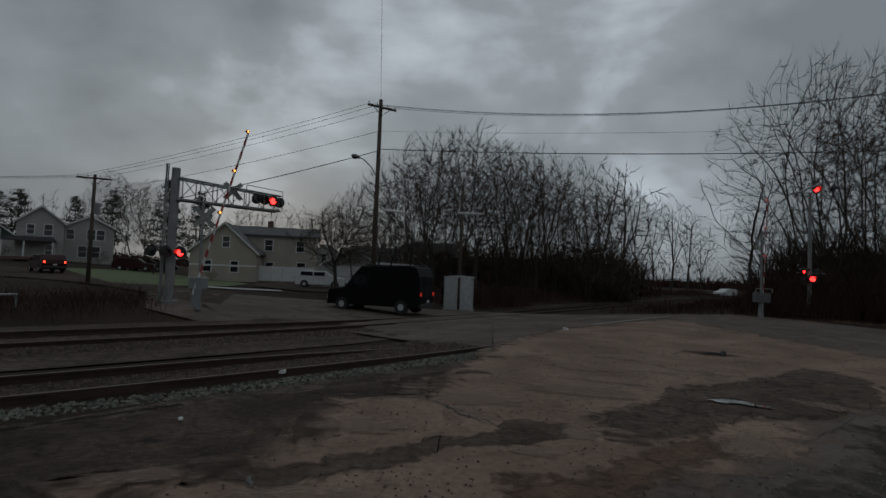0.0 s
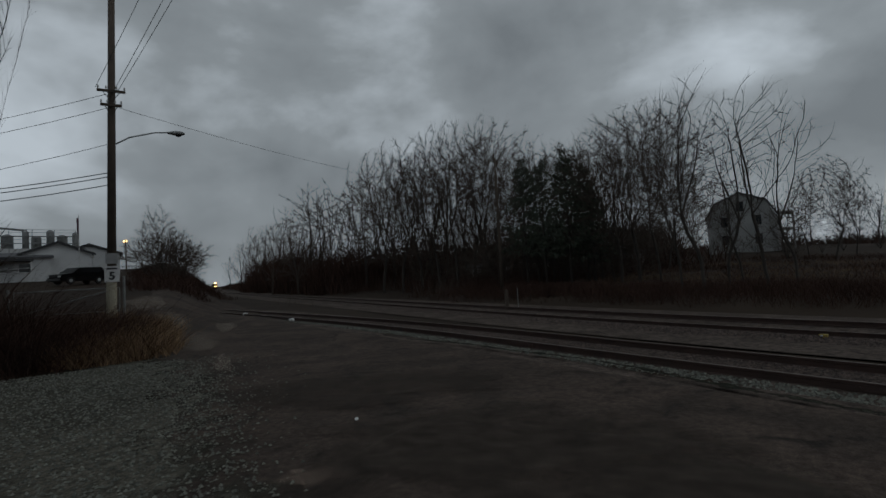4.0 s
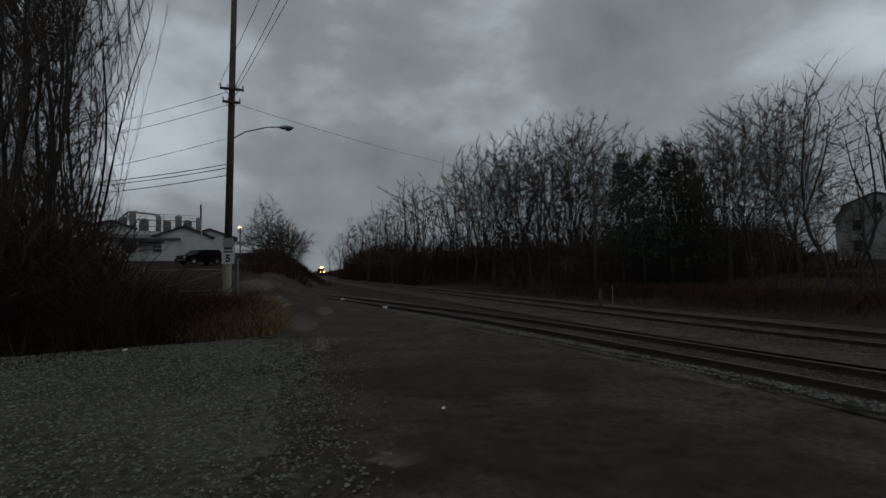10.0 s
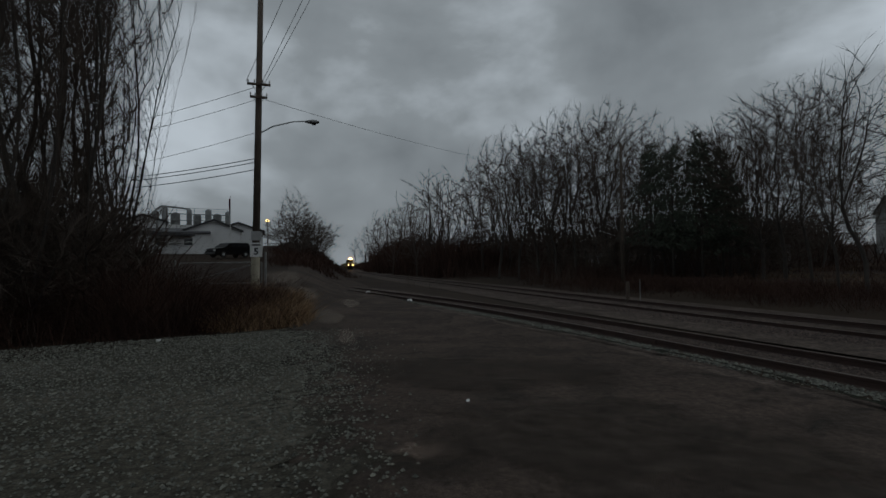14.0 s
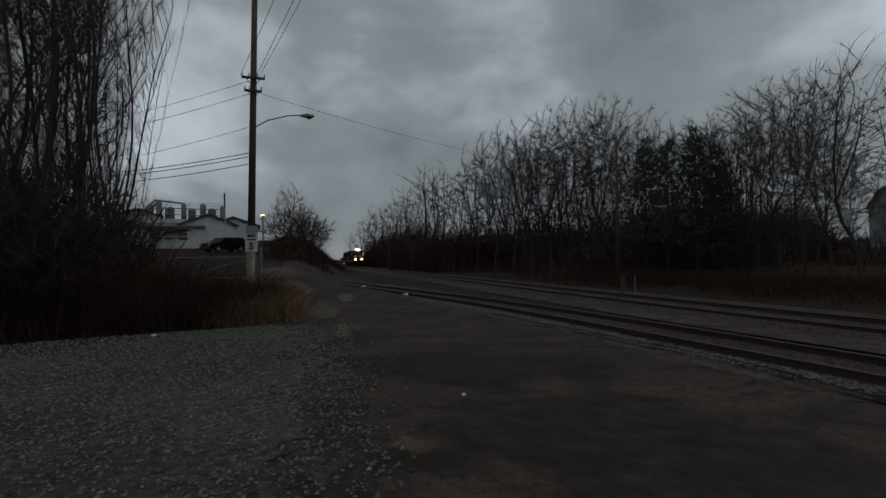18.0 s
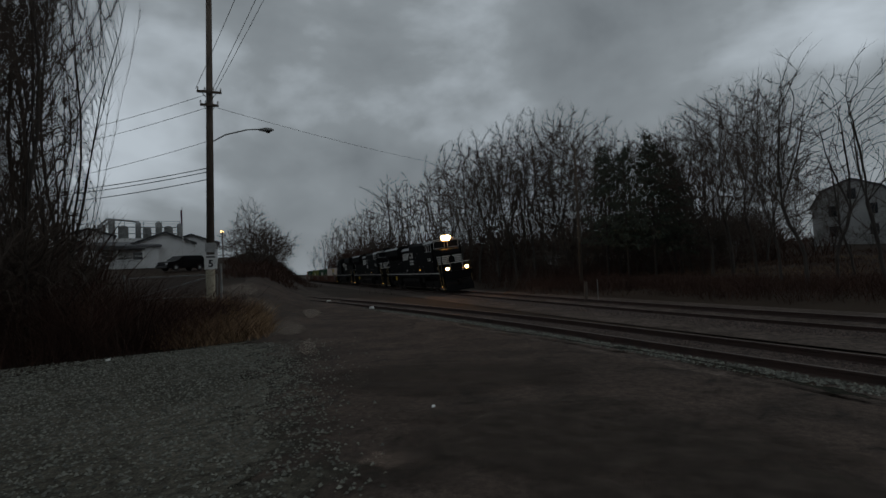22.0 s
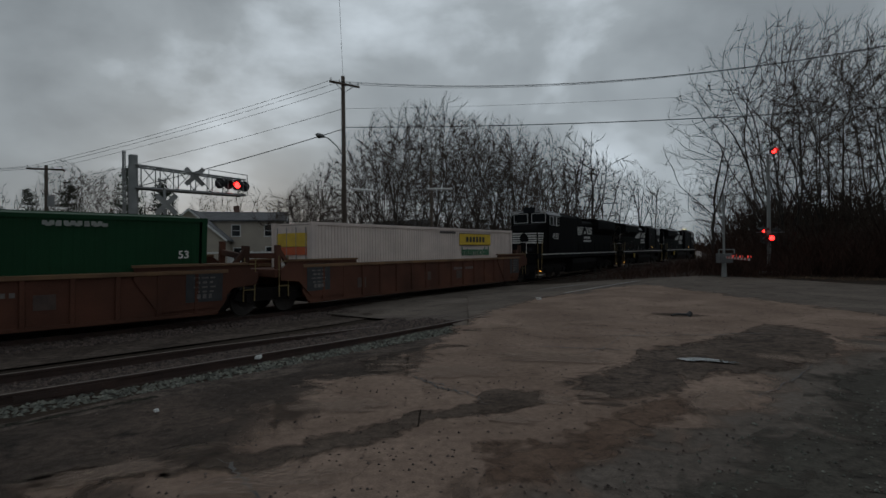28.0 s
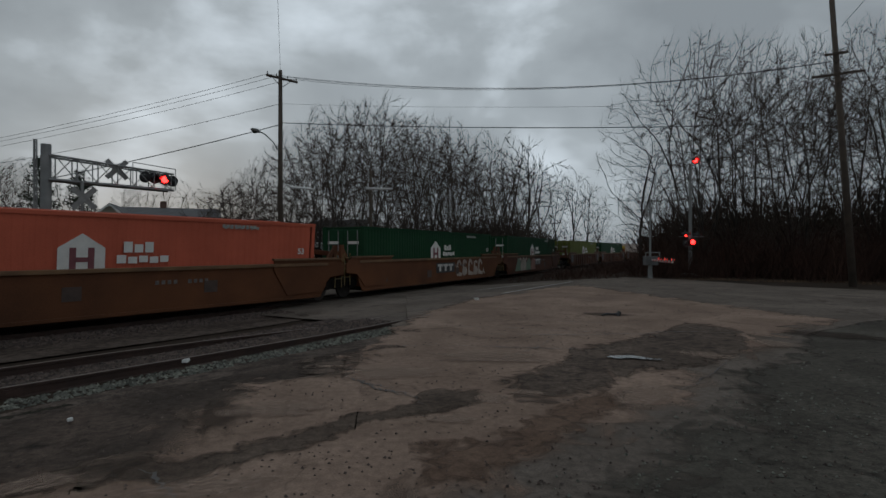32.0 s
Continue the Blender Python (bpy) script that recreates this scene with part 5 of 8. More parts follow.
# wood across the main line, from the distance to the field
for az, d, up in [(-119.0, 310, 3.0), (-118, 260, 4.2), (-117, 225, 5.4), (-115.8, 190, 6.1), (-114.4, 160, 6.7), (-112.8, 128, 8.0), (-111.1, 106, 10.2), (-109.2, 96, 10.7), (-107.2, 92, 9.7), (-105.2, 82, 10.9), (-103.4, 70, 13.8), (-101.3, 66, 14.9), (-99.2, 64, 15.1), (-97.4, 62, 16.1), (-95.4, 60, 16.6), (-93.4, 64, 15.8), (-91.9, 60, 16.8), (-90, 60, 16.2), (-88.2, 60, 13.9), (-86.6, 56, 12.6), (-85, 56, 13.8), (-83.6, 58, 13.4), (-81.6, 58, 12.2), (-80, 54, 13.8), (-78.2, 48, 15.2), (-76.4, 46, 16.5), (-74.4, 44, 16.9),
                  *[(-112.4 + 1.75 * i, 104 + 7 * (i % 3), 6.4 + 1.3 * (i % 2)) for i in range(21)], (-116.4, 240, 5.0), (-113.6, 150, 6.8), (-110, 112, 9.4), (-106, 96, 9.6), (-104.2, 88, 11.6), (-102.2, 84, 12.8), (-100.2, 84, 13.2), (-98.2, 82, 13.8), (-96.4, 84, 14.2), (-94.4, 84, 13.8), (-92.4, 80, 14), (-89.2, 82, 12.4), (-86, 80, 11.4), (-82.8, 78, 11), (-79.4, 74, 12), (-77.2, 70, 12.8)]:
    tree_to(rt.choice((ROUND, OVAL, BROAD, ROUND)) if d < 72 else rt.choice((FAR_A, FAR_B)), az, d, up, rt.uniform(0, 6), "trees across the line", fat=rt.uniform(.75, .95))
for az, d, up, k, fat in [(-70.6, 36, 18.6, SPARSE, .95), (-72.6, 37, 16.4, OVAL, .8), (-68.4, 38, 15.6, SPARSE, .9), (-65.2, 36, 17.2, SPARSE, .95), (-63.0, 38, 14.0, SPARSE, .9), (-67.2, 40, 11, SPARSE, 1.0), (-60.1, 66, 8.8, ROUND, .95), (-58.6, 74, 7.0, BROAD, .8), (-62, 80, 7.4, OVAL, .9), (-68.6, 76, 8, ROUND, .9), (-65.4, 118, 6.0, FAR_A, 1), (-63.6, 70, 5.6, BUSHY, 1.1), (-71, 70, 9.6, OVAL, .9), (-73.6, 62, 11, ROUND, .9), (-57, 110, 5.2, FAR_B, 1)]:
    tree_to(k, az, d, up, rt.uniform(0, 6), "trees in the field", fat=fat)
# trees over the houses and down the street
for az, d, up in [(-54.6, 150, 4.6), (-56, 190, 4.2), (-52.6, 170, 4.4), (-49.6, 150, 4.6), (-46, 130, 5.6), (-44.2, 132, 7.0), (-43.0, 128, 7.2), (-40.4, 130, 5.8), (-37.6, 125, 6), (-35.4, 122, 6), (-33.4, 112, 8.4), (-31.4, 118, 7.6), (-30, 96, 8.0), (-28.4, 100, 7.2), (-26, 105, 6.4), (-21.4, 100, 6.4), (-18.6, 105, 7.0), (-16, 100, 6.6), (-14, 98, 6.0)]:
    tree_to(rt.choice((FAR_A, FAR_B, ROUND)), az, d, up, rt.uniform(0, 6), "trees among the houses", fat=.9)
for i in range(26):
    tree_to(rt.choice((FAR_A, FAR_B)), -66 + 1.55 * i + rt.uniform(-.6, .6), rt.uniform(120, 180), rt.uniform(3.4, 5.4), rt.uniform(0, 6), "trees among the houses", "bare tree behind the houses", .9)
# clump beside the gravel
for i in range(26):
    az, d = -140.3 - 1.0 * i + rt.uniform(-.5, .5), rt.uniform(18.4, 26)
    tree(STEMS, pt(az, d), rt.uniform(13.5, 18), rt.uniform(0, 6), group="trees beside the gravel", fat=rt.uniform(.42, .6) if i < 4 else rt.uniform(.6, .95))
for az, d, h in [(x, rt.uniform(50, 76), rt.uniform(4, 7.5)) for x in np.linspace(-114, -74, 34)] + [(x, rt.uniform(56, 76), rt.uniform(4.5, 8)) for x in np.linspace(-6, 19, 30)] + [(x, rt.uniform(46, 58), rt.uniform(4, 7.5)) for x in np.linspace(34, 72, 30)] + [(x, rt.uniform(18.5, 23), rt.uniform(3.0, 6.0)) for x in np.linspace(-170, -143.5, 32)]:
    if not (-116 < az < -70 and side_of(MAIN, [pt(az, d).x], [pt(az, d).y])[0][0] < 9):      # none before the line
        tree(SHRUB, pt(az, d), h, rt.uniform(0, 6), group="bushes", label="bare tangled bush below the trees", fat=1.1)
for az, d, hh in ((-126.0, 66, 5), (-124.6, 60, 5.5), (-123.2, 74, 5.2), (-123.4, 92, 5.5), (-123.6, 84, 6), (-122.6, 120, 5)):
    tree(SHRUB, pt(az, d), hh, d, group="bushes", label="bare bush on the bank beside the road", fat=1.3)
tree_to(BUSHY, -125.3, 62, 8.4, 1.0, "trees by the road", "bushy bare tree beside the track", 1.0)
tree_to(BUSHY, -123.6, 80, 5.8, 2.0, "trees by the road", "bushy bare tree beside the track", .9)


def conifer(seed, h):
    rnd = random.Random(seed)
    stem, v, f = Shape().tube((0, 0, -.2), (0, 0, h), h * .014, .02, 8), [], []
    for i in range(int(h * 9)):
        z = h * (.22 + .77 * rnd.random())
        ln = (h - z) * .30 + .5
        a = rnd.uniform(0, 6.283)
        d = Vector((math.cos(a), math.sin(a), rnd.uniform(-.1, .3)))
        stem.tube((0, 0, z), Vector((0, 0, z)) + d * ln, .03, .008, 3, caps=False)
        for k in range(26):
            c = Vector((0, 0, z)) + d * ln * rnd.uniform(.25, 1.05) + Vector((rnd.gauss(0, .22), rnd.gauss(0, .22), rnd.gauss(0, .14)))
            n = Vector((rnd.gauss(0, 1), rnd.gauss(0, 1), rnd.gauss(.4, .6))).normalized()
            u = n.orthogonal().normalized() * rnd.uniform(.1, .26)
            w = n.cross(u).normalized() * .045
            o = len(v)
            v += [tuple(c - u - w), tuple(c + u - w * .3), tuple(c + u * .2 + w * 2)]
            f.append((o, o + 1, o + 2))
    return stem.mesh("trunk", bark, True), raw_mesh("crown", v, f, needles)


PINES = [conifer(1, 11), conifer(2, 12)]
for i, (az, d, h, fat) in enumerate([(-87.8, 52, 12.5, .8), (-85.8, 50, 12, .75), (-83.2, 49, 12.5, .8), (-81.4, 52, 11.5, .8), (-40, 120, 12, 1.2), (-28.6, 78, 12.5, 1.0), (-25.8, 84, 12, 1.0), (-41.5, 128, 12, 1.3), (-33.2, 112, 13, 1.0), (-36, 112, 11, 1), (-80.8, 50, 9, 1.1)]):
    w, c = PINES[i % 2]
    k = h / (11 + i % 2)
    t = thing("pine_tree", "dark green pine tree among bare trees", "pine tree", Matrix.Translation(on_ground(pt(az, d))) @ Matrix.Rotation(i * 1.7, 4, "Z") @ Matrix.Diagonal((k * fat, k * fat, k, 1)), "pine trees")
    part("trunk", w, bark, t)
    part("crown", c, needles, t, "dark green needles")


# ---- brush and grass: what nobody could count ----
def thicket(name, places, material, label, blades, hgt, wid, seed, category="brush", arch=0.5):
    """Dense upright stalks round each place (x, y, radius, height factor)."""
    rnd = np.random.default_rng(seed)
    V, F = [], []
    clear = side_of(MAIN, [q[0] for q in places], [q[1] for q in places])[0]
    for (x, y, rad, hf), u in zip(places, clear):
        if abs(u) < rad + 2.2:      # nothing grows on the track
            continue
        n = int(blades * rad * rad)
        a, r = rnd.uniform(0, 6.283, n), rad * np.sqrt(rnd.uniform(0, 1, n))
        px, py = x + r * np.cos(a), y + r * np.sin(a)
        z = height(px, py) - .05
        h = hgt * hf * rnd.uniform(.45, 1.1, n) * (1 - .35 * (r / rad) ** 2)
        dx, dy = rnd.normal(0, arch, n) * h, rnd.normal(0, arch, n) * h
        w = wid * rnd.uniform(.6, 1.5, n)
        t = rnd.uniform(0, 6.283, n)
        wx, wy = np.cos(t) * w, np.sin(t) * w
        o = len(V)
        P = np.stack([np.stack([px - wx, py - wy, z], 1), np.stack([px + wx, py + wy, z], 1), np.stack([px + dx * .4 + wx * .8, py + dy * .4 + wy * .8, z + h * .55], 1), np.stack([px + dx * .4 - wx * .8, py + dy * .4 - wy * .8, z + h * .55], 1), np.stack([px + dx, py + dy, z + h], 1)], 1).reshape(-1, 3)
        V += P.tolist()
        for i in range(n):
            k = o + 5 * i
            F += [(k, k + 1, k + 2, k + 3), (k + 3, k + 2, k + 4)]
    return tagged(new(name, raw_mesh(name, V, F, material)), label, category, kind="stuff")


def strip(track, s0, s1, step_, o0, o1, rad, seed, hf=(.7, 1.2)):
    rnd = random.Random(seed)
    out = []
    s = s0
    while s < s1:
        p, _ = on(track, s, rnd.uniform(o0, o1))
        out.append((p.x, p.y, rad * rnd.uniform(.7, 1.3), rnd.uniform(*hf)))
        s += step_
    return out


thicket("brush_far_side", strip(MAIN, -28, 22, .5, 6.2, 11.5, 1.6, 1) + strip(MAIN, -28, 6, .5, 10, 15, 1.7, 11, (.5, .9)), brush_m, "dense red-brown dead brush beside the main track", 62, 1.15, .007, 1, arch=.65)
thicket("brush_wood_edge", strip(MAIN, -150, -26, .8, 8, 22, 2.6, 2, (.8, 1.7)), brush_m, "dark dead undergrowth at the edge of the wood", 26, 1.5, .014, 2, arch=.6)
thicket("brush_wood_depth", strip(MAIN, -420, -60, 2.2, 7, 16, 4.0, 12, (1.2, 2.6)) + strip(MAIN, -110, -22, 1.3, 20, 40, 3.4, 13, (1.0, 2.2)), brush_m, "dark undergrowth inside the wood", 9, 1.9, .03, 3, arch=.6)
thicket("brush_near_side", strip(MAIN, -330, -62, 1.6, -18, -9, 2.6, 3, (.7, 1.4)), brush_m, "dead brush on the bank beside the road", 22, 1.6, .02, 4)
thicket("brush_crossing", strip(MAIN, 50, 130, .8, 4.5, 13, 2.0, 5, (.6, 1.3)) + strip(MAIN, 48, 200, 1.0, -12, -4, 2.4, 6, (.5, 1.3)), brush_m, "red-brown dead brush along the track past the crossing", 22, 1.2, .012, 5, arch=.65)
rb = random.Random(8)
thicket("brush_behind_cabinet", [(*pt(a, rb.uniform(36, 50)).xy, 2.2, rb.uniform(.6, 1.2)) for a in np.linspace(1, 17, 44)], brush_m, "dark dead brush behind the signal cabinet", 46, 1.9, .013, 6, arch=.5)
thicket("brush_signal_trees", [(*pt(a, rb.uniform(41, 56)).xy, 2.6, rb.uniform(.7, 1.9)) for a in np.linspace(31, 72, 90)], brush_m, "dark undergrowth below the large trees", 50, 2.7, .014, 7, arch=.55)
thicket("brush_gravel_edge", [(*pt(a, rb.uniform(17.5, 23)).xy, 1.6, rb.uniform(.8, 1.5) * (1.35 if a < -137 else .9)) for a in np.linspace(-166, -129, 95)], brush_m, "dark tangled dead brush beside the gravel", 120, 1.5, .006, 8, arch=.85)
thicket("grass_gravel_edge", [(*pt(a, rb.uniform(17.2, 20.5)).xy, 1.0, rb.uniform(.6, 1.1)) for a in np.linspace(-132.5, -126, 34)] + [(*pt(a, rb.uniform(19, 26)).xy, 1.1, rb.uniform(.7, 1.2)) for a in np.linspace(-131, -126.2, 26)], tawny_m, "tawny dry grass beside the gravel", 200, .95, .009, 9, "grass", arch=.75)
thicket("grass_field", [(*pt(a, d + rb.uniform(-3, 3)).xy, 3.0, rb.uniform(.5, 1)) for a in np.linspace(-84, -42, 46) for d in (42, 50, 60)], drygrass_m, "tawny dry grass of the field", 12, .45, .012, 10, "grass")
thicket("grass_road_edge", [(*pt(a, rb.uniform(37.5, 40)).xy, .8, rb.uniform(.2, .5)) for a in np.linspace(33, 60, 70)], drygrass_m, "dry grass along the road edge", 40, .45, .014, 11, "grass")


thicket("saplings_wood", [(*pt(a, rb.uniform(52, 80)).xy, 3.2, rb.uniform(.6, 1.3)) for a in np.linspace(-112, -77, 90)], twig_m, "thin grey saplings and undergrowth in the wood", 2, 3.2, .012, 21, arch=.45)
thicket("saplings_crossing", [(*pt(a, rb.uniform(50, 78)).xy, 3.0, rb.uniform(.6, 1.2)) for a in np.linspace(-4, 18, 70)], twig_m, "thin grey saplings behind the crossing", 2.5, 3.2, .012, 22, arch=.4)
thicket("saplings_signal", [(*pt(a, rb.uniform(48, 66)).xy, 3.0, rb.uniform(.6, 1.3)) for a in np.linspace(33, 72, 90)], twig_m, "thin grey saplings under the large trees", 5, 3.6, .012, 23, arch=.4)
thicket("saplings_gravel", [(*pt(a, rb.uniform(18, 25)).xy, 1.6, rb.uniform(.6, 1.3)) for a in np.linspace(-166, -138.5, 50)], twig_m, "thin dark saplings beside the gravel", 14, 3.0, .007, 24, arch=.2)
def far_wood(name, spots, label):
    """Trees on the horizon, joined: nobody could count them."""
    V, F, o = [], [], 0
    for p, hh, turn, k in spots:
        me = KINDS[k][1]
        w = KINDS[k][0]
        m = Matrix.Translation(on_ground(p)) @ Matrix.Rotation(turn, 4, "Z") @ Matrix.Diagonal((hh / 14 * 1.2, hh / 14 * 1.2, hh / 14, 1))
        mm = np.array(m)
        for q in (me, w):
            a = np.empty(len(q.vertices) * 3)
            q.vertices.foreach_get("co", a)
            a = a.reshape(-1, 3) @ mm[:3, :3].T + mm[:3, 3]
            V += a.tolist()
            F += [tuple(x + o for x in pl_.vertices) for pl_ in q.polygons]
            o += len(a)
    tagged(new(name, raw_mesh(name, V, F, twig_m)), label, "woods", kind="stuff")


KINDS += [grow(34, 14, 4.4, .12, count=130, step_=.9, clear=1.1, reach=4, twigs=3, tip=.02, hair=.04), grow(35, 14, 4.0, .12, count=130, step_=.9, clear=1.1, reach=4, twigs=3, flat=.5, tip=.02, hair=.04)]
far_wood("horizon_trees", [(pt(a + rt.uniform(-.8, .8), rt.uniform(175, 240)), rt.uniform(9, 14), rt.uniform(0, 6), rt.choice((11, 12))) for a in np.linspace(-73, 23, 44)]
         + [(pt(a, rt.uniform(lo, hi)), rt.uniform(.8, 1.2) * h0, rt.uniform(0, 6), rt.choice((11, 12))) for a, lo, hi, h0 in [(x, 95, 140, 12) for x in np.linspace(-115, -76, 16)] + [(x, 110, 160, 13) for x in np.linspace(35, 85, 20)] + [(x, 110, 190, 9) for x in np.linspace(-165, -137, 12)] + [(x, 150, 330, 12) for x in np.linspace(16, 34, 28)]], "far bare woods along the horizon")
thicket("far_woods", [(*pt(a, rb.uniform(180, 300)).xy, 8, rb.uniform(.6, 1.3)) for a in np.linspace(-75, 34, 130)] + [(*pt(a, rb.uniform(110, 170)).xy, 7, rb.uniform(.6, 1.2)) for a in np.linspace(34, 90, 50)] + [(*pt(a, rb.uniform(95, 150)).xy, 6, rb.uniform(.8, 1.3)) for a in np.linspace(-116, -74, 50)], brush_m, "far dark undergrowth along the horizon", 2.2, 4.6, .14, 25, "woods", arch=.5)
thicket("undergrowth_depth", [(*pt(a, rb.uniform(84, 112)).xy, 4.5, rb.uniform(.7, 1.2)) for a in np.linspace(-113, -75, 130)] + [(*pt(a, rb.uniform(120, 200)).xy, 7, rb.uniform(1.0, 1.7)) for a in np.linspace(-119.4, -111, 46)] + [(*pt(a, rb.uniform(66, 92)).xy, 3.6, rb.uniform(.6, 1.0)) for a in np.linspace(-3, 20, 60)] + [(*pt(a, rb.uniform(56, 76)).xy, 3.4, rb.uniform(.7, 1.2)) for a in np.linspace(32, 74, 100)] + [(*pt(a, rb.uniform(24, 32)).xy, 2.0, rb.uniform(.4, .8)) for a in np.linspace(-170, -140.5, 60)], brush_m, "dark tangled undergrowth deep in the woods", 8, 8.0, .065, 31, "woods", arch=.3)
thicket("brush_bank", [(*pt(a, rb.uniform(48, 100)).xy, 2.4, rb.uniform(.6, 1.3)) for a in np.linspace(-126.4, -123.2, 60)], brush_m, "dark brush on the bank beside the road", 22, 1.3, .02, 26, arch=.6)


# ---- stones ----
def pebbles(name, xy, size, lift, material, label, seed, category="stones"):
    rnd = np.random.default_rng(seed)
    xy = np.array(xy)
    z = height(xy[:, 0], xy[:, 1]) + lift if np.isscalar(lift) else np.array(lift)
    n = len(xy)
    base = np.array([(1, 0, 0), (-1, 0, 0), (0, 1, 0), (0, -1, 0), (0, 0, .8), (0, 0, -.6)], float)
    fc = np.array([(0, 2, 4), (2, 1, 4), (1, 3, 4), (3, 0, 4), (2, 0, 5, 1), (0, 3, 1, 5)][:4])
    s = size * rnd.uniform(.5, 1.4, (n, 1, 1)) * rnd.uniform(.6, 1.3, (n, 6, 1))
    a = rnd.uniform(0, 6.283, n)
    c, d = np.cos(a)[:, None], np.sin(a)[:, None]
    P = base[None] * s
    Q = np.stack([P[..., 0] * c - P[..., 1] * d, P[..., 0] * d + P[..., 1] * c, P[..., 2]], -1) + np.stack([xy[:, 0], xy[:, 1], z], -1)[:, None]
    F = (fc[None] + (np.arange(n) * 6)[:, None, None]).reshape(-1, 3)
    return tagged(new(name, raw_mesh(name, Q.reshape(-1, 3).tolist(), F.tolist(), material)), label, category, kind="stuff")


def along(track, s0, s1, n, o0, o1, seed):
    rnd = np.random.default_rng(seed)
    s, o = rnd.uniform(s0, s1, n), rnd.uniform(o0, o1, n)
    x, y, th = (np.interp(s, track[0], track[i]) for i in (1, 2, 3))
    return np.stack([x - o * np.sin(th), y + o * np.cos(th)], 1)


sd = along(SIDE, -30, 16, 20000, -2.45, -0.9, 1)
du, _ = side_of(SIDE, sd[:, 0], sd[:, 1])
pebbles("ballast_stones_shoulder", sd, .032, np.where(abs(du) < 1.35, SIDE_Z - .15, SIDE_Z - .15 - (abs(du) - 1.35) * .26), grey_stone_m, "loose grey ballast stones along the siding", 1)
sd = along(SIDE, -30, 16, 12000, -.66, .66, 2)
pebbles("ballast_stones_crib", sd, .03, np.full(len(sd), SIDE_Z - .145), stone_m, "brown ballast stones between the siding rails", 2)
sd = along(SIDE, -26, 15.5, 16000, .85, 2.5, 3)
du, _ = side_of(SIDE, sd[:, 0], sd[:, 1])
pebbles("ballast_stones_between", sd, .035, np.where(abs(du) < 1.35, SIDE_Z - .15, SIDE_Z - .15 - (abs(du) - 1.35) * .3), stone_m, "brown ballast stones between the tracks", 3)
sd = along(MAIN, -40, 30, 14000, -2.9, -.8, 4)
du, _ = side_of(MAIN, sd[:, 0], sd[:, 1])
pebbles("ballast_stones_main", sd, .045, np.where(abs(du) < 1.9, MAIN_Z - .15, MAIN_Z - .15 - (abs(du) - 1.9) * .1), stone_m, "brown ballast stones along the main track", 4)
rg = np.random.default_rng(6)
ta, tr = rg.uniform(-165, -112, 30000), 3 + 13 * np.sqrt(rg.uniform(0, 1, 30000))
keep = ta + rg.normal(0, 1, 30000) * np.where(rg.uniform(0, 1, 30000) < .6, 3.5, .5) < np.interp(tr, [3, 4.5, 6.6, 10.9, 15.3, 17], [-113, -114, -117.7, -120.3, -122.5, -126])
ta, tr = np.radians(ta[keep]), tr[keep]
pebbles("gravel_stones", np.stack([tr * np.sin(ta), tr * np.cos(ta)], 1), .022, .02, grey_stone_m, "loose grey gravel stones", 5)
ta, tr = np.radians(rg.uniform(-32, 66, 4200)), 3.2 + 22 * rg.uniform(0, 1, 4200) ** 1.4
uu, _ = side_of(SIDE, tr * np.sin(ta), tr * np.cos(ta))
ok = uu < -2.2
ga_, gr_ = np.radians(rg.uniform(20, 72, 3800)), 3 + 9 * rg.uniform(0, 1, 3800)
keep = (gr_ < np.interp(np.degrees(ga_), [12, 18, 24, 29, 34, 37, 42, 72], [3.6, 4.2, 4.9, 5.6, 6.9, 8, 12, 12])) & (rg.uniform(0, 1, 3800) < np.where(abs(gr_ - 7.4) < 1.1, 1, .35))
pebbles("yard_grit", np.stack([gr_ * np.sin(ga_), gr_ * np.cos(ga_)], 1)[keep], .017, .016, grey_stone_m, "pale grit strewn over the dark asphalt", 8)
pebbles("road_grit", np.stack([tr * np.sin(ta), tr * np.cos(ta)], 1)[ok], .016, .014, stone_m, "scattered grit on the asphalt", 7)


LAID = []


def stain(name, az, d, ra, rr, material, label, dz, category="stain", turn=0.0):
    """A soft-edged stain laid on the road."""
    c = pt(az, d)
    k = 12
    LAID.append(name)
    dz += .006 + .0006 * len(LAID)      # each one lies over the one before
    v = [((2 * i / k - 1) * 1.25, (2 * j / k - 1) * 1.25, 0) for i in range(k + 1) for j in range(k + 1)]
    f = [(i * (k + 1) + j, (i + 1) * (k + 1) + j, (i + 1) * (k + 1) + j + 1, i * (k + 1) + j + 1) for i in range(k) for j in range(k)]
    m = Matrix.Translation((c.x, c.y, 0)) @ Matrix.Rotation(radians(-az - turn), 4, "Z") @ Matrix.Diagonal((ra * 1.3, rr * 1.3, 1, 1))
    z0 = hz(c.x, c.y)
    w = [m @ Vector(q) for q in v]
    hh = height([q.x for q in w], [q.y for q in w]) + dz
    ob = new(name, raw_mesh(name, [(q[0], q[1], float(z - z0)) for q, z in zip(v, hh)], f, material))
    m.translation = (c.x, c.y, z0)
    ob.matrix_basis = m
    return tagged(ob, label, category, kind="structure")


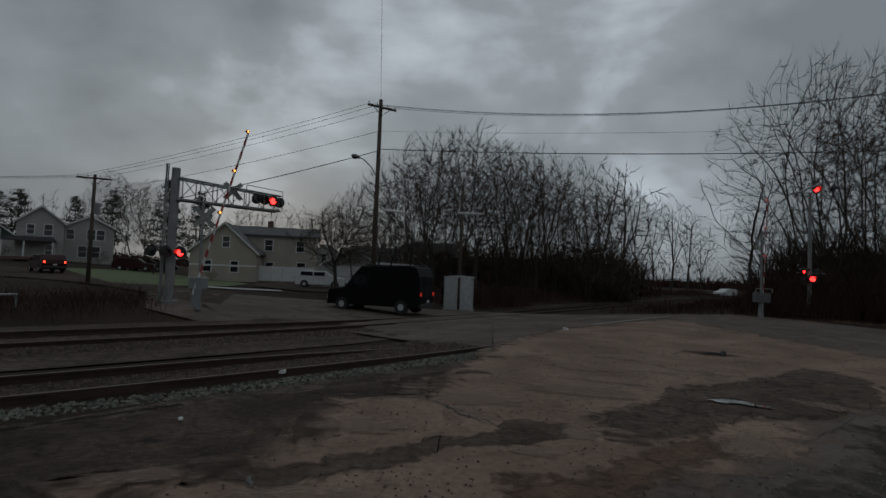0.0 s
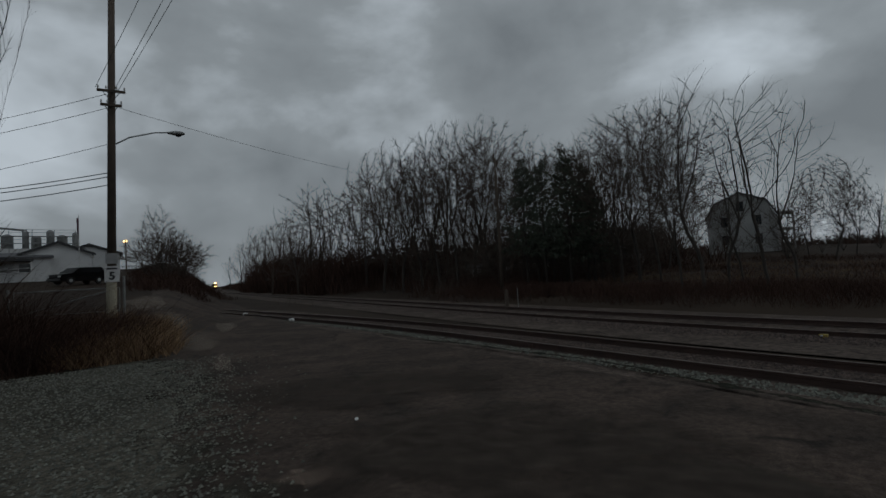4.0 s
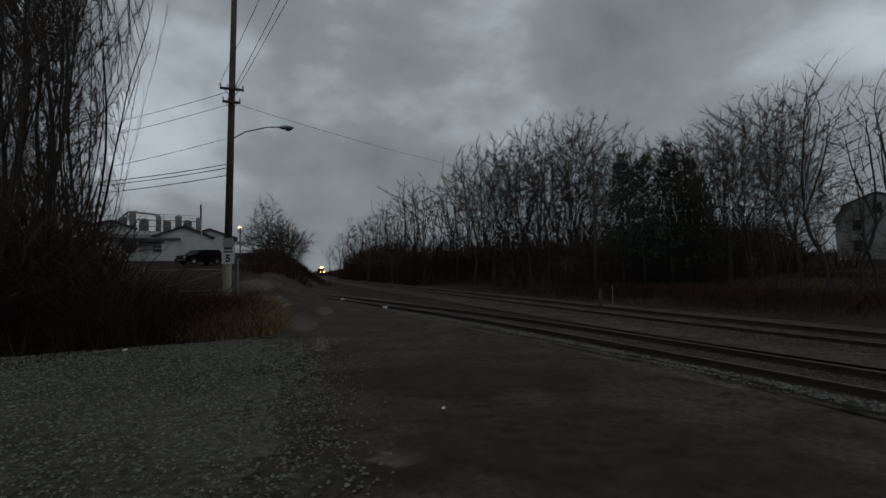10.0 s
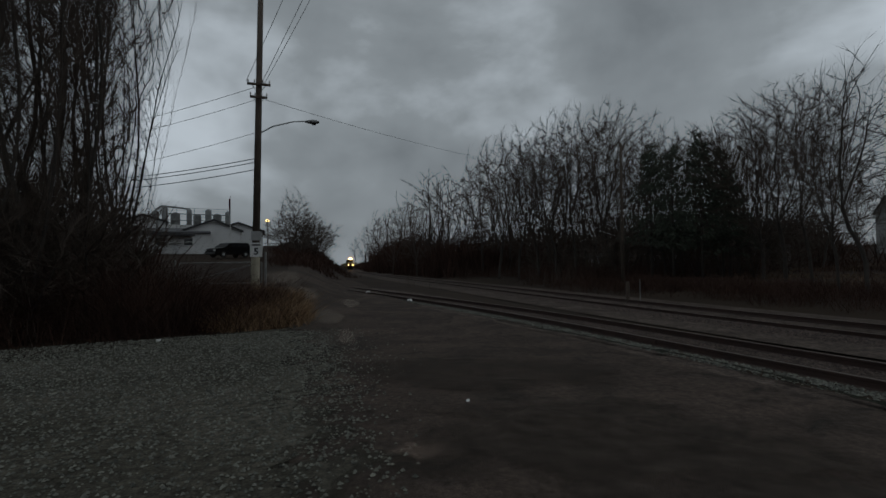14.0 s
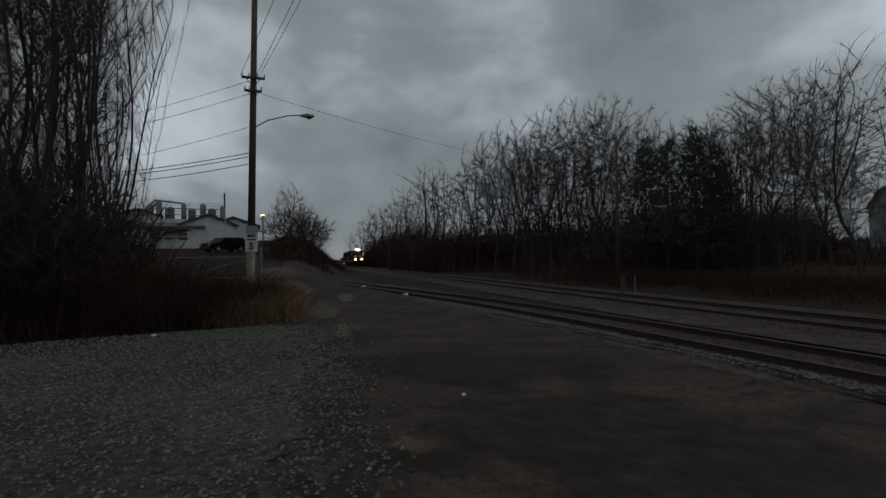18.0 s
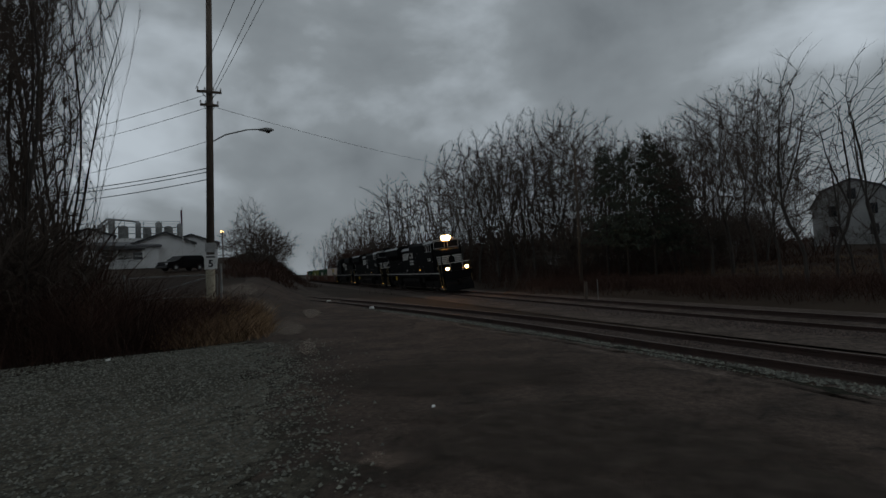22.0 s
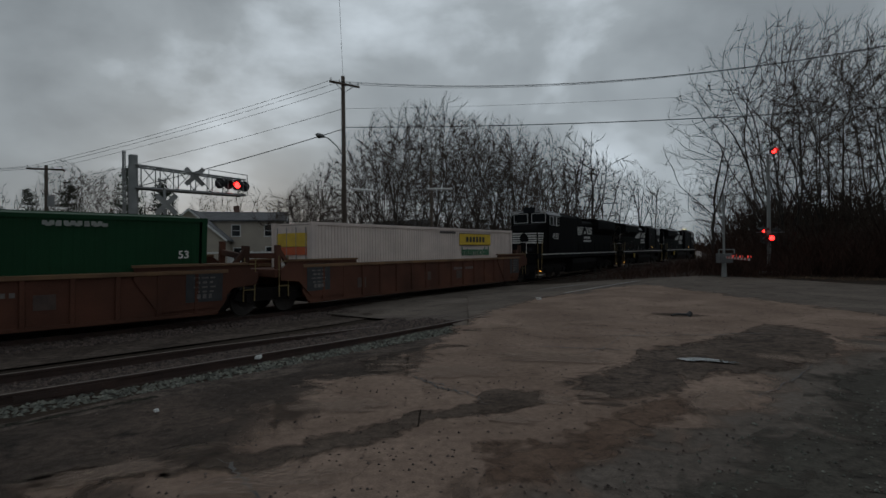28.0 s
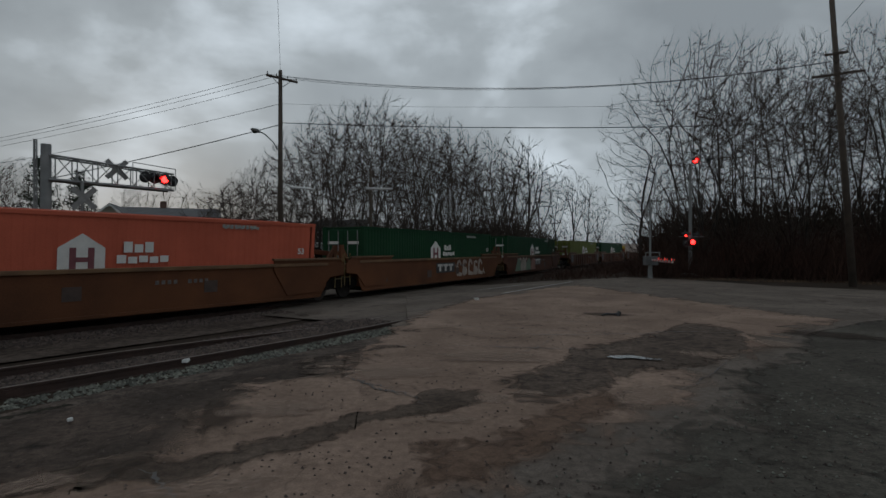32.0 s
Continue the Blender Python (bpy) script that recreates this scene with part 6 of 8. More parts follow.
damp = soft_stain("damp_stain", (.050, .038, .031), .92, .6)
bare = soft_stain("bare_stain", (.27, .20, .16), .92, .5)
dust = soft_stain("dust_stain", (.060, .048, .040), .95, .6)
for az, d, ra, rr in [(45.6, 14.6, 1.1, .5), (26.4, 16.2, .7, .35), (-14, 6.6, .3, .6), (-26.5, 5.4, .6, .2)]:
    stain("asphalt_stain", az, d, ra, rr, damp, "dark soft stain on the asphalt", .018)
for az, d, ra, rr in [(-112, 5.4, .3, .22), (-2.9, 8.8, .3, .07), (14.2, 6.75, .24, .22), (18.2, 7.1, .26, .12), (9.6, 5.9, .3, .14), (-16.2, 4.6, .6, .24), (41, 12.6, .5, .35), (35.4, 10.6, .5, .25), (30, 7.4, .3, .7), (-30, 5.4, .6, .2), (3, 8.2, .8, .4), (14, 9.4, 1.0, .5), (-9, 6.6, .6, .3)]:
    stain("asphalt_patch", az, d, ra, rr, bare, "pale worn spot on the asphalt", .016, "patch", turn=8)
for az, d, ra, rr in ((-92, 6, 2.2, 1.6), (-70, 4.2, 2.2, 1.2), (-105, 9.5, 2.4, 1.4), (-50, 4.4, 1.6, .8)):
    stain("asphalt_dust", az, d, ra, rr, dust, "brown dust on the asphalt", .010, "dust")
road_dust = soft_stain("road_dust", (.17, .14, .115), .95, .6)
for az, d, ra, rr in ((-121.9, 19.6, .55, 2.4), (-120.0, 14.2, .22, 1.6), (-124.6, 27, .9, 3.4), (-126.6, 36, 1.2, 5.0), (-119.6, 27, .5, 3.0)):
    stain("road_dust", az, d, ra, rr, road_dust, "pale dust on the old asphalt", .012, "dust")
edge = spline([pt(-104, 18), pt(-101.3, 16.3), pt(-95.3, 14.4), pt(-89.7, 12.7), pt(-86.4, 12.05), pt(-81.9, 11.2), pt(-77.2, 10.3), pt(-70.9, 9.2), pt(-62, 8.3), pt(-50, 7.6), pt(-38, 7.6), pt(-26, 8.0)], 90)
ew = [.10 + .26 * abs(noise.noise((i * .21, 4, 9))) * (1 if i < 60 else .5) for i in range(91)]
loft("broken_edge", [p * (1 + w / p.length) for p, w in zip(edge, ew)], [p * (1 - w / p.length) for p, w in zip(edge, ew)], layered("broken_edge_dark", (.014, .015, .010), (.024, .024, .017), (.008, .008, .007), 1.6, .5, .95, .8, 30, 0.0, fade=.16), 6, .02, "dark greenish broken edge of the asphalt", "road edge")
puddle_water = soft_stain("puddle_water", (.03, .03, .03), .04, 1.0)
for az, d, ra, rr in ((27.3, 9.7, .16, .12), (28.7, 9.8, .26, .12), (30.4, 9.72, .22, .08)):
    stain("puddle", az, d, ra, rr, puddle_water, "small shallow puddle reflecting the sky", .024, "puddle")


# ---- cracks in the asphalt ----
def crack(pts, w, seed):
    rnd = random.Random(seed)
    line = spline([pt(*p) for p in pts], 26)
    v, f = [], []
    for i, p in enumerate(line):
        q = line[min(i + 1, len(line) - 1)] - line[max(i - 1, 0)]
        nrm = Vector((-q.y, q.x)).normalized() * w * .45 * rnd.uniform(.2, 1.3) * math.sin(math.pi * (i + .3) / (len(line) - .4))
        p = p + Vector((rnd.gauss(0, .03), rnd.gauss(0, .03)))
        for s in (-1, 1):
            k = p + nrm * s
            v.append((k.x, k.y, hz(k.x, k.y) + .022))
    f = [(2 * i, 2 * i + 1, 2 * i + 3, 2 * i + 2) for i in range(len(line) - 1)]
    tagged(new("asphalt_crack", raw_mesh("asphalt_crack", v, f, patch_dark)), "dark crack in the worn asphalt", "crack", kind="structure")


for i, (p, w) in enumerate([([(-1.6, 8.1), (2.1, 7.2), (5.8, 6.9)], .03), ([(-21, 5.3), (-19.5, 4.9), (-18.3, 4.6), (-16.5, 4.2)], .06), ([(8.6, 10.5), (16.3, 10.4), (24.4, 10.4)], .04), ([(8.6, 12.0), (15.6, 12.05), (24.4, 12.2), (33.3, 13.4), (41.5, 13.9)], .04), ([(-1.8, 8.1), (.8, 7.6), (3.9, 7.25)], .04), ([(1.6, 10.6), (5.8, 10.5), (8.5, 10.7)], .03), ([(5, 13.2), (15, 13.0), (26, 12.6), (37, 12.6)], .03), ([(8, 14.4), (14, 14.3), (22, 14.4), (33, 14.2), (46, 13.9)], .025), ([(-2, 7.6), (4, 7.1), (7, 6.4)], .025), ([(15, 9.2), (19, 10.4), (21, 12.0)], .02), ([(32, 7.3), (36, 9), (38, 11)], .02)]):
    crack(p, w, i)


# ---- poles and wires ----
def pole(p, h, r, label, lean=(0, 0), arms=(), turn=0.0):
    t = thing("utility_pole", label, "utility pole", Matrix.Translation(on_ground(p)) @ Matrix.Rotation(radians(turn), 4, "Z"))
    part("shaft", Shape().tube((0, 0, -0.3), (lean[0], lean[1], h), r, r * .68, 14), wood_pole, t, smooth=True)
    for z, w in arms:
        k = z / h
        c = part("crossarm", Shape().box((lean[0] * k, lean[1] * k - r - .05, z), (w, .1, .12)).tube((lean[0] * k + w * .32, lean[1] * k - r - .04, z), (lean[0] * k, lean[1] * k - r * .9, z - .5), .02).tube((lean[0] * k - w * .32, lean[1] * k - r - .04, z), (lean[0] * k, lean[1] * k - r * .9, z - .5), .02), wood_pole, t, "wooden crossarm with braces")
        for i in (-.46, -.18, .18, .46):
            x, y = lean[0] * k + i * w, lean[1] * k - r - .05
            part("insulator", Shape().tube((x, y, z + .06), (x, y, z + .14), .02).tube((x, y, z + .12), (x, y, z + .24), .05, .03, 8), grimy_white, c, "porcelain insulator")
    return t


def lamp_arm(t, z, d, length, label, lit=False, r=.15):
    """A curved arm with a lamp head, in the direction d of the pole's space."""
    d = Vector(d).normalized()
    pts = [d * r + Vector((0, 0, z)), d * (length * .35) + Vector((0, 0, z + .45)), d * (length * .75) + Vector((0, 0, z + .75)), d * length + Vector((0, 0, z + .8))]
    a = part("lamp_arm", Shape().path(pts, .035, 8), galv, t, "curved metal lamp arm")
    m = Matrix.Translation(d * (length + .3) + Vector((0, 0, z + .78))) @ Matrix.Rotation(math.atan2(d.y, d.x), 4, "Z")
    sh = Shape()
    prof = [(-.38, .05), (-.3, .09), (0, .17), (.28, .14), (.42, .05)]
    for (x0, r0), (x1, r1) in zip(prof, prof[1:]):
        sh.tube((x0, 0, 0), (x1, 0, 0), r0, r1, 12, caps=True)
    part("lamp_head", sh, galv, a, label, m @ Matrix.Diagonal((1, 1, .75, 1)), smooth=True)
    part("lamp_glass", Shape().tube((.12, 0, -.16), (.12, 0, -.08), .1, .15, 12), street_glow if lit else glass_m, a, "lamp glass", m)


pole_a = pole(pt(-8.3, 33), 12.9, .17, "tall dark wooden utility pole with a crossarm", arms=((12.35, 2.0),), turn=35)
lamp_arm(pole_a, 8.0, (-1, -.55, 0), 2.0, "grey street lamp head")
part("lamp_panel", Shape().box((.35, -.4, 6.0), (1.5, .7, .06), Matrix.Rotation(.25, 4, "X")), alu, pole_a, "pale flat panel on a bracket")
pole_f = pole(pt(1.1, 33.2), 7.4, .12, "slim wooden pole beside the signal cabinet")
part("lamp_panel", Shape().box((.45, -.3, 6.2), (1.5, .7, .06), Matrix.Rotation(.2, 4, "X")), alu, pole_f, "pale flat panel on a bracket")
pole_b = pole(pt(-129.25, 30), 17.5, .21, "tall wooden utility pole with a street lamp arm", lean=(.35, 0), arms=((11.0, 1.2), (10.3, .9)), turn=128)
lamp_arm(pole_b, 8.35, (1, -.12, 0), 2.7, "grey cobra-head street lamp, unlit", r=.2)
part("pale_wrap", Shape().tube((.0, 0, -.1), (.03, 0, 1.75), .225, .222, 14), mat("pale_wrap", (.52, .47, .36), (.36, .33, .25), .8), pole_b, "pale painted base of the pole")
pole_d = pole(pt(-34.75, 46), 7.9, .15, "wooden utility pole with a crossarm", arms=((7.6, 2.2),), turn=20)
part("transformer", Shape().tube((.28, -.1, 5.0), (.28, -.1, 5.8), .2, n=14), galv, pole_d, "grey pole transformer")
pole_c = pole(pt(-50.5, 85), 9.6, .16, "wooden utility pole with a crossarm", arms=((9.3, 2.6),), turn=20)
lamp_arm(pole_c, 7.0, (1, .2, 0), 2.2, "lit street lamp", True)
pole(pt(-54, 130), 10, .16, "far wooden utility pole with a crossarm", arms=((9.7, 2.6),), turn=20)
pole(pt(47, 35), 16.0, .18, "tall dark wooden utility pole with crossarms", lean=(-.95, 0), arms=((11.2, 2.3), (12.3, 1.0)), turn=-40)
pole(pt(-90.6, 46), 11.9, .15, "bare wooden pole among the trees")


def wire(name, a, b, sag, r, label, n=18):
    a, b = Vector(a), Vector(b)
    pts = [a.lerp(b, i / n) - Vector((0, 0, sag * 4 * (i / n) * (1 - i / n))) for i in range(n + 1)]
    d = (b - a).normalized()
    e1 = d.orthogonal().normalized()
    e2 = d.cross(e1)
    v = [tuple(p + e1 * (r * math.cos(k * math.pi / 2)) + e2 * (r * math.sin(k * math.pi / 2))) for p in pts for k in range(4)]
    f = [(4 * i + k, 4 * i + (k + 1) % 4, 4 * i + 4 + (k + 1) % 4, 4 * i + 4 + k) for i in range(n) for k in range(4)]
    solid(name, raw_mesh(name, v, f, wire_m, True), wire_m, label, "wire", group="overhead wires")


def at_pole(az, d, z):
    p = pt(az, d)
    return Vector((p.x, p.y, hz(p.x, p.y) + z))


A, E_, Dp, Cp, B_ = (-8.3, 33), (46.2, 35), (-34.75, 46), (-50.5, 85), (-129.25, 30)
for k in (-.9, -.3, .6):
    wire("overhead_wire", at_pole(*A, 12.5) + Vector((k * .8, k * .5, 0)), at_pole(*E_, 12.0) + Vector((k * .7, -k * .5, 0)), 1.1, .012, "thin black overhead wire")
    wire("overhead_wire", at_pole(*A, 12.5) + Vector((k * .8, k * .5, 0)), at_pole(*Dp, 7.8) + Vector((k, k * .3, 0)), .25, .012, "thin black overhead wire")
    wire("overhead_wire", at_pole(*Dp, 7.8) + Vector((k, k * .3, 0)), at_pole(*Cp, 9.5) + Vector((k, k * .3, 0)), .6, .014, "thin black overhead wire")
    wire("overhead_wire", at_pole(*Cp, 9.5) + Vector((k, k * .3, 0)), at_pole(-54, 130, 9.9) + Vector((k, k * .3, 0)), .6, .016, "thin black overhead wire")
wire("telephone_cable", at_pole(*A, 9.75), at_pole(*E_, 8.7), .3, .028, "thick black overhead cable")
wire("telephone_cable", at_pole(*A, 9.65), at_pole(-27.5, 33, 5.6), .1, .028, "thick black overhead cable")
wire("telephone_cable", at_pole(*A, 10.9), at_pole(*Dp, 6.6), .25, .014, "thin black overhead cable")
wire("service_wire", at_pole(*A, 10.9), at_pole(*E_, 9.9), .3, .008, "thin black service wire")
wire("overhead_wire", at_pole(*A, 12.8), Vector((-1.0, 2.0, 24)), .4, .012, "thin black overhead wire")
wire("overhead_wire", at_pole(*E_, 13.8), Vector((8, -12, 19)), .4, .014, "thin black overhead wire")
wire("overhead_wire", at_pole(*E_, 11.2), Vector((14, -10, 15)), .4, .014, "thin black overhead wire")
wire("overhead_wire", at_pole(*E_, 11.0), at_pole(80, 50, 11), .5, .014, "thin black overhead wire")
for zz, x in ((11.1, -.5), (11.1, .5), (10.4, .0)):
    wire("overhead_wire", at_pole(*B_, zz) + Vector((x, -x * .3, 0)), Vector((-5 + x * 2, 6, 21)), .5, .012, "thin black overhead wire")
wire("overhead_wire", at_pole(*B_, 10.4), at_pole(-99.5, 64, 13.5), .5, .012, "thin black overhead wire across the tracks")
for zz, s in ((10.9, 4.5), (10.2, 3.8), (8.4, 4.6)):
    wire("overhead_wire", at_pole(*B_, zz), at_pole(-150, 44, zz - 2.8), .4, .013, "thin black overhead wire")
for zz in (7.0, 6.8, 6.4):
    wire("telephone_cable", at_pole(*B_, zz), at_pole(-150, 40, zz - 1.6), .35, .024, "thick black overhead cable")

sign = thing("speed_sign", "small white speed sign on the pole", "sign", Matrix.Translation(pt(-129.15, 29.7, hz(*pt(-129.25, 30).xy) + 2.05)) @ Matrix.Rotation(radians(128.4), 4, "Z") @ Matrix.Rotation(radians(90), 4, "X"))
part("panel", Shape().box((0, 0, 0), (.62, .76, .03)), white_paint, sign, bevel=.01)
letters("numeral", "5", .5, black_m, sign, Matrix.Translation((0, -.1, .02)), "black numeral", bold=.02)
part("caption_bar", Shape().box((0, .26, .018), (.44, .08, .01)), black_m, sign)
part("lower_panel", Shape().box((0, .75, 0), (.5, .5, .03)), mat("sign_grey", (.35, .35, .34), (.25, .25, .25), .6), sign, "weathered grey plate")


# ---- crossing signals ----
def flasher(parent, p, face, lit, name="flasher"):
    """A round black backboard, hood and lens, looking along face (degrees in the parent's plan)."""
    m = Matrix.Translation(p) @ Matrix.Rotation(radians(face), 4, "Z")
    f = part(name, Shape().tube((0, 0, 0), (.03, 0, 0), .3, n=24).tube((-.22, 0, 0), (0, 0, 0), .13, .17, 14), black_m, parent, "round black backboard", m)
    hood = Shape()
    for i in range(9):
        a0, a1 = radians(-10 + 200 * i / 9), radians(-10 + 200 * (i + 1) / 9)
        r = .17
        hood.add([(.03, r * math.cos(a0), r * math.sin(a0)), (.03, r * math.cos(a1), r * math.sin(a1)), (.34, r * math.cos(a1), r * math.sin(a1)), (.34, r * math.cos(a0), r * math.sin(a0)), (.03, .985 * r * math.cos(a0), .985 * r * math.sin(a0)), (.03, .985 * r * math.cos(a1), .985 * r * math.sin(a1)), (.34, .985 * r * math.cos(a1), .985 * r * math.sin(a1)), (.34, .985 * r * math.cos(a0), .985 * r * math.sin(a0))], [(0, 1, 2, 3), (7, 6, 5, 4), (2, 6, 7, 3)])
    part("hood", hood, black_m, f)
    part("lens", Shape().tube((.03, 0, 0), (.07, 0, 0), .165, .15, 20), red_lens if lit else dark_lens, f, "glowing red lens" if lit else "dark red lens")
    return f


buck_m = mat("crossbuck_grey", (.30, .30, .29), (.2, .2, .195), .7, scale=4)


def crossbuck(parent, m, size=1.22):
    c = part("crossbuck", Shape().box((0, 0, 0), (.02, size, .23), Matrix.Rotation(radians(45), 4, "X")).box((-.025, 0, 0), (.02, size, .23), Matrix.Rotation(radians(-45), 4, "X")), buck_m, parent, "weathered pale grey crossbuck", m)
    return c


# the cantilever: mast, truss arm, lamps over the road
cm = Matrix.Translation(on_ground(pt(-28.2, 29.5))) @ Matrix.Rotation(radians(0), 4, "Z")
cant = thing("crossing_cantilever", "grey steel cantilever signal with a truss arm over the road", "crossing signal", cm)
part("mast", Shape().tube((0, 0, -.1), (0, 0, 6.75), .23, .2, 18).tube((0, 0, -.1), (0, 0, .12), .42, n=18), galv, cant, smooth=False)
part("service_post", Shape().tube((-.42, -.1, 0), (-.42, -.1, 6.95), .05).tube((-.3, -.14, .2), (-.3, -.14, 6.95), .03), galv, cant, "slim grey service pipe")
a_dir = (pt(-18.5, 31.5) - pt(-28.2, 29.5)).normalized()
A_LEN = (pt(-18.5, 31.5) - pt(-28.2, 29.5)).length
mt = Matrix.Rotation(math.atan2(a_dir.y, a_dir.x), 4, "Z")
z0, z1, y2 = 5.15, 6.25, .32
for zb, yy in ((z0, -y2), (z0, y2), (z1, -y2), (z1, y2)):
    part("truss_chord", Shape().tube((0, yy, zb), (A_LEN, yy, zb + (-.25 if zb == z1 else -.02)), .05, n=8), galv, cant, "grey truss chord", mt)
for i in range(7):
    x = .25 + i * (A_LEN - .4) / 6
    zt = z1 - .25 * x / A_LEN
    part("truss_post", Shape().tube((x, -y2, z0), (x, -y2, zt), .028, n=6).tube((x, y2, z0), (x, y2, zt), .028, n=6).tube((x, -y2, z0), (x, y2, z0), .025, n=6).tube((x, -y2, zt), (x, y2, zt), .025, n=6), galv, cant, "", mt)
    if i < 6:
        x2 = x + (A_LEN - .4) / 6
        part("truss_brace", Shape().tube((x, -y2, zt), (x2, -y2, z0), .022, n=6).tube((x, y2, z0), (x2, y2, zt), .022, n=6), galv, cant, "", mt)
part("walkway_grate", Shape().box((A_LEN / 2, 0, z0 + .06), (A_LEN, .6, .03)), galv, cant, "", mt)
part("end_railing", Shape().path([(A_LEN * .62, -.5, z0 + .1), (A_LEN * .62, -.5, z1 + .1), (A_LEN, -.5, z1), (A_LEN, -.5, z0), (A_LEN, .5, z0), (A_LEN, .5, z1)], .02), galv, cant, "", mt)
vx = math.degrees(math.atan2(-pt(-18, 31).y, -pt(-18, 31).x))
base = cm.translation
for az, dd, z, lit, face in ((-20.7, 31.0, 5.75, False, vx + 150), (-19.9, 31.0, 5.72, False, vx + 25), (-19.0, 30.9, 5.66, True, vx - 14), (-18.4, 31.4, 5.66, False, vx + 160)):
    p = pt(az, dd) - base
    flasher(cant, (p.x, p.y, z), face, lit)
p = pt(-22.7, 30.6) - base
crossbuck(cant, Matrix.Translation((p.x, p.y - .35, 5.95)) @ Matrix.Rotation(radians(vx + 8), 4, "Z"))
for az, z, lit, face in ((-29.9, 2.55, False, vx + 150), (-28.7, 2.5, False, vx + 20), (-27.4, 2.5, True, vx - 15)):
    p = pt(az, 29.0) - base
    flasher(cant, (p.x, p.y, z), face, lit)
part("lamp_bracket", Shape().path([(pt(-29.9, 29.2) - base).to_3d() + Vector((0, 0, 2.5 - (pt(0, 1) - base).z * 0)), (pt(-27.4, 29.2) - base).to_3d() + Vector((0, 0, 2.5))], .03), galv, cant)

# gate with the falling arm
gp = on_ground(pt(-25.6, 27))
gate = thing("crossing_gate", "crossing gate with crossbuck and lowering striped arm", "crossing gate", Matrix.Translation(gp))
part("mast", Shape().tube((0, 0, 0), (0, 0, 5.1), .06, n=12).tube((0, 0, 0), (.0, 0, 1.0), .16, .12, 12), galv, gate)
crossbuck(gate, Matrix.Translation((.12, -.1, 4.35)) @ Matrix.Rotation(radians(vx - 10), 4, "Z"))
part("mechanism", Shape().box((.0, -.05, 1.25), (.75, .45, .55)), galv, gate, "grey gate mechanism box", bevel=.03)
part("counterweight", Shape().prism([(-.22, .2), (.18, .1), (.3, .95), (-.08, 1.05)], -.36, -.22), galv, gate, "grey counterweight")


gate_grey = mat("gate_box_grey", (.13, .13, .13), (.08, .08, .08), .8, scale=4)
arm_red = mat("arm_red_lens", (.3, .01, .01), emit=(1.0, .05, .03), estr=7)


def gate_arm(parent, length, labels=True):
    a = part("gate_arm", Shape().box((length / 2 - .3, 0, 0), (length + .6, .03, .13)), grimy_white, parent, "red and white striped gate arm")
    for i in range(int(length / .8)):
        part("red_band", Shape().prism([(.4 + i * .8, -.067), (.8 + i * .8, -.067), (.9 + i * .8, .067), (.5 + i * .8, .067)], -.018, .018), mat("gate_red", (.35, .03, .025), (.22, .02, .02), .6), a, "red stripe")
    for k in (.42, .7, .985):
        l = part("arm_lamp", Shape().tube((length * k, -.06, .12), (length * k, .06, .12), .075, n=12), black_m, a)
        part("arm_lens", Shape().tube((length * k, -.075, .12), (length * k, .075, .12), .06, n=12), amber_lens if labels else arm_red, l, "glowing arm light")
    return a


gate_arm_l = gate_arm(gate, 8.6)

# the signal past the crossing
sp = on_ground(pt(34.2, 43))
sig = thing("crossing_signal", "tall crossing signal mast with red flashing lamps", "crossing signal", Matrix.Translation(sp))
part("mast", Shape().tube((0, 0, 0), (0, 0, 8.3), .13, .1, 14).box((0, 0, .1), (.9, .9, .2)), galv, sig)
v2 = math.degrees(math.atan2(-sp.y, -sp.x))
part("upper_platform", Shape().box((.7, -.1, 7.35), (2.0, .8, .07), Matrix.Rotation(radians(-24), 4, "Y") @ Matrix.Translation((2.7, 0, .6))), galv, sig, "slanted grey walkway")
part("upper_cage", Shape().path([(.5, -.4, 7.9), (.5, -.4, 9.0), (1.6, -.4, 9.1), (1.6, -.4, 7.9), (.5, -.4, 7.9)], .03).path([(1.0, -.4, 7.9), (1.0, -.4, 9.0)], .03), galv, sig)
flasher(sig, (.15, -.35, 8.5), v2 + 30, True)
flasher(sig, (1.3, -.3, 8.6), v2 + 110, False)
flasher(sig, (-.62, -.3, 3.05), v2 + 74, True)
flasher(sig, (-.1, -.45, 2.5), v2, True)
flasher(sig, (-.5, -.3, 2.4), v2 + 20, False)
flasher(sig, (.7, .2, 3.0), v2 - 70, False)
part("lamp_bracket", Shape().path([(-.9, 0, 2.9), (1.1, 0, 2.9)], .03), galv, sig)
g2 = on_ground(pt(30.5, 38))
gate2 = thing("crossing_gate", "crossing gate past the tracks, its arm lowered later", "crossing gate", Matrix.Translation(g2))
part("mast", Shape().tube((0, 0, 0), (0, 0, 5.3), .07, n=12).tube((0, 0, 0), (0, 0, .9), .17, .13, 12), galv, gate2)
crossbuck(gate2, Matrix.Translation((-.3, -.1, 4.6)) @ Matrix.Rotation(radians(v2 + 75), 4, "Z"))
part("mechanism", Shape().box((0, -.05, 1.2), (.85, .5, .6)), gate_grey, gate2, "grey gate mechanism box", bevel=.03)
part("guard_rail", Shape().path([(-.5, -.3, 1.5), (-.5, -.3, 1.75), (.5, -.3, 1.75), (.5, -.3, 1.5)], .025), galv, gate2)
gate_arm_r = gate_arm(gate2, 6.0, False)

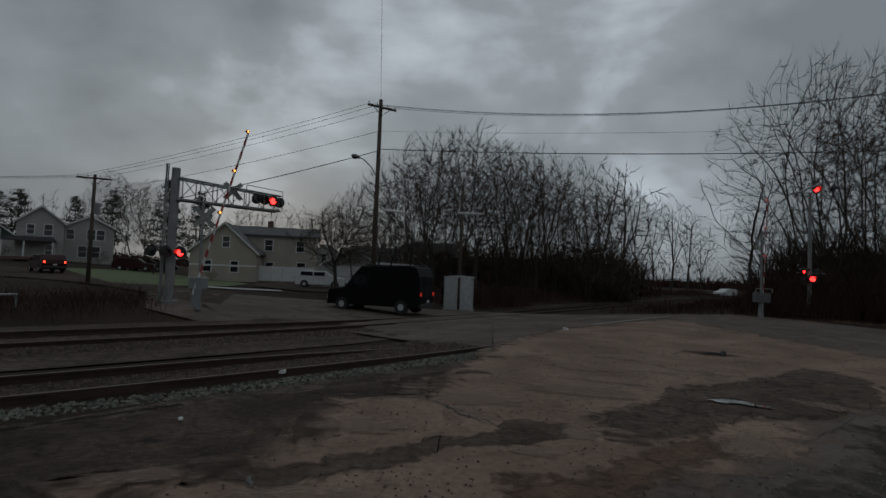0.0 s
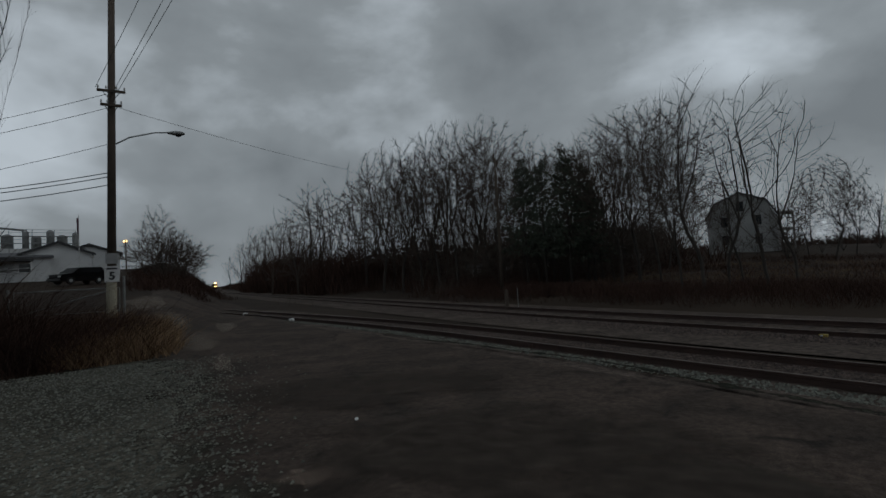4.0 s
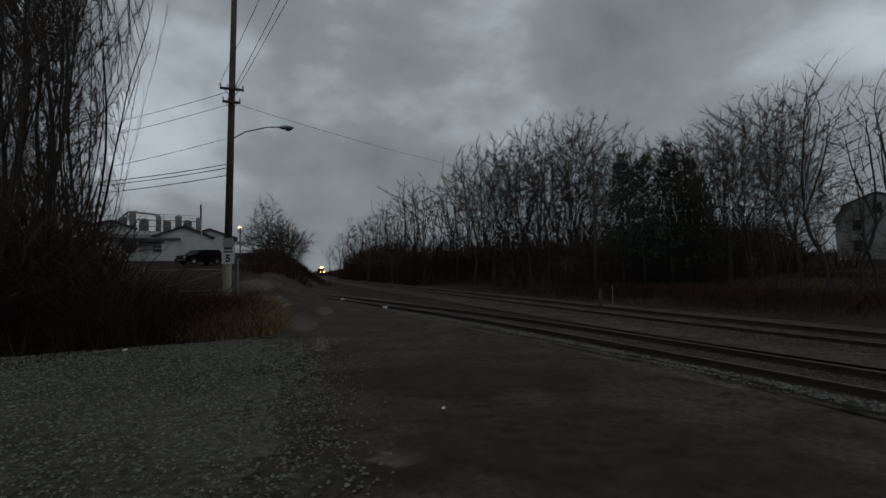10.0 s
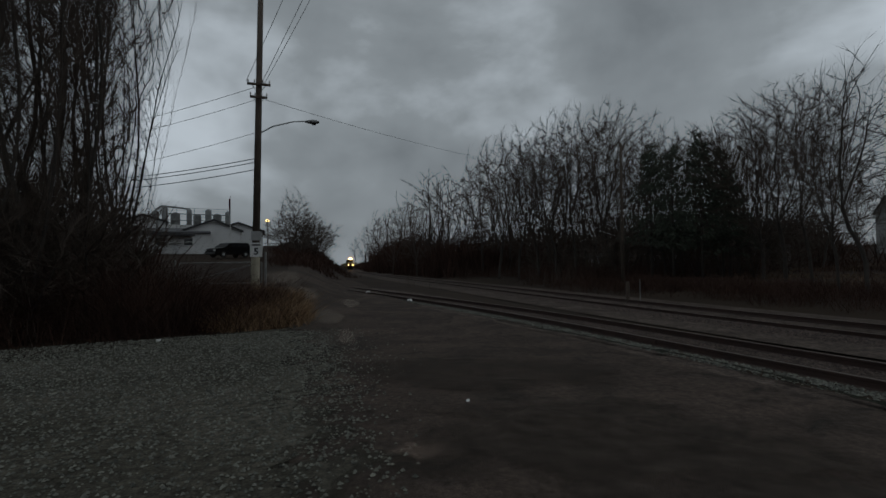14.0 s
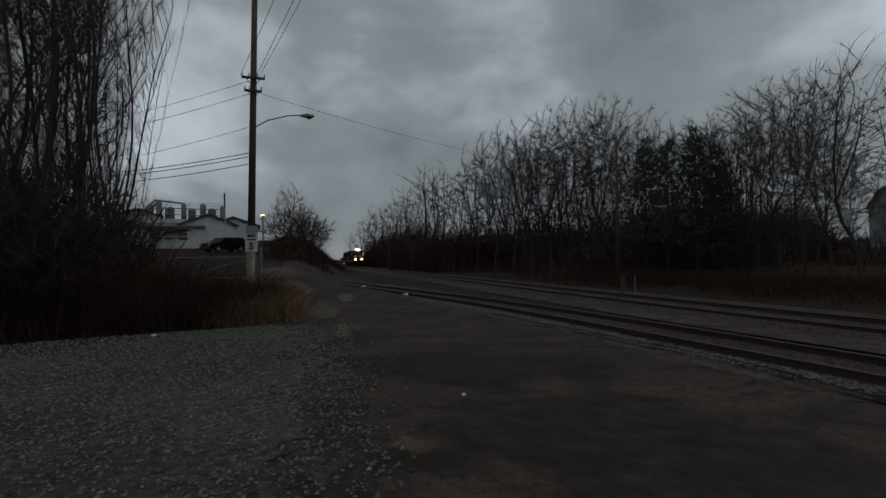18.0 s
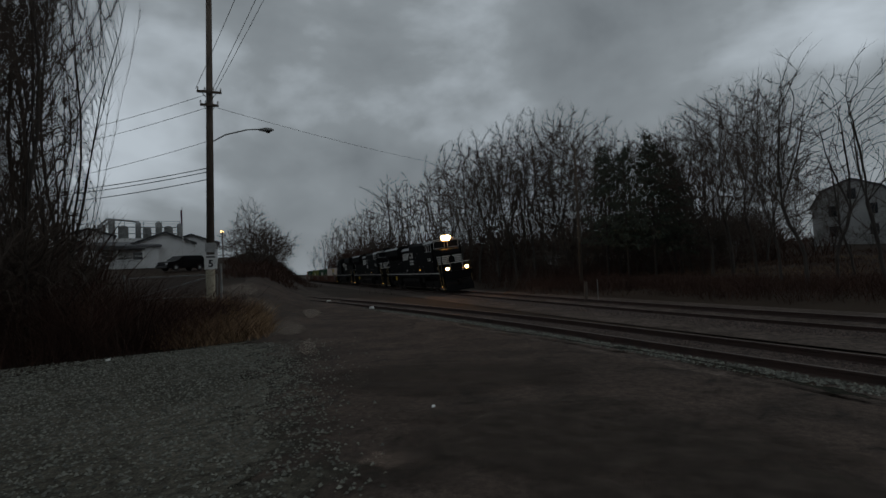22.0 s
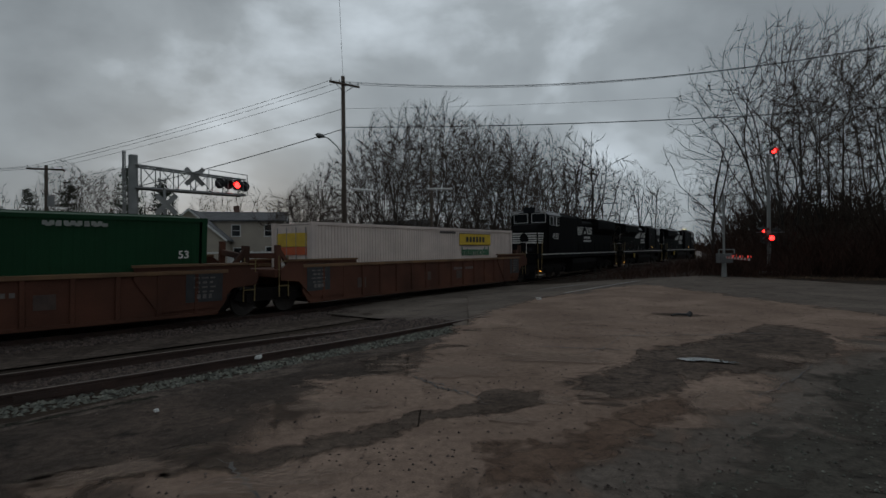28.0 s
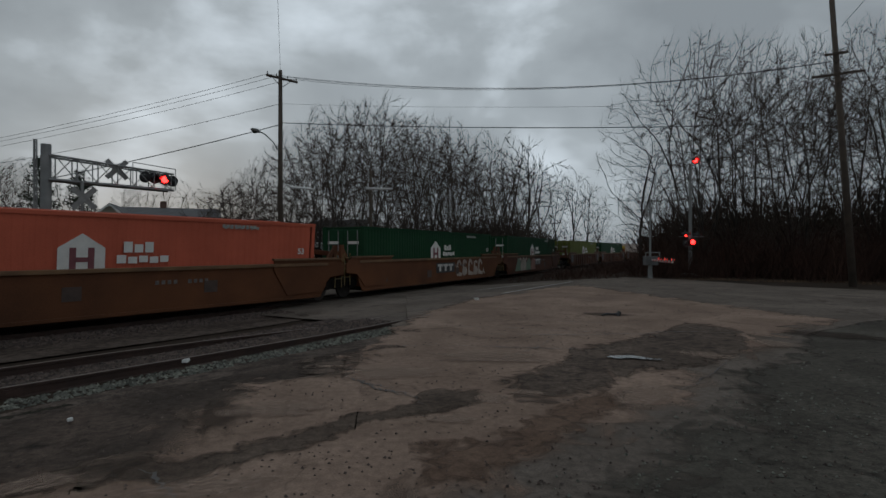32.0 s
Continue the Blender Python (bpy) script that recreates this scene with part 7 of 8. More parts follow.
# signal cabinet
cab = thing("signal_cabinet", "grey aluminium railway signal cabinet on the ground", "cabinet", Matrix.Translation(on_ground(pt(1.1, 33.8))) @ Matrix.Rotation(radians(-8), 4, "Z"))
part("body", Shape().box((0, 0, 1.05), (1.75, 1.3, 2.1)), alu, cab, bevel=.02)
part("roof", Shape().prism([(-.95, 2.1), (.95, 2.1), (.95, 2.14), (0, 2.24), (-.95, 2.14)], -.72, .72), alu, cab)
part("door", Shape().box((-.4, -.66, 1.05), (.78, .03, 1.9)), alu, cab, bevel=.01)
part("door", Shape().box((.42, -.66, 1.05), (.78, .03, 1.9)), alu, cab, bevel=.01)
part("door_handle", Shape().box((-.08, -.69, 1.05), (.04, .04, .18)), black_m, cab)
part("meter_box", Shape().box((-.98, -.3, 1.2), (.2, .3, .5)), under_m, cab)
part("plinth", Shape().box((0, 0, .03), (1.9, 1.45, .12)), mat("plinth_concrete", (.3, .29, .27), (.2, .2, .19), .9), cab)


# ---- houses ----
def gable(name, label, m, w, d, h, rise, wall, windows, roof=roof_m, along="y", over=.35, trim=white_paint, storeys_trim=False):
    """A house with a ridge along its depth (y) or its width (x), walls, trim, roof slabs and windows (face, x, z, w, h)."""
    t = thing("house", label, "house", m)
    if along == "y":
        part("wall", Shape().prism([(-w / 2, -.3), (w / 2, -.3), (w / 2, h), (0, h + rise), (-w / 2, h)], -d / 2, d / 2), wall, t)
        a = math.atan2(rise, w / 2)
        for s in (-1, 1):
            part("roof", Shape().prism([(0, h + rise + .02), (0, h + rise + .2), (s * (w / 2 + over), h - over * math.tan(a) + .2), (s * (w / 2 + over), h - over * math.tan(a) + .02)], -d / 2 - over, d / 2 + over), roof, t, "dark shingle roof slope")
            for e in (-1, 1):
                part("barge_board", Shape().prism([(0, h + rise - .08), (0, h + rise + .16), (s * (w / 2 + over), h - over * math.tan(a) + .16), (s * (w / 2 + over), h - over * math.tan(a) - .08)], e * (d / 2 + over + .01), e * (d / 2 + over + .05)), trim, t)
    else:
        part("wall", Shape().prism([(-d / 2, -.3), (d / 2, -.3), (d / 2, h), (0, h + rise), (-d / 2, h)], -w / 2, w / 2, "x"), wall, t)
        a = math.atan2(rise, d / 2)
        for s in (-1, 1):
            part("roof", Shape().prism([(0, h + rise + .02), (0, h + rise + .2), (s * (d / 2 + over), h - over * math.tan(a) + .2), (s * (d / 2 + over), h - over * math.tan(a) + .02)], -w / 2 - over, w / 2 + over, "x"), roof, t, "dark shingle roof slope")
            for e in (-1, 1):
                part("barge_board", Shape().prism([(0, h + rise - .08), (0, h + rise + .16), (s * (d / 2 + over), h - over * math.tan(a) + .16), (s * (d / 2 + over), h - over * math.tan(a) - .08)], e * (w / 2 + over + .01), e * (w / 2 + over + .05), "x"), trim, t)
    if storeys_trim:
        part("band_board", Shape().box((0, -d / 2 - .02, h * .52), (w, .06, .16)), trim, t)
    for face, x, z, ww, wh in windows:
        f = {"f": Matrix.Translation((x, -d / 2, z)), "l": Matrix.Translation((-w / 2, x, z)) @ Matrix.Rotation(radians(-90), 4, "Z"), "r": Matrix.Translation((w / 2, x, z)) @ Matrix.Rotation(radians(90), 4, "Z")}[face]
        wn = part("window", Shape().box((0, -.045, wh / 2 + .05), (ww + .2, .07, .1)).box((0, -.045, -wh / 2 - .05), (ww + .26, .09, .1)).box((-ww / 2 - .05, -.045, 0), (.1, .07, wh)).box((ww / 2 + .05, -.045, 0), (.1, .07, wh)).box((0, -.03, 0), (ww, .04, .05)), trim, t, "window with a white frame", f)
        part("pane", Shape().box((0, -.012, 0), (ww, .02, wh)), glass_m, wn, "dark window pane")
    return t


beige = mat("beige_siding", (.40, .35, .29), (.33, .29, .24), .7, scale=.8, bump=.2, bscale=12)
greysd = mat("grey_siding", (.36, .35, .325), (.29, .28, .26), .7, scale=.8, bump=.2, bscale=12)
greensd = mat("green_siding", (.035, .085, .05), (.025, .06, .035), .7, scale=.8)
whitesd = mat("white_siding", (.62, .62, .61), (.5, .5, .5), .7, scale=.7, bump=.2, bscale=10)
old_siding = mat("old_white_siding", (.30, .30, .29), (.21, .21, .21), .8, scale=.7, bump=.2, bscale=10)


def house_at(az, d, turn):
    return Matrix.Translation(on_ground(pt(az, d))) @ Matrix.Rotation(radians(turn), 4, "Z")


# beige house: a gabled front and a long two-storey block behind
gable("house", "beige two-storey clapboard house with a gabled front", house_at(-22.9, 68, 12), 7.2, 7, 3.3, 3.2, beige, [("f", -1.7, 1.6, .8, 1.2), ("f", 1.2, 1.6, .8, 1.2), ("f", .2, 4.4, .7, 1.2)], storeys_trim=True)
hb = gable("house", "beige two-storey clapboard block with many windows", house_at(-18.5, 73, 12), 10.5, 8, 5.6, 1.2, beige, [("f", -3.6, 4.4, 1.2, 1.3), ("f", -.4, 4.4, .9, 1.3), ("f", 3.4, 4.4, .9, 1.3), ("f", -.2, 1.6, .9, 1.3), ("f", 3.6, 1.6, 1.0, 1.5), ("f", -3.0, 1.5, 1.0, 1.3)], along="x", storeys_trim=False)
part("chimney", Shape().box((-.8, 0, 7.1), (.7, .6, 1.3)), mat("chimney_brick", (.16, .09, .07), (.10, .06, .05), .9), hb)
part("porch_canopy", Shape().tube((-4.6, -4.4, 2.75), (-2.2, -4.4, 2.75), .55, n=16), grimy_white, hb, "white curved door canopy")
part("porch_railing", Shape().box((-3.6, -5.3, 1.2), (3.2, .06, .08)).box((-3.6, -5.3, .3), (3.2, .06, .08)).box((-5.1, -5.3, .7), (.1, .1, 1.2)).box((-2.1, -5.3, .7), (.1, .1, 1.2)), white_paint, hb)
for i in range(15):
    part("baluster", Shape().box((-5 + .2 * i, -5.3, .75), (.05, .04, .9)), white_paint, hb)
part("porch_lamp", Shape().tube((-5.0, -4.15, 2.25), (-5.0, -4.15, 2.55), .16, .12, 12), porch_glow, hb, "glowing porch lamp")
fence = thing("yard_fence", "tall white vinyl fence beside the drive", "fence")
f0, f1 = pt(-20.9, 66), pt(-14.6, 67)
for i in range(7):
    q = f0.lerp(f1, i / 6)
    part("post", Shape().box((q.x, q.y, hz(q.x, q.y) + .95), (.13, .13, 1.95)), white_paint, fence)
    if i < 6:
        q2 = f0.lerp(f1, (i + 1) / 6)
        mid = (q + q2) / 2
        mm = Matrix.Translation((mid.x, mid.y, hz(mid.x, mid.y) + .92)) @ Matrix.Rotation(math.atan2(q2.y - q.y, q2.x - q.x), 4, "Z")
        part("panel", Shape().box((0, 0, 0), ((q2 - q).length - .1, .05, 1.7), None).box((0, 0, .86), ((q2 - q).length - .1, .09, .1)), white_paint, fence, "", mm)
gr = gable("house", "pale garage with a gabled front and a wide door", house_at(-10.5, 58, 8), 5.6, 7, 2.4, 1.7, greysd, [])
part("garage_door", Shape().box((0, -3.53, 1.1), (3.2, .06, 2.2)), white_paint, gr, "white garage door")
for i in range(3):
    part("door_panel_line", Shape().box((0, -3.565, .55 * (i + 1)), (3.2, .01, .03)), greysd, gr)
gable("house", "white house behind the garage with a dark roof", house_at(-7.5, 86, 20), 8, 8, 3.4, 2.0, whitesd, [("f", -2, 1.6, .9, 1.2), ("f", 2, 1.6, .9, 1.2)], along="x")
gable("house", "white house seen through the trees", house_at(-1.8, 84, -20), 9, 8, 4.8, 1.6, whitesd, [("f", -3, 1.7, .9, 1.3), ("f", 0, 1.7, .9, 1.3), ("f", 3, 1.7, .9, 1.3), ("f", -3, 4.0, .9, 1.2), ("f", 0, 4.0, .9, 1.2), ("f", 3, 4.0, .9, 1.2)], along="x")
gable("house", "grey house with a gable behind the beige house", house_at(-13.2, 92, 5), 7, 8, 3.2, 2.4, greysd, [("f", 0, 3.6, .8, 1.1)])
gable("house", "long low white building seen through the wood", house_at(7, 100, -10), 26, 9, 3.4, 1.6, whitesd, [("f", k, 1.7, 1.2, 1.2) for k in (-10, -6, -2, 2, 6, 10)], along="x")
gable("house", "small pale shed beyond the track", house_at(18.4, 92, 10), 3.4, 3.4, 1.9, .9, greysd, [])
# light grey two-storey house with two gables
hd = gable("house", "light grey two-storey house with a porch and two gables", house_at(-38.3, 98, 36), 5.4, 9, 5.4, 2.2, greysd, [("f", -1.1, 4.3, .8, 1.3), ("f", .9, 4.3, .9, 1.5), ("f", 1.2, 1.4, 1, 1.5)])
gable("house", "light grey wing of the two-storey house with a bay", house_at(-34.9, 100, 36), 6.4, 8, 5.2, 1.7, greysd, [("f", .2, 4.1, 1.0, 1.5), ("f", 1.4, 4.1, 1.0, 1.5), ("f", -.8, 1.5, 1.0, 1.6), ("f", .6, 1.5, 1.6, 1.6), ("f", -2.4, 4.0, .9, 1.4)])
part("porch_roof", Shape().prism([(-4.2, 2.6), (2.0, 2.6), (1.6, 3.2), (-3.6, 3.2)], -7.0, -4.4), roof_m, hd, "dark porch roof")
for x in (-4.0, -1.6, 1.6):
    part("porch_post", Shape().box((x, -6.8, 1.3), (.18, .18, 2.6)), white_paint, hd)
part("porch_floor", Shape().box((-1.1, -5.7, .2), (6, 2.5, .4)), mat("porch_brick", (.16, .09, .07), (.1, .06, .05), .9), hd)
# dark green house
hg = gable("house", "dark green house with white trim and a porch", house_at(-42.2, 116, 42), 9.5, 9, 3.0, 3.6, greensd, [("f", -1.4, 3.9, .9, 1.6), ("f", 1.8, 3.7, .8, 1.3), ("f", .2, 5.5, .7, .7)])
part("lower_wall", Shape().box((0, -4.52, 1.4), (9.5, .08, 2.8)), greysd, hg, "pale lower wall")
# flat dark panes on the wall stand in for the shaded porch inside
part("porch_opening", Shape().box((-3.0, -4.6, 1.5), (2.4, .05, 1.7)).box((1.2, -4.6, 1.4), (1.1, .05, 2.0)), glass_m, hg)
for x in (-4.6, -1.6, .4, 4.6):
    part("porch_post", Shape().box((x, -4.62, 1.4), (.2, .1, 2.8)), white_paint, hg)
gable("house", "reddish-roofed house down the street", house_at(-44.2, 140, 40), 8, 9, 3.2, 2.6, greysd, [("f", 0, 3.6, .9, 1.2), ("f", -2, 1.5, .9, 1.2)], roof=mat("red_shingles", (.16, .07, .055), (.1, .05, .04), .9))
gable("house", "pale house far down the street", house_at(-47.5, 190, 40), 9, 9, 4, 2.6, greysd, [("f", 0, 2, .9, 1.2)])
# white house with a gambrel roof across the field
gm = house_at(-66.8, 96, 62)
hw = thing("house", "white gambrel-roofed house across the field", "house", gm)
part("wall", Shape().prism([(-4.6, -.4), (4.6, -.4), (4.6, 5.0), (3.3, 7.2), (0, 8.6), (-3.3, 7.2), (-4.6, 5.0)], -5, 5), old_siding, hw)
for s in (-1, 1):
    part("roof", Shape().prism([(0, 8.65), (0, 8.85), (s * 3.5, 7.4), (s * 4.95, 4.9), (s * 4.8, 4.8), (s * 3.35, 7.22)], -5.3, 5.3), roof_m, hw, "dark gambrel roof slope")
for x, z in ((-2.2, 1.6), (2.2, 1.6), (-2.2, 4.4), (2.2, 4.4), (0, 6.6)):
    wn = part("window", Shape().box((x, -5.03, z), (1.15, .05, 1.65)), old_siding, hw)
    part("pane", Shape().box((x, -5.06, z), (.95, .03, 1.45)), glass_m, wn, "dark window pane")
part("side_porch", Shape().box((5.6, 0, 2.9), (2.0, 7, .15)).box((5.6, 0, 5.4), (2.0, 7, .15)), old_siding, hw, "two-level side porch")
for y in (-3.3, 0, 3.3):
    part("porch_post", Shape().box((6.5, y, 2.6), (.16, .16, 5.6)), old_siding, hw)
gable("house", "small blue-grey shed behind the trees", house_at(-79.5, 76, 80), 5, 5, 2.6, 1.2, mat("blue_siding", (.05, .065, .085), (.035, .045, .06), .7), [("f", 0, 1.4, .9, 1)])
for i, (az, w) in enumerate([(-86.6, 4.6), (-84.2, 3.6), (-82.2, 3.0), (-77.2, 3.6), (-89.6, 2), (-97, 2.2), (-93.4, 1.8)]):
    gable("house", "low white outbuilding behind the wood", house_at(az, 84 + i % 3 * 3, -az), w, 5, 1.7, .5, whitesd, [], along="x")

for az, d, h in [(-43.5, 104, 2.6), (-42.2, 102, 3), (-41, 100, 2.2), (-39, 100, 3.4), (-38.2, 98, 3), (-46, 112, 2.5), (-48, 118, 3), (-34.0, 90, 2.2), (-29.6, 70, 2.6), (-31.0, 84, 1.6), (-24.5, 62, 1.2), (-49.5, 125, 3), (-57, 95, 3), (-59.5, 90, 3.4), (-61, 84, 2.6), (-66, 80, 3), (-68.5, 80, 3.4), (-70.5, 72, 3), (-73, 66, 3.4), (-55.5, 105, 2.6), (-63, 74, 3)]:
    tree(SHRUB, pt(az, d), h, rt.uniform(0, 6), group="bushes", label="dark bare shrub in a yard or field", fat=1.25)
thicket("brush_field", [(*pt(a, rb.uniform(36, 74)).xy, 2.4, rb.uniform(.4, 1.1)) for a in np.linspace(-100, -52, 150)], brush_m, "dark dead weeds over the field", 14, .9, .014, 27, arch=.7)

# ---- works on the hill beyond the pole ----
gable("house", "white gabled works building with black roof trim", house_at(-133.9, 80, 143), 6.6, 12, 2.5, 1.3, whitesd, [("f", -1.8, 1.3, .8, .8)], trim=black_m)
sh2 = gable("house", "white gabled works building with a vent", house_at(-130.8, 86, 130), 6.6, 12, 2.4, 1.15, whitesd, [], trim=black_m)
part("vent", Shape().box((0, -6.04, 2.3), (1.0, .06, .9)), greysd, sh2, "grey louvre vent")
sh3 = gable("house", "low works building with a dark lean-to roof", house_at(-136.4, 76, 140), 6.4, 7, 2.3, .6, whitesd, [("f", -2, 1.2, 1, .9), ("f", 1, 1.2, 1, .9)], along="x")
part("lean_to", Shape().prism([(-4.2, 1.9), (1.6, 1.9), (1.6, 2.05), (-4.2, 2.5)], -5.2, -3.4), black_m, sh3, "dark lean-to roof")
for x in (-4.0, -1.2, 1.4):
    part("lean_to_post", Shape().box((x, -5.0, .95), (.1, .1, 1.9)), white_paint, sh3)
gable("house", "white works building behind the trees", house_at(-139.3, 80, 140), 5, 8, 3.6, .8, whitesd, [("f", -1, 2.4, 1, 1.2), ("f", 1.2, 1.2, .9, 1.0)], trim=black_m)
pl = thing("process_plant", "grey rooftop tanks and walkways of the works", "industrial plant", Matrix.Translation(on_ground(pt(-135, 94))) @ Matrix.Rotation(radians(140), 4, "Z"))
for x, z_, r_ in ((-5.4, 5.6, .55), (-4.1, 6.3, .45), (-2.6, 5.4, .7), (-.6, 6.0, .4), (.6, 5.2, .6), (2.2, 6.1, .45), (3.6, 5.4, .65), (5.2, 5.8, .4)):
    part("tank", Shape().tube((x, 0, 2.5), (x, 0, z_), r_, n=14).tube((x, 0, z_), (x, 0, z_ + .25), r_, r_ * .3, n=14), galv, pl, "grey steel tank")
for k, zz in enumerate((4.3, 5.3)):
    part("walkway", Shape().box((.5 * k, -1.2, zz), (11 - 2 * k, .7, .08)).path([(-5, -1.5, zz + .9), (5, -1.5, zz + .9)], .03).path([(-5, -1.5, zz + .5), (5, -1.5, zz + .5)], .03), galv, pl)
for x in (-5, -2.5, 0, 2.5, 5):
    part("walkway_post", Shape().box((x, -1.5, 3.2), (.08, .08, 6.0)), galv, pl)
part("duct", Shape().path([(-5.4, .3, 5.8), (-4.6, .3, 6.6), (-2.0, .3, 6.4), (-.4, .3, 6.2)], .16, 8), galv, pl, "curved grey duct")
part("support", Shape().box((0, .5, 1.8), (11, 3, 3.6)), whitesd, pl)
fl = thing("flagpole", "slim flagpole with a furled flag", "flagpole", Matrix.Translation(on_ground(pt(-131.6, 70))))
part("pole", Shape().tube((0, 0, 0), (0, 0, 7.2), .05, .03), grimy_white, fl)
part("flag", Shape().prism([(.04, 5.0), (.22, 5.2), (.26, 6.8), (.05, 6.9)], -.03, .03), mat("flag_cloth", (.14, .05, .06), (.06, .05, .09), .9), fl, "furled dark flag")
yl = thing("yard_lamp", "lit yard lamp on a post", "street lamp", Matrix.Translation(on_ground(pt(-128.0, 86))))
part("post", Shape().tube((0, 0, 0), (0, 0, 4.6), .08), wood_pole, yl)
part("lamp", Shape().tube((-.3, -.3, 4.4), (-.3, -.3, 4.65), .28, .2, 12), porch_glow, yl, "glowing lamp")
gt = thing("yard_gate", "open grey pipe gate with a chain-link post", "gate", Matrix.Translation(on_ground(pt(-132.3, 30.5))) @ Matrix.Rotation(radians(118), 4, "Z"))
part("gate_frame", Shape().path([(-2.2, 0, .25), (2.0, 0, .25), (2.0, 0, 1.35), (-2.2, 0, 1.35), (-2.2, 0, .25), (2.0, 0, 1.35)], .03), galv, gt)
part("gate_post", Shape().tube((2.2, 0, 0), (2.2, 0, 1.9), .06), galv, gt)
part("gate_post", Shape().tube((-2.4, 0, 0), (-2.4, 0, 1.5), .06), galv, gt)


# ---- posts and small things beside the tracks ----
def post(az, d, h, r, material, label, name="marker_post", lean=0.0):
    solid(name, Shape().tube((0, 0, -.1), (lean, 0, h), r, r * .9, 8), material, label, "post", Matrix.Translation(on_ground(pt(az, d))))


post(-90.2, 32, 1.35, .11, wood_pole, "short dark wooden post beside the track")
post(-89.0, 31, 1.5, .016, galv, "thin pale leaning stake beside the track", lean=-.18)
bx = thing("trackside_bench", "low grey metal frame beside the main track", "frame", Matrix.Translation(on_ground(pt(-41, 27))) @ Matrix.Rotation(radians(45), 4, "Z"))
part("top", Shape().box((0, 0, .52), (1.3, .5, .05)), galv, bx)
for x in (-.6, .6):
    part("leg", Shape().box((x, 0, .25), (.07, .4, .5)), galv, bx)
clamp_m = mat("clamp_yellow", (.30, .22, .04), (.16, .11, .03), .8, scale=9)
for i, (tr, s, off) in enumerate([(SIDE, 5.3, -.82), (MAIN, 8.6, -1.1)]):
    p, th = on(tr, s, off, (SIDE_Z if tr is SIDE else MAIN_Z) - .12)
    y = thing("rail_clamp", "yellow painted clamp on the rail foot", "rail clamp", Matrix.Translation(p) @ Matrix.Rotation(th, 4, "Z"))
    part("body", Shape().box((0, 0, .02), (.22, .14, .1)).box((0, -.09, -.04), (.14, .1, .08)), clamp_m, y, bevel=.02)
    part("bolt", Shape().tube((0, -.2, .03), (0, -.12, .03), .035, n=8), galv, y)
for s, w in ((3.2, 1.3), (-4.6, 1.1), (6.9, 1.2)):
    p, th = on(SIDE, s, -.72, SIDE_Z - .09)
    j = thing("joint_bar", "dark steel joint bar bolted to the rail", "joint bar", Matrix.Translation(p) @ Matrix.Rotation(th, 4, "Z"))
    part("bar", Shape().box((0, -.06, 0), (w, .03, .1)), rail_side, j)
    for k in range(4):
        part("bolt", Shape().tube((-.42 + .28 * k, -.1, 0), (-.42 + .28 * k, -.07, 0), .025, n=6), rail_side, j)
for i, (az, d, s) in enumerate([(-17.2, 10.0, .06), (-19.4, 12.0, .04), (-117.7, 36, .16), (-113.2, 27.5, .12), (12.6, 21.6, .10), (-150.2, 14.0, .06), (-138, 15.4, .05), (-26.5, 7.2, .035), (-107, 7.3, .03)]):
    rr_ = random.Random(i)
    sh = Shape()
    sh.add([Vector((a * s * rr_.uniform(.6, 1), b * s * rr_.uniform(.5, 1), c * s * rr_.uniform(.3, .7))) for a in (-1, 1) for b in (-1, 1) for c in (-1, 1)], [(0, 1, 3, 2), (4, 6, 7, 5), (0, 4, 5, 1), (2, 3, 7, 6), (0, 2, 6, 4), (1, 5, 7, 3)])
    p = on_ground(pt(az, d), .03 + s * .2)
    solid("pale_stone" if s < .2 else "white_block", sh, white_paint, "pale scrap lying on the ground", "litter", Matrix.Translation(p) @ Matrix.Rotation(i, 4, "Z"), bevel=s * .15)
lt = thing("tyre_scrap", "black scrap of rubber lying on the road", "litter", Matrix.Translation(on_ground(pt(26.7, 15.9), .02)))
part("strip", Shape().path([(-.28, 0, .03), (-.1, .05, .06), (.1, -.02, .05), (.2, .02, .07)], .03), black_m, lt)
part("lump", Shape().tube((.2, .02, .0), (.28, .0, .12), .09, .05, 8), black_m, lt)
loft("road_line", [pt(15.2, 25.2), pt(19, 29.4), pt(22.6, 34.2)], [pt(15.6, 25.1), pt(19.4, 29.3), pt(22.95, 34.1)], mat("faded_white_line", (.34, .33, .31), (.16, .155, .15), .85, scale=2.5), 2, .03, "faded white stop line", "road marking")
loft("road_line_b", [pt(12.5, 29.0), pt(17.5, 33.0)], [pt(12.9, 28.8), pt(17.9, 32.8)], mat("fainter_line", (.2, .195, .19), (.1, .1, .1), .85, scale=2.5), 2, .03, "faint worn white line", "road marking")


# ---- vehicles ----
def wheel(parent, x, y, r, w, hub):
    t = part("wheel", Shape().tube((x, y - w / 2, r), (x, y + w / 2, r), r, n=24), mat("tyre", (.02, .02, .02), (.012, .012, .012), .9), parent, "black tyre")
    s = 1 if y > 0 else -1
    part("rim", Shape().tube((x, y, r), (x, y + s * (w / 2 + .01), r), r * .5, r * .46, 16), hub, t, "metal wheel rim")


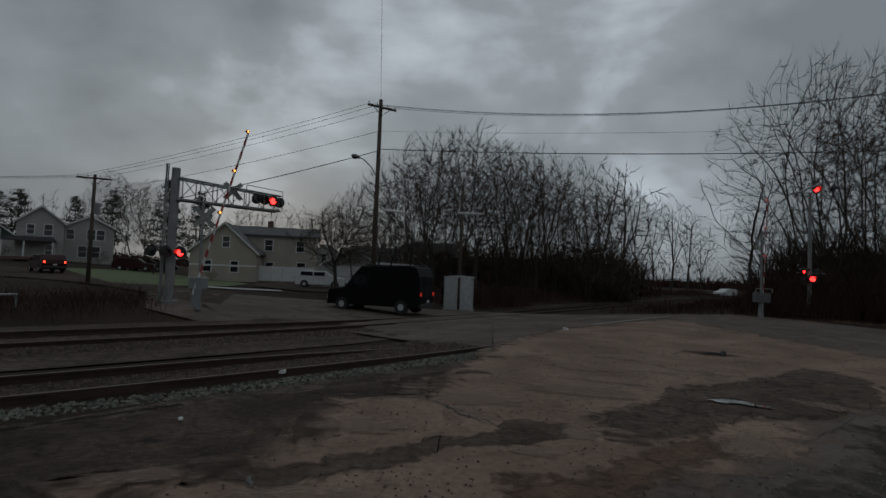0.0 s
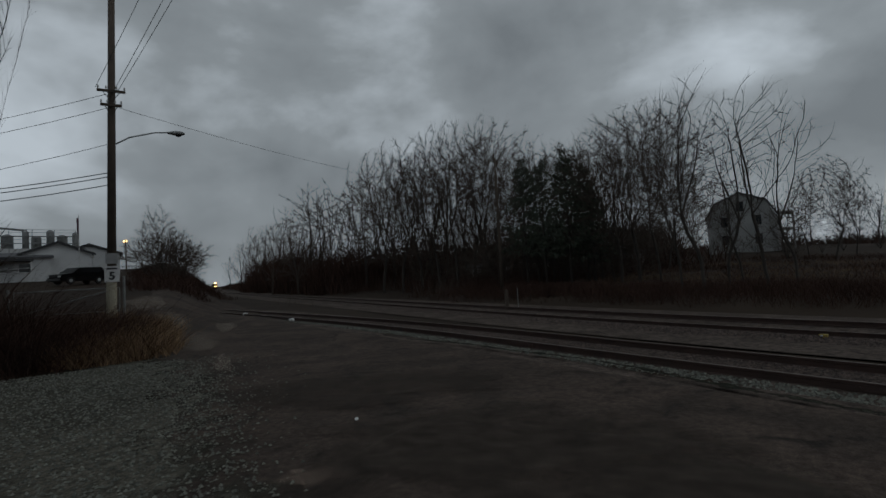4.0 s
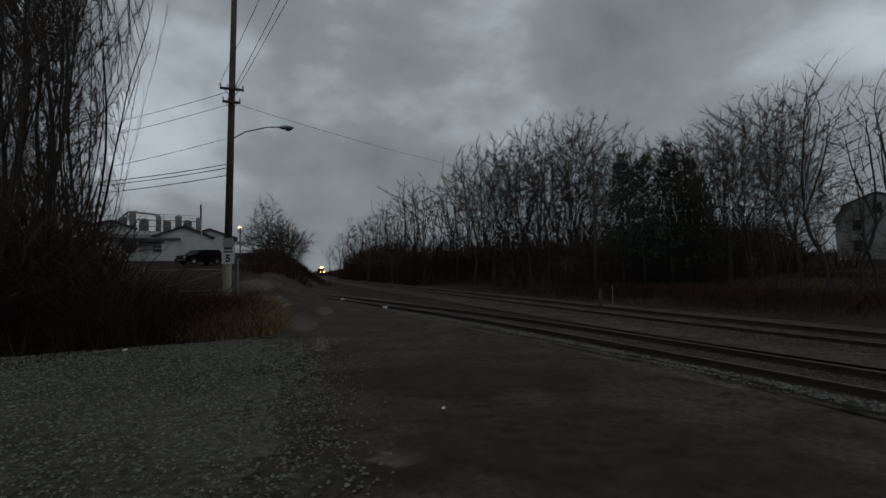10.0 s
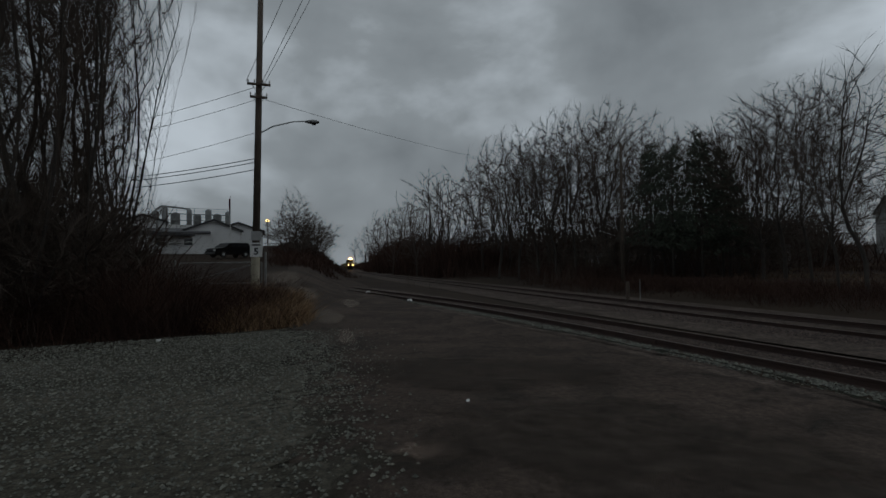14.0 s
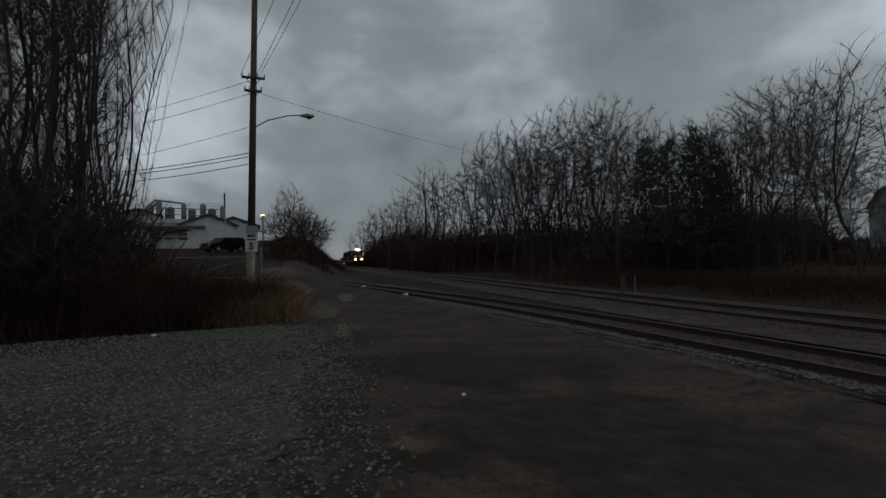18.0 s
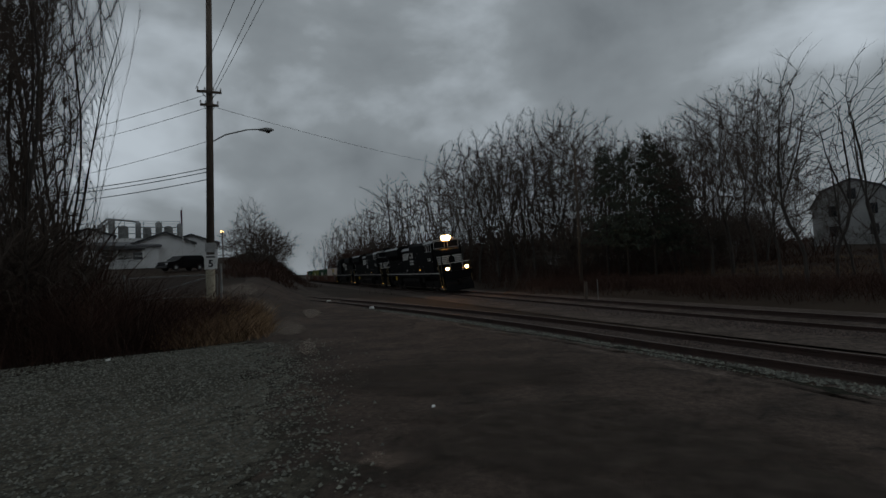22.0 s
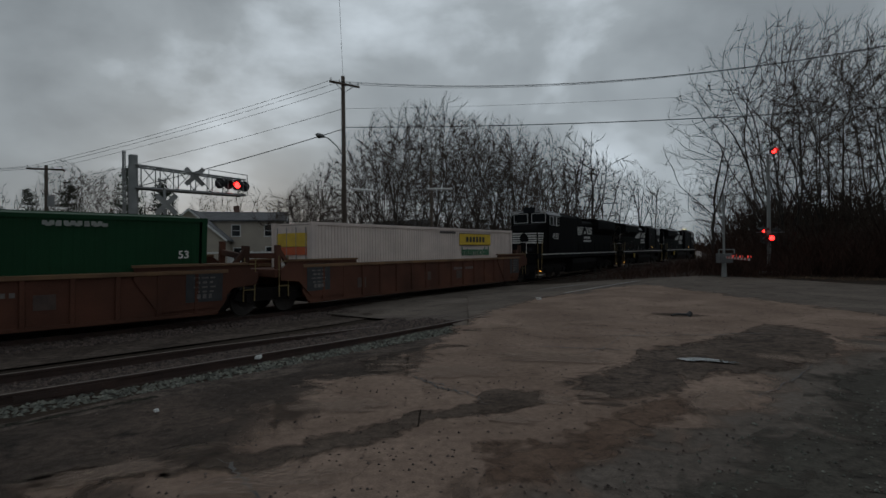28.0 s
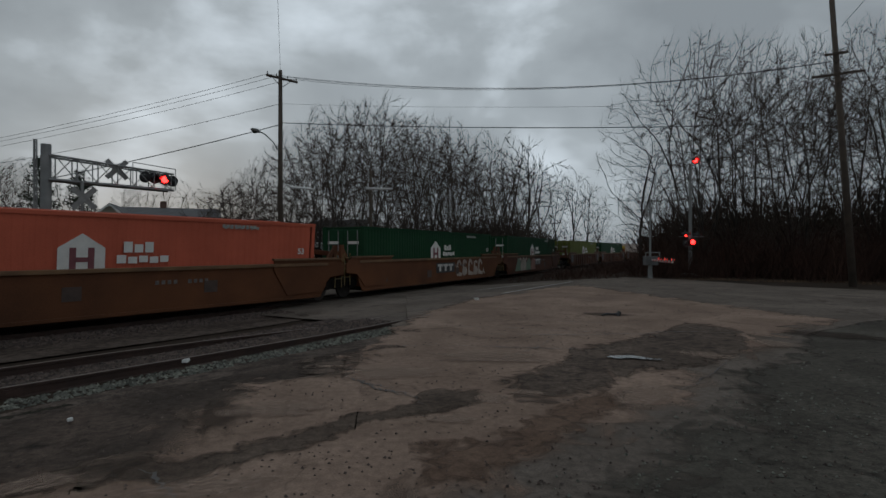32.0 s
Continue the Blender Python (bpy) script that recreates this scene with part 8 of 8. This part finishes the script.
def car(name, label, cat, m, paint, profile, glass, w, L, wr, tail, axle, side_glass=(), hub=alu):
    """A vehicle: lower and upper body from a side outline (x forward), windows, lamps and wheels."""
    t = thing(name, label, cat, m)
    part("body", Shape().prism(profile, -w / 2, w / 2), paint, t, bevel=.06)
    part("cabin", Shape().prism(glass, -w / 2 + .1, w / 2 - .1), glass_m, t, "dark windows", bevel=.03)
    for x0, x1, z0_, z1_ in side_glass:
        for y in (-w / 2 - .006, w / 2 + .006):
            part("side_window", Shape().box(((x0 + x1) / 2, y, (z0_ + z1_) / 2), (x1 - x0, .012, z1_ - z0_)), glass_m, t, "dark side window")
    for x in axle:
        for y in (-w / 2 + .1, w / 2 - .1):
            wheel(t, x, y, wr, .22, hub)
    for y in (-w / 2 + .16, w / 2 - .16):
        part("tail_lamp", Shape().box((-L / 2 - .005, y, tail[1]), (.05, .12, .2)), tail[0], t, "red tail lamp")
        part("head_lamp", Shape().box((L / 2 - .03, y, .75), (.06, .3, .16)), alu, t)
    part("bumper", Shape().box((-L / 2, 0, .5), (.14, w - .1, .22)), black_m, t, bevel=.03)
    part("bumper", Shape().box((L / 2, 0, .45), (.14, w - .1, .22)), black_m, t, bevel=.03)
    part("plate_bar", Shape().box((-L / 2 - .075, 0, .72), (.01, .32, .14)), grimy_white, t)
    for y in (-w / 2 - .09, w / 2 + .09):
        part("mirror", Shape().box((L * .2, y, 1.15 if name != "van" else 1.45), (.1, .16, .2)), paint, t, bevel=.02)
    part("door_seam", Shape().box((L * .08, -w / 2 - .004, .85), (.012, .008, .7)).box((-L * .12, -w / 2 - .004, .85), (.012, .008, .7)), black_m, t)
    return t


van_black = mat("van_black", (.006, .006, .007), (.004, .004, .0045), .45, scale=2, spec=.08)
van_tail = mat("van_tail_lens", (.3, .01, .01), emit=(1.0, .05, .03), estr=1.6)
van = car("van", "black high-roof cargo van driving over the crossing", "van", Matrix.Identity(4), van_black,
          [(-2.75, .36), (2.75, .36), (2.82, .78), (2.72, 1.16), (1.72, 1.34), (1.05, 2.15), (.72, 2.5), (-2.1, 2.6), (-2.55, 2.5), (-2.76, 2.0), (-2.8, .9)], [(1.66, 1.37), (1.05, 2.1), (.98, 2.06), (1.5, 1.37)], 2.05, 5.6, .38, (van_tail, 1.1), (-1.75, 1.85), ((.35, 1.25, 1.45, 2.0),))
part("roof_panel", Shape().box((-.9, 0, 2.56), (2.9, 1.7, .07)), van_black, van, bevel=.03)
part("rear_window", Shape().box((-2.78, 0, 1.75), (.03, 1.4, .55)), glass_m, van, "dark rear window")
# added tiny block where the signal's red reflection falls, in body black
part("window_reflector", Shape().box((-.6, -1.012, 1.25), (.02, .01, .02)), van_black, van)
dark_red = mat("car_dark_red", (.035, .007, .007), (.022, .005, .005), .35, spec=.2)
suv_prof = [(-2.25, .3), (2.3, .3), (2.35, .7), (2.2, .95), (1.2, 1.08), (.5, 1.58), (-1.7, 1.62), (-2.2, 1.15), (-2.32, .8)]
suv_glass = [(1.1, 1.1), (.48, 1.52), (-1.65, 1.56), (-2.05, 1.15)]
red_car = car("car", "dark red car with lit tail lamps on the street", "car", Matrix.Identity(4), dark_red, suv_prof, suv_glass, 1.85, 4.6, .34, (tail_lens, .95), (-1.4, 1.4), ((-1.6, .4, 1.12, 1.5),))
tail_off = mat("tail_lamp_off", (.2, .015, .015), (.14, .01, .01), .3)
car("car", "white SUV parked on the driveway beside the fence", "car", house_at(-13.8, 51.5, 8), mat("car_white", (.62, .62, .61), (.55, .55, .54), .3), suv_prof, suv_glass, 1.9, 4.6, .36, (tail_off, .95), (-1.4, 1.4), ((-1.75, -.65, 1.14, 1.5), (-.55, .45, 1.14, 1.5)))
car("car", "dark car with lit tail lamps far down the street", "car", house_at(-54.3, 150, 145), dark_red, suv_prof, suv_glass, 1.85, 4.6, .34, (tail_lens, .95), (-1.4, 1.4))
car("car", "black car parked by the works gate, tail lamp lit", "car", house_at(-131.7, 62, -12), van_black, suv_prof, suv_glass, 1.85, 4.8, .34, (tail_lens, .95), (-1.4, 1.4), ((-1.6, .4, 1.12, 1.5),))
for az, d, pm in ((-30.2, 78, van_black), (-29.2, 80, van_black), (-31.2, 76, dark_red)):
    car("car", "dark car parked beside the lawn", "car", house_at(az, d, 20), pm, suv_prof, suv_glass, 1.85, 4.6, .34, (tail_off, .95), (-1.4, 1.4))
wht = mat("car_white_far", (.6, .6, .58), (.5, .5, .5), .4)
car("car", "white car standing far along the line", "car", house_at(27.6, 120, 200), wht, suv_prof, suv_glass, 1.85, 4.6, .34, (tail_off, .95), (-1.4, 1.4))
rv = thing("camper_trailer", "white camper trailer parked behind the trees", "trailer", house_at(-5.2, 62, 10))
part("body", Shape().prism([(-3, .7), (3.2, .7), (3.4, 1.6), (3.0, 2.7), (-3, 2.75)], -1.1, 1.1), white_paint, rv, bevel=.08)
for x in (-1.6, .4, 2.0):
    part("window", Shape().box((x, -1.12, 1.9), (.8, .03, .5)), glass_m, rv, "dark window")
for x in (-.8, .2):
    part("wheel", Shape().tube((x, -1.05, .35), (x, -.85, .35), .35, n=18), black_m, rv)
part("hitch", Shape().box((3.8, 0, .6), (1.4, .12, .12)), black_m, rv)


# ---- birds ----
feather_m = mat("dark_feather", (.014, .013, .012), (.009, .008, .008), .9, scale=8)


def bird():
    """A crow-sized bird: body with tail, and two wings that turn at the shoulder."""
    t = thing("bird", "dark crow-like bird flying over the bare trees", "bird", group="birds in flight")
    body = Shape().tube((-.16, 0, 0), (-.04, 0, 0), .03, .07, 8).tube((-.04, 0, 0), (.10, 0, .01), .07, .06, 8).tube((.10, 0, .01), (.19, 0, .03), .055, .04, 8).tube((.19, 0, .03), (.26, 0, .02), .02, .004, 6)
    part("body", body.box((-.24, 0, 0), (.18, .12, .012)), feather_m, t)
    wings = []
    for side in (-1, 1):
        plan = [(-.11, 0), (.10, 0), (.13, .2), (.06, .36), (-.06, .47), (-.12, .3)]
        v = [(x, y * side, z) for z in (-.007, .007) for x, y in plan]
        f = [(0, 1, 2, 3, 4, 5), (11, 10, 9, 8, 7, 6)] + [(i, 6 + i, 6 + (i + 1) % 6, (i + 1) % 6) for i in range(6)]
        wings.append((part("wing", raw_mesh("wing", v, f, feather_m), feather_m, t, "spread dark wing"), side))
    return t, wings


BIRDS = [bird(), bird()]


def flight_rows(path):
    """Rows for a bird along (seconds, bearing, rise in degrees, distance), headed along its way."""
    at = [pt(az, d, EYE_Z + d * math.tan(radians(up))) for _, az, up, d in path]
    rows = []
    for i, p in enumerate(path):
        d = at[min(i + 1, len(at) - 1)] - at[max(i - 1, 0)]
        rows.append((p[0], Matrix.Translation(at[i]) @ Matrix.Rotation(math.atan2(d.y, d.x), 4, "Z")))
    return rows


# ---- what moves ----
def ground_rows(path):
    rows = []
    for t, az, d, turn in path:
        rows.append((t, Matrix.Translation(on_ground(pt(az, d), .01)) @ Matrix.Rotation(radians(turn), 4, "Z")))
    return rows


def motions():
    for ob, back, half, turned in TRAIN:
        walk(ob, train_rows(back, half, turned))
    walk(van, ground_rows([(0, -7.4, 29.5, 160), (1, -16.6, 31, 158), (2, -24.4, 34.5, 152), (2.5, -27.2, 38, 149), (3, -29.5, 42, 144), (4, -34.5, 51, 142), (6, -42, 72, 140), (9, -48.6, 110, 146), (14, -53, 180, 146), (20, -54.2, 260, 146), (32, -54.6, 300, 146)]))
    walk(red_car, ground_rows([(0, -37.8, 60, 142), (1, -41.6, 69, 141), (2, -44.5, 79, 141), (3, -46, 88, 142), (6, -49.2, 115, 146), (12, -52.8, 180, 147), (20, -54, 260, 147), (32, -54.3, 320, 147)]))

    def arm_rows(bearing, z, angles):
        return [(t, Matrix.Translation((0, -.2, z)) @ Matrix.Rotation(radians(90 - bearing), 4, "Z") @ Matrix.Rotation(radians(-a), 4, "Y")) for t, a in angles]

    walk(gate_arm_l, arm_rows(14, 1.3, [(0, 68), (1, 57), (2, 44), (2.5, 39), (3, 34), (4, 22), (5, 11), (6, 3), (7, 0), (32, 0)]))
    walk(gate_arm_r, arm_rows(200, 1.25, [(0, 80), (1.5, 66), (3, 44), (4.5, 22), (6, 5), (7, 0), (32, 0)]))

    walk(BIRDS[0][0], flight_rows([(0, -196, 30, 70), (8, -176, 29, 62), (10, -138, 27.5, 58), (10.6, -117.3, 26.5, 58), (11, -106.4, 26.2, 60), (11.5, -93, 24.3, 64), (12, -83.4, 21.4, 72), (12.5, -77.3, 19, 84), (13, -73, 16.7, 98), (15, -64, 11, 160), (20, -56, 6, 330), (32, -50, 3.4, 700)]))
    walk(BIRDS[1][0], flight_rows([(0, -200, 24, 70), (8, -180, 23.5, 62), (10, -142, 22, 58), (10.6, -121.5, 21.5, 58), (11, -110.8, 21.6, 60), (11.5, -98, 21, 64), (12, -88.2, 19.4, 72), (12.5, -80.4, 18.2, 84), (13, -75.3, 17.1, 98), (15, -67, 11, 160), (20, -59, 6, 330), (32, -53, 3.4, 700)]))
    for n, (_, wings) in enumerate(BIRDS):
        for wing, side in wings:
            beat = [(0, 5)] + [(10 + .17 * i, 42 if (i + n) % 2 else -28) for i in range(22)] + [(14, 5), (32, 5)]
            walk(wing, [(t, Matrix.Translation((0, .05 * side, .03)) @ Matrix.Rotation(radians(a * side), 4, "X")) for t, a in beat])


motions()
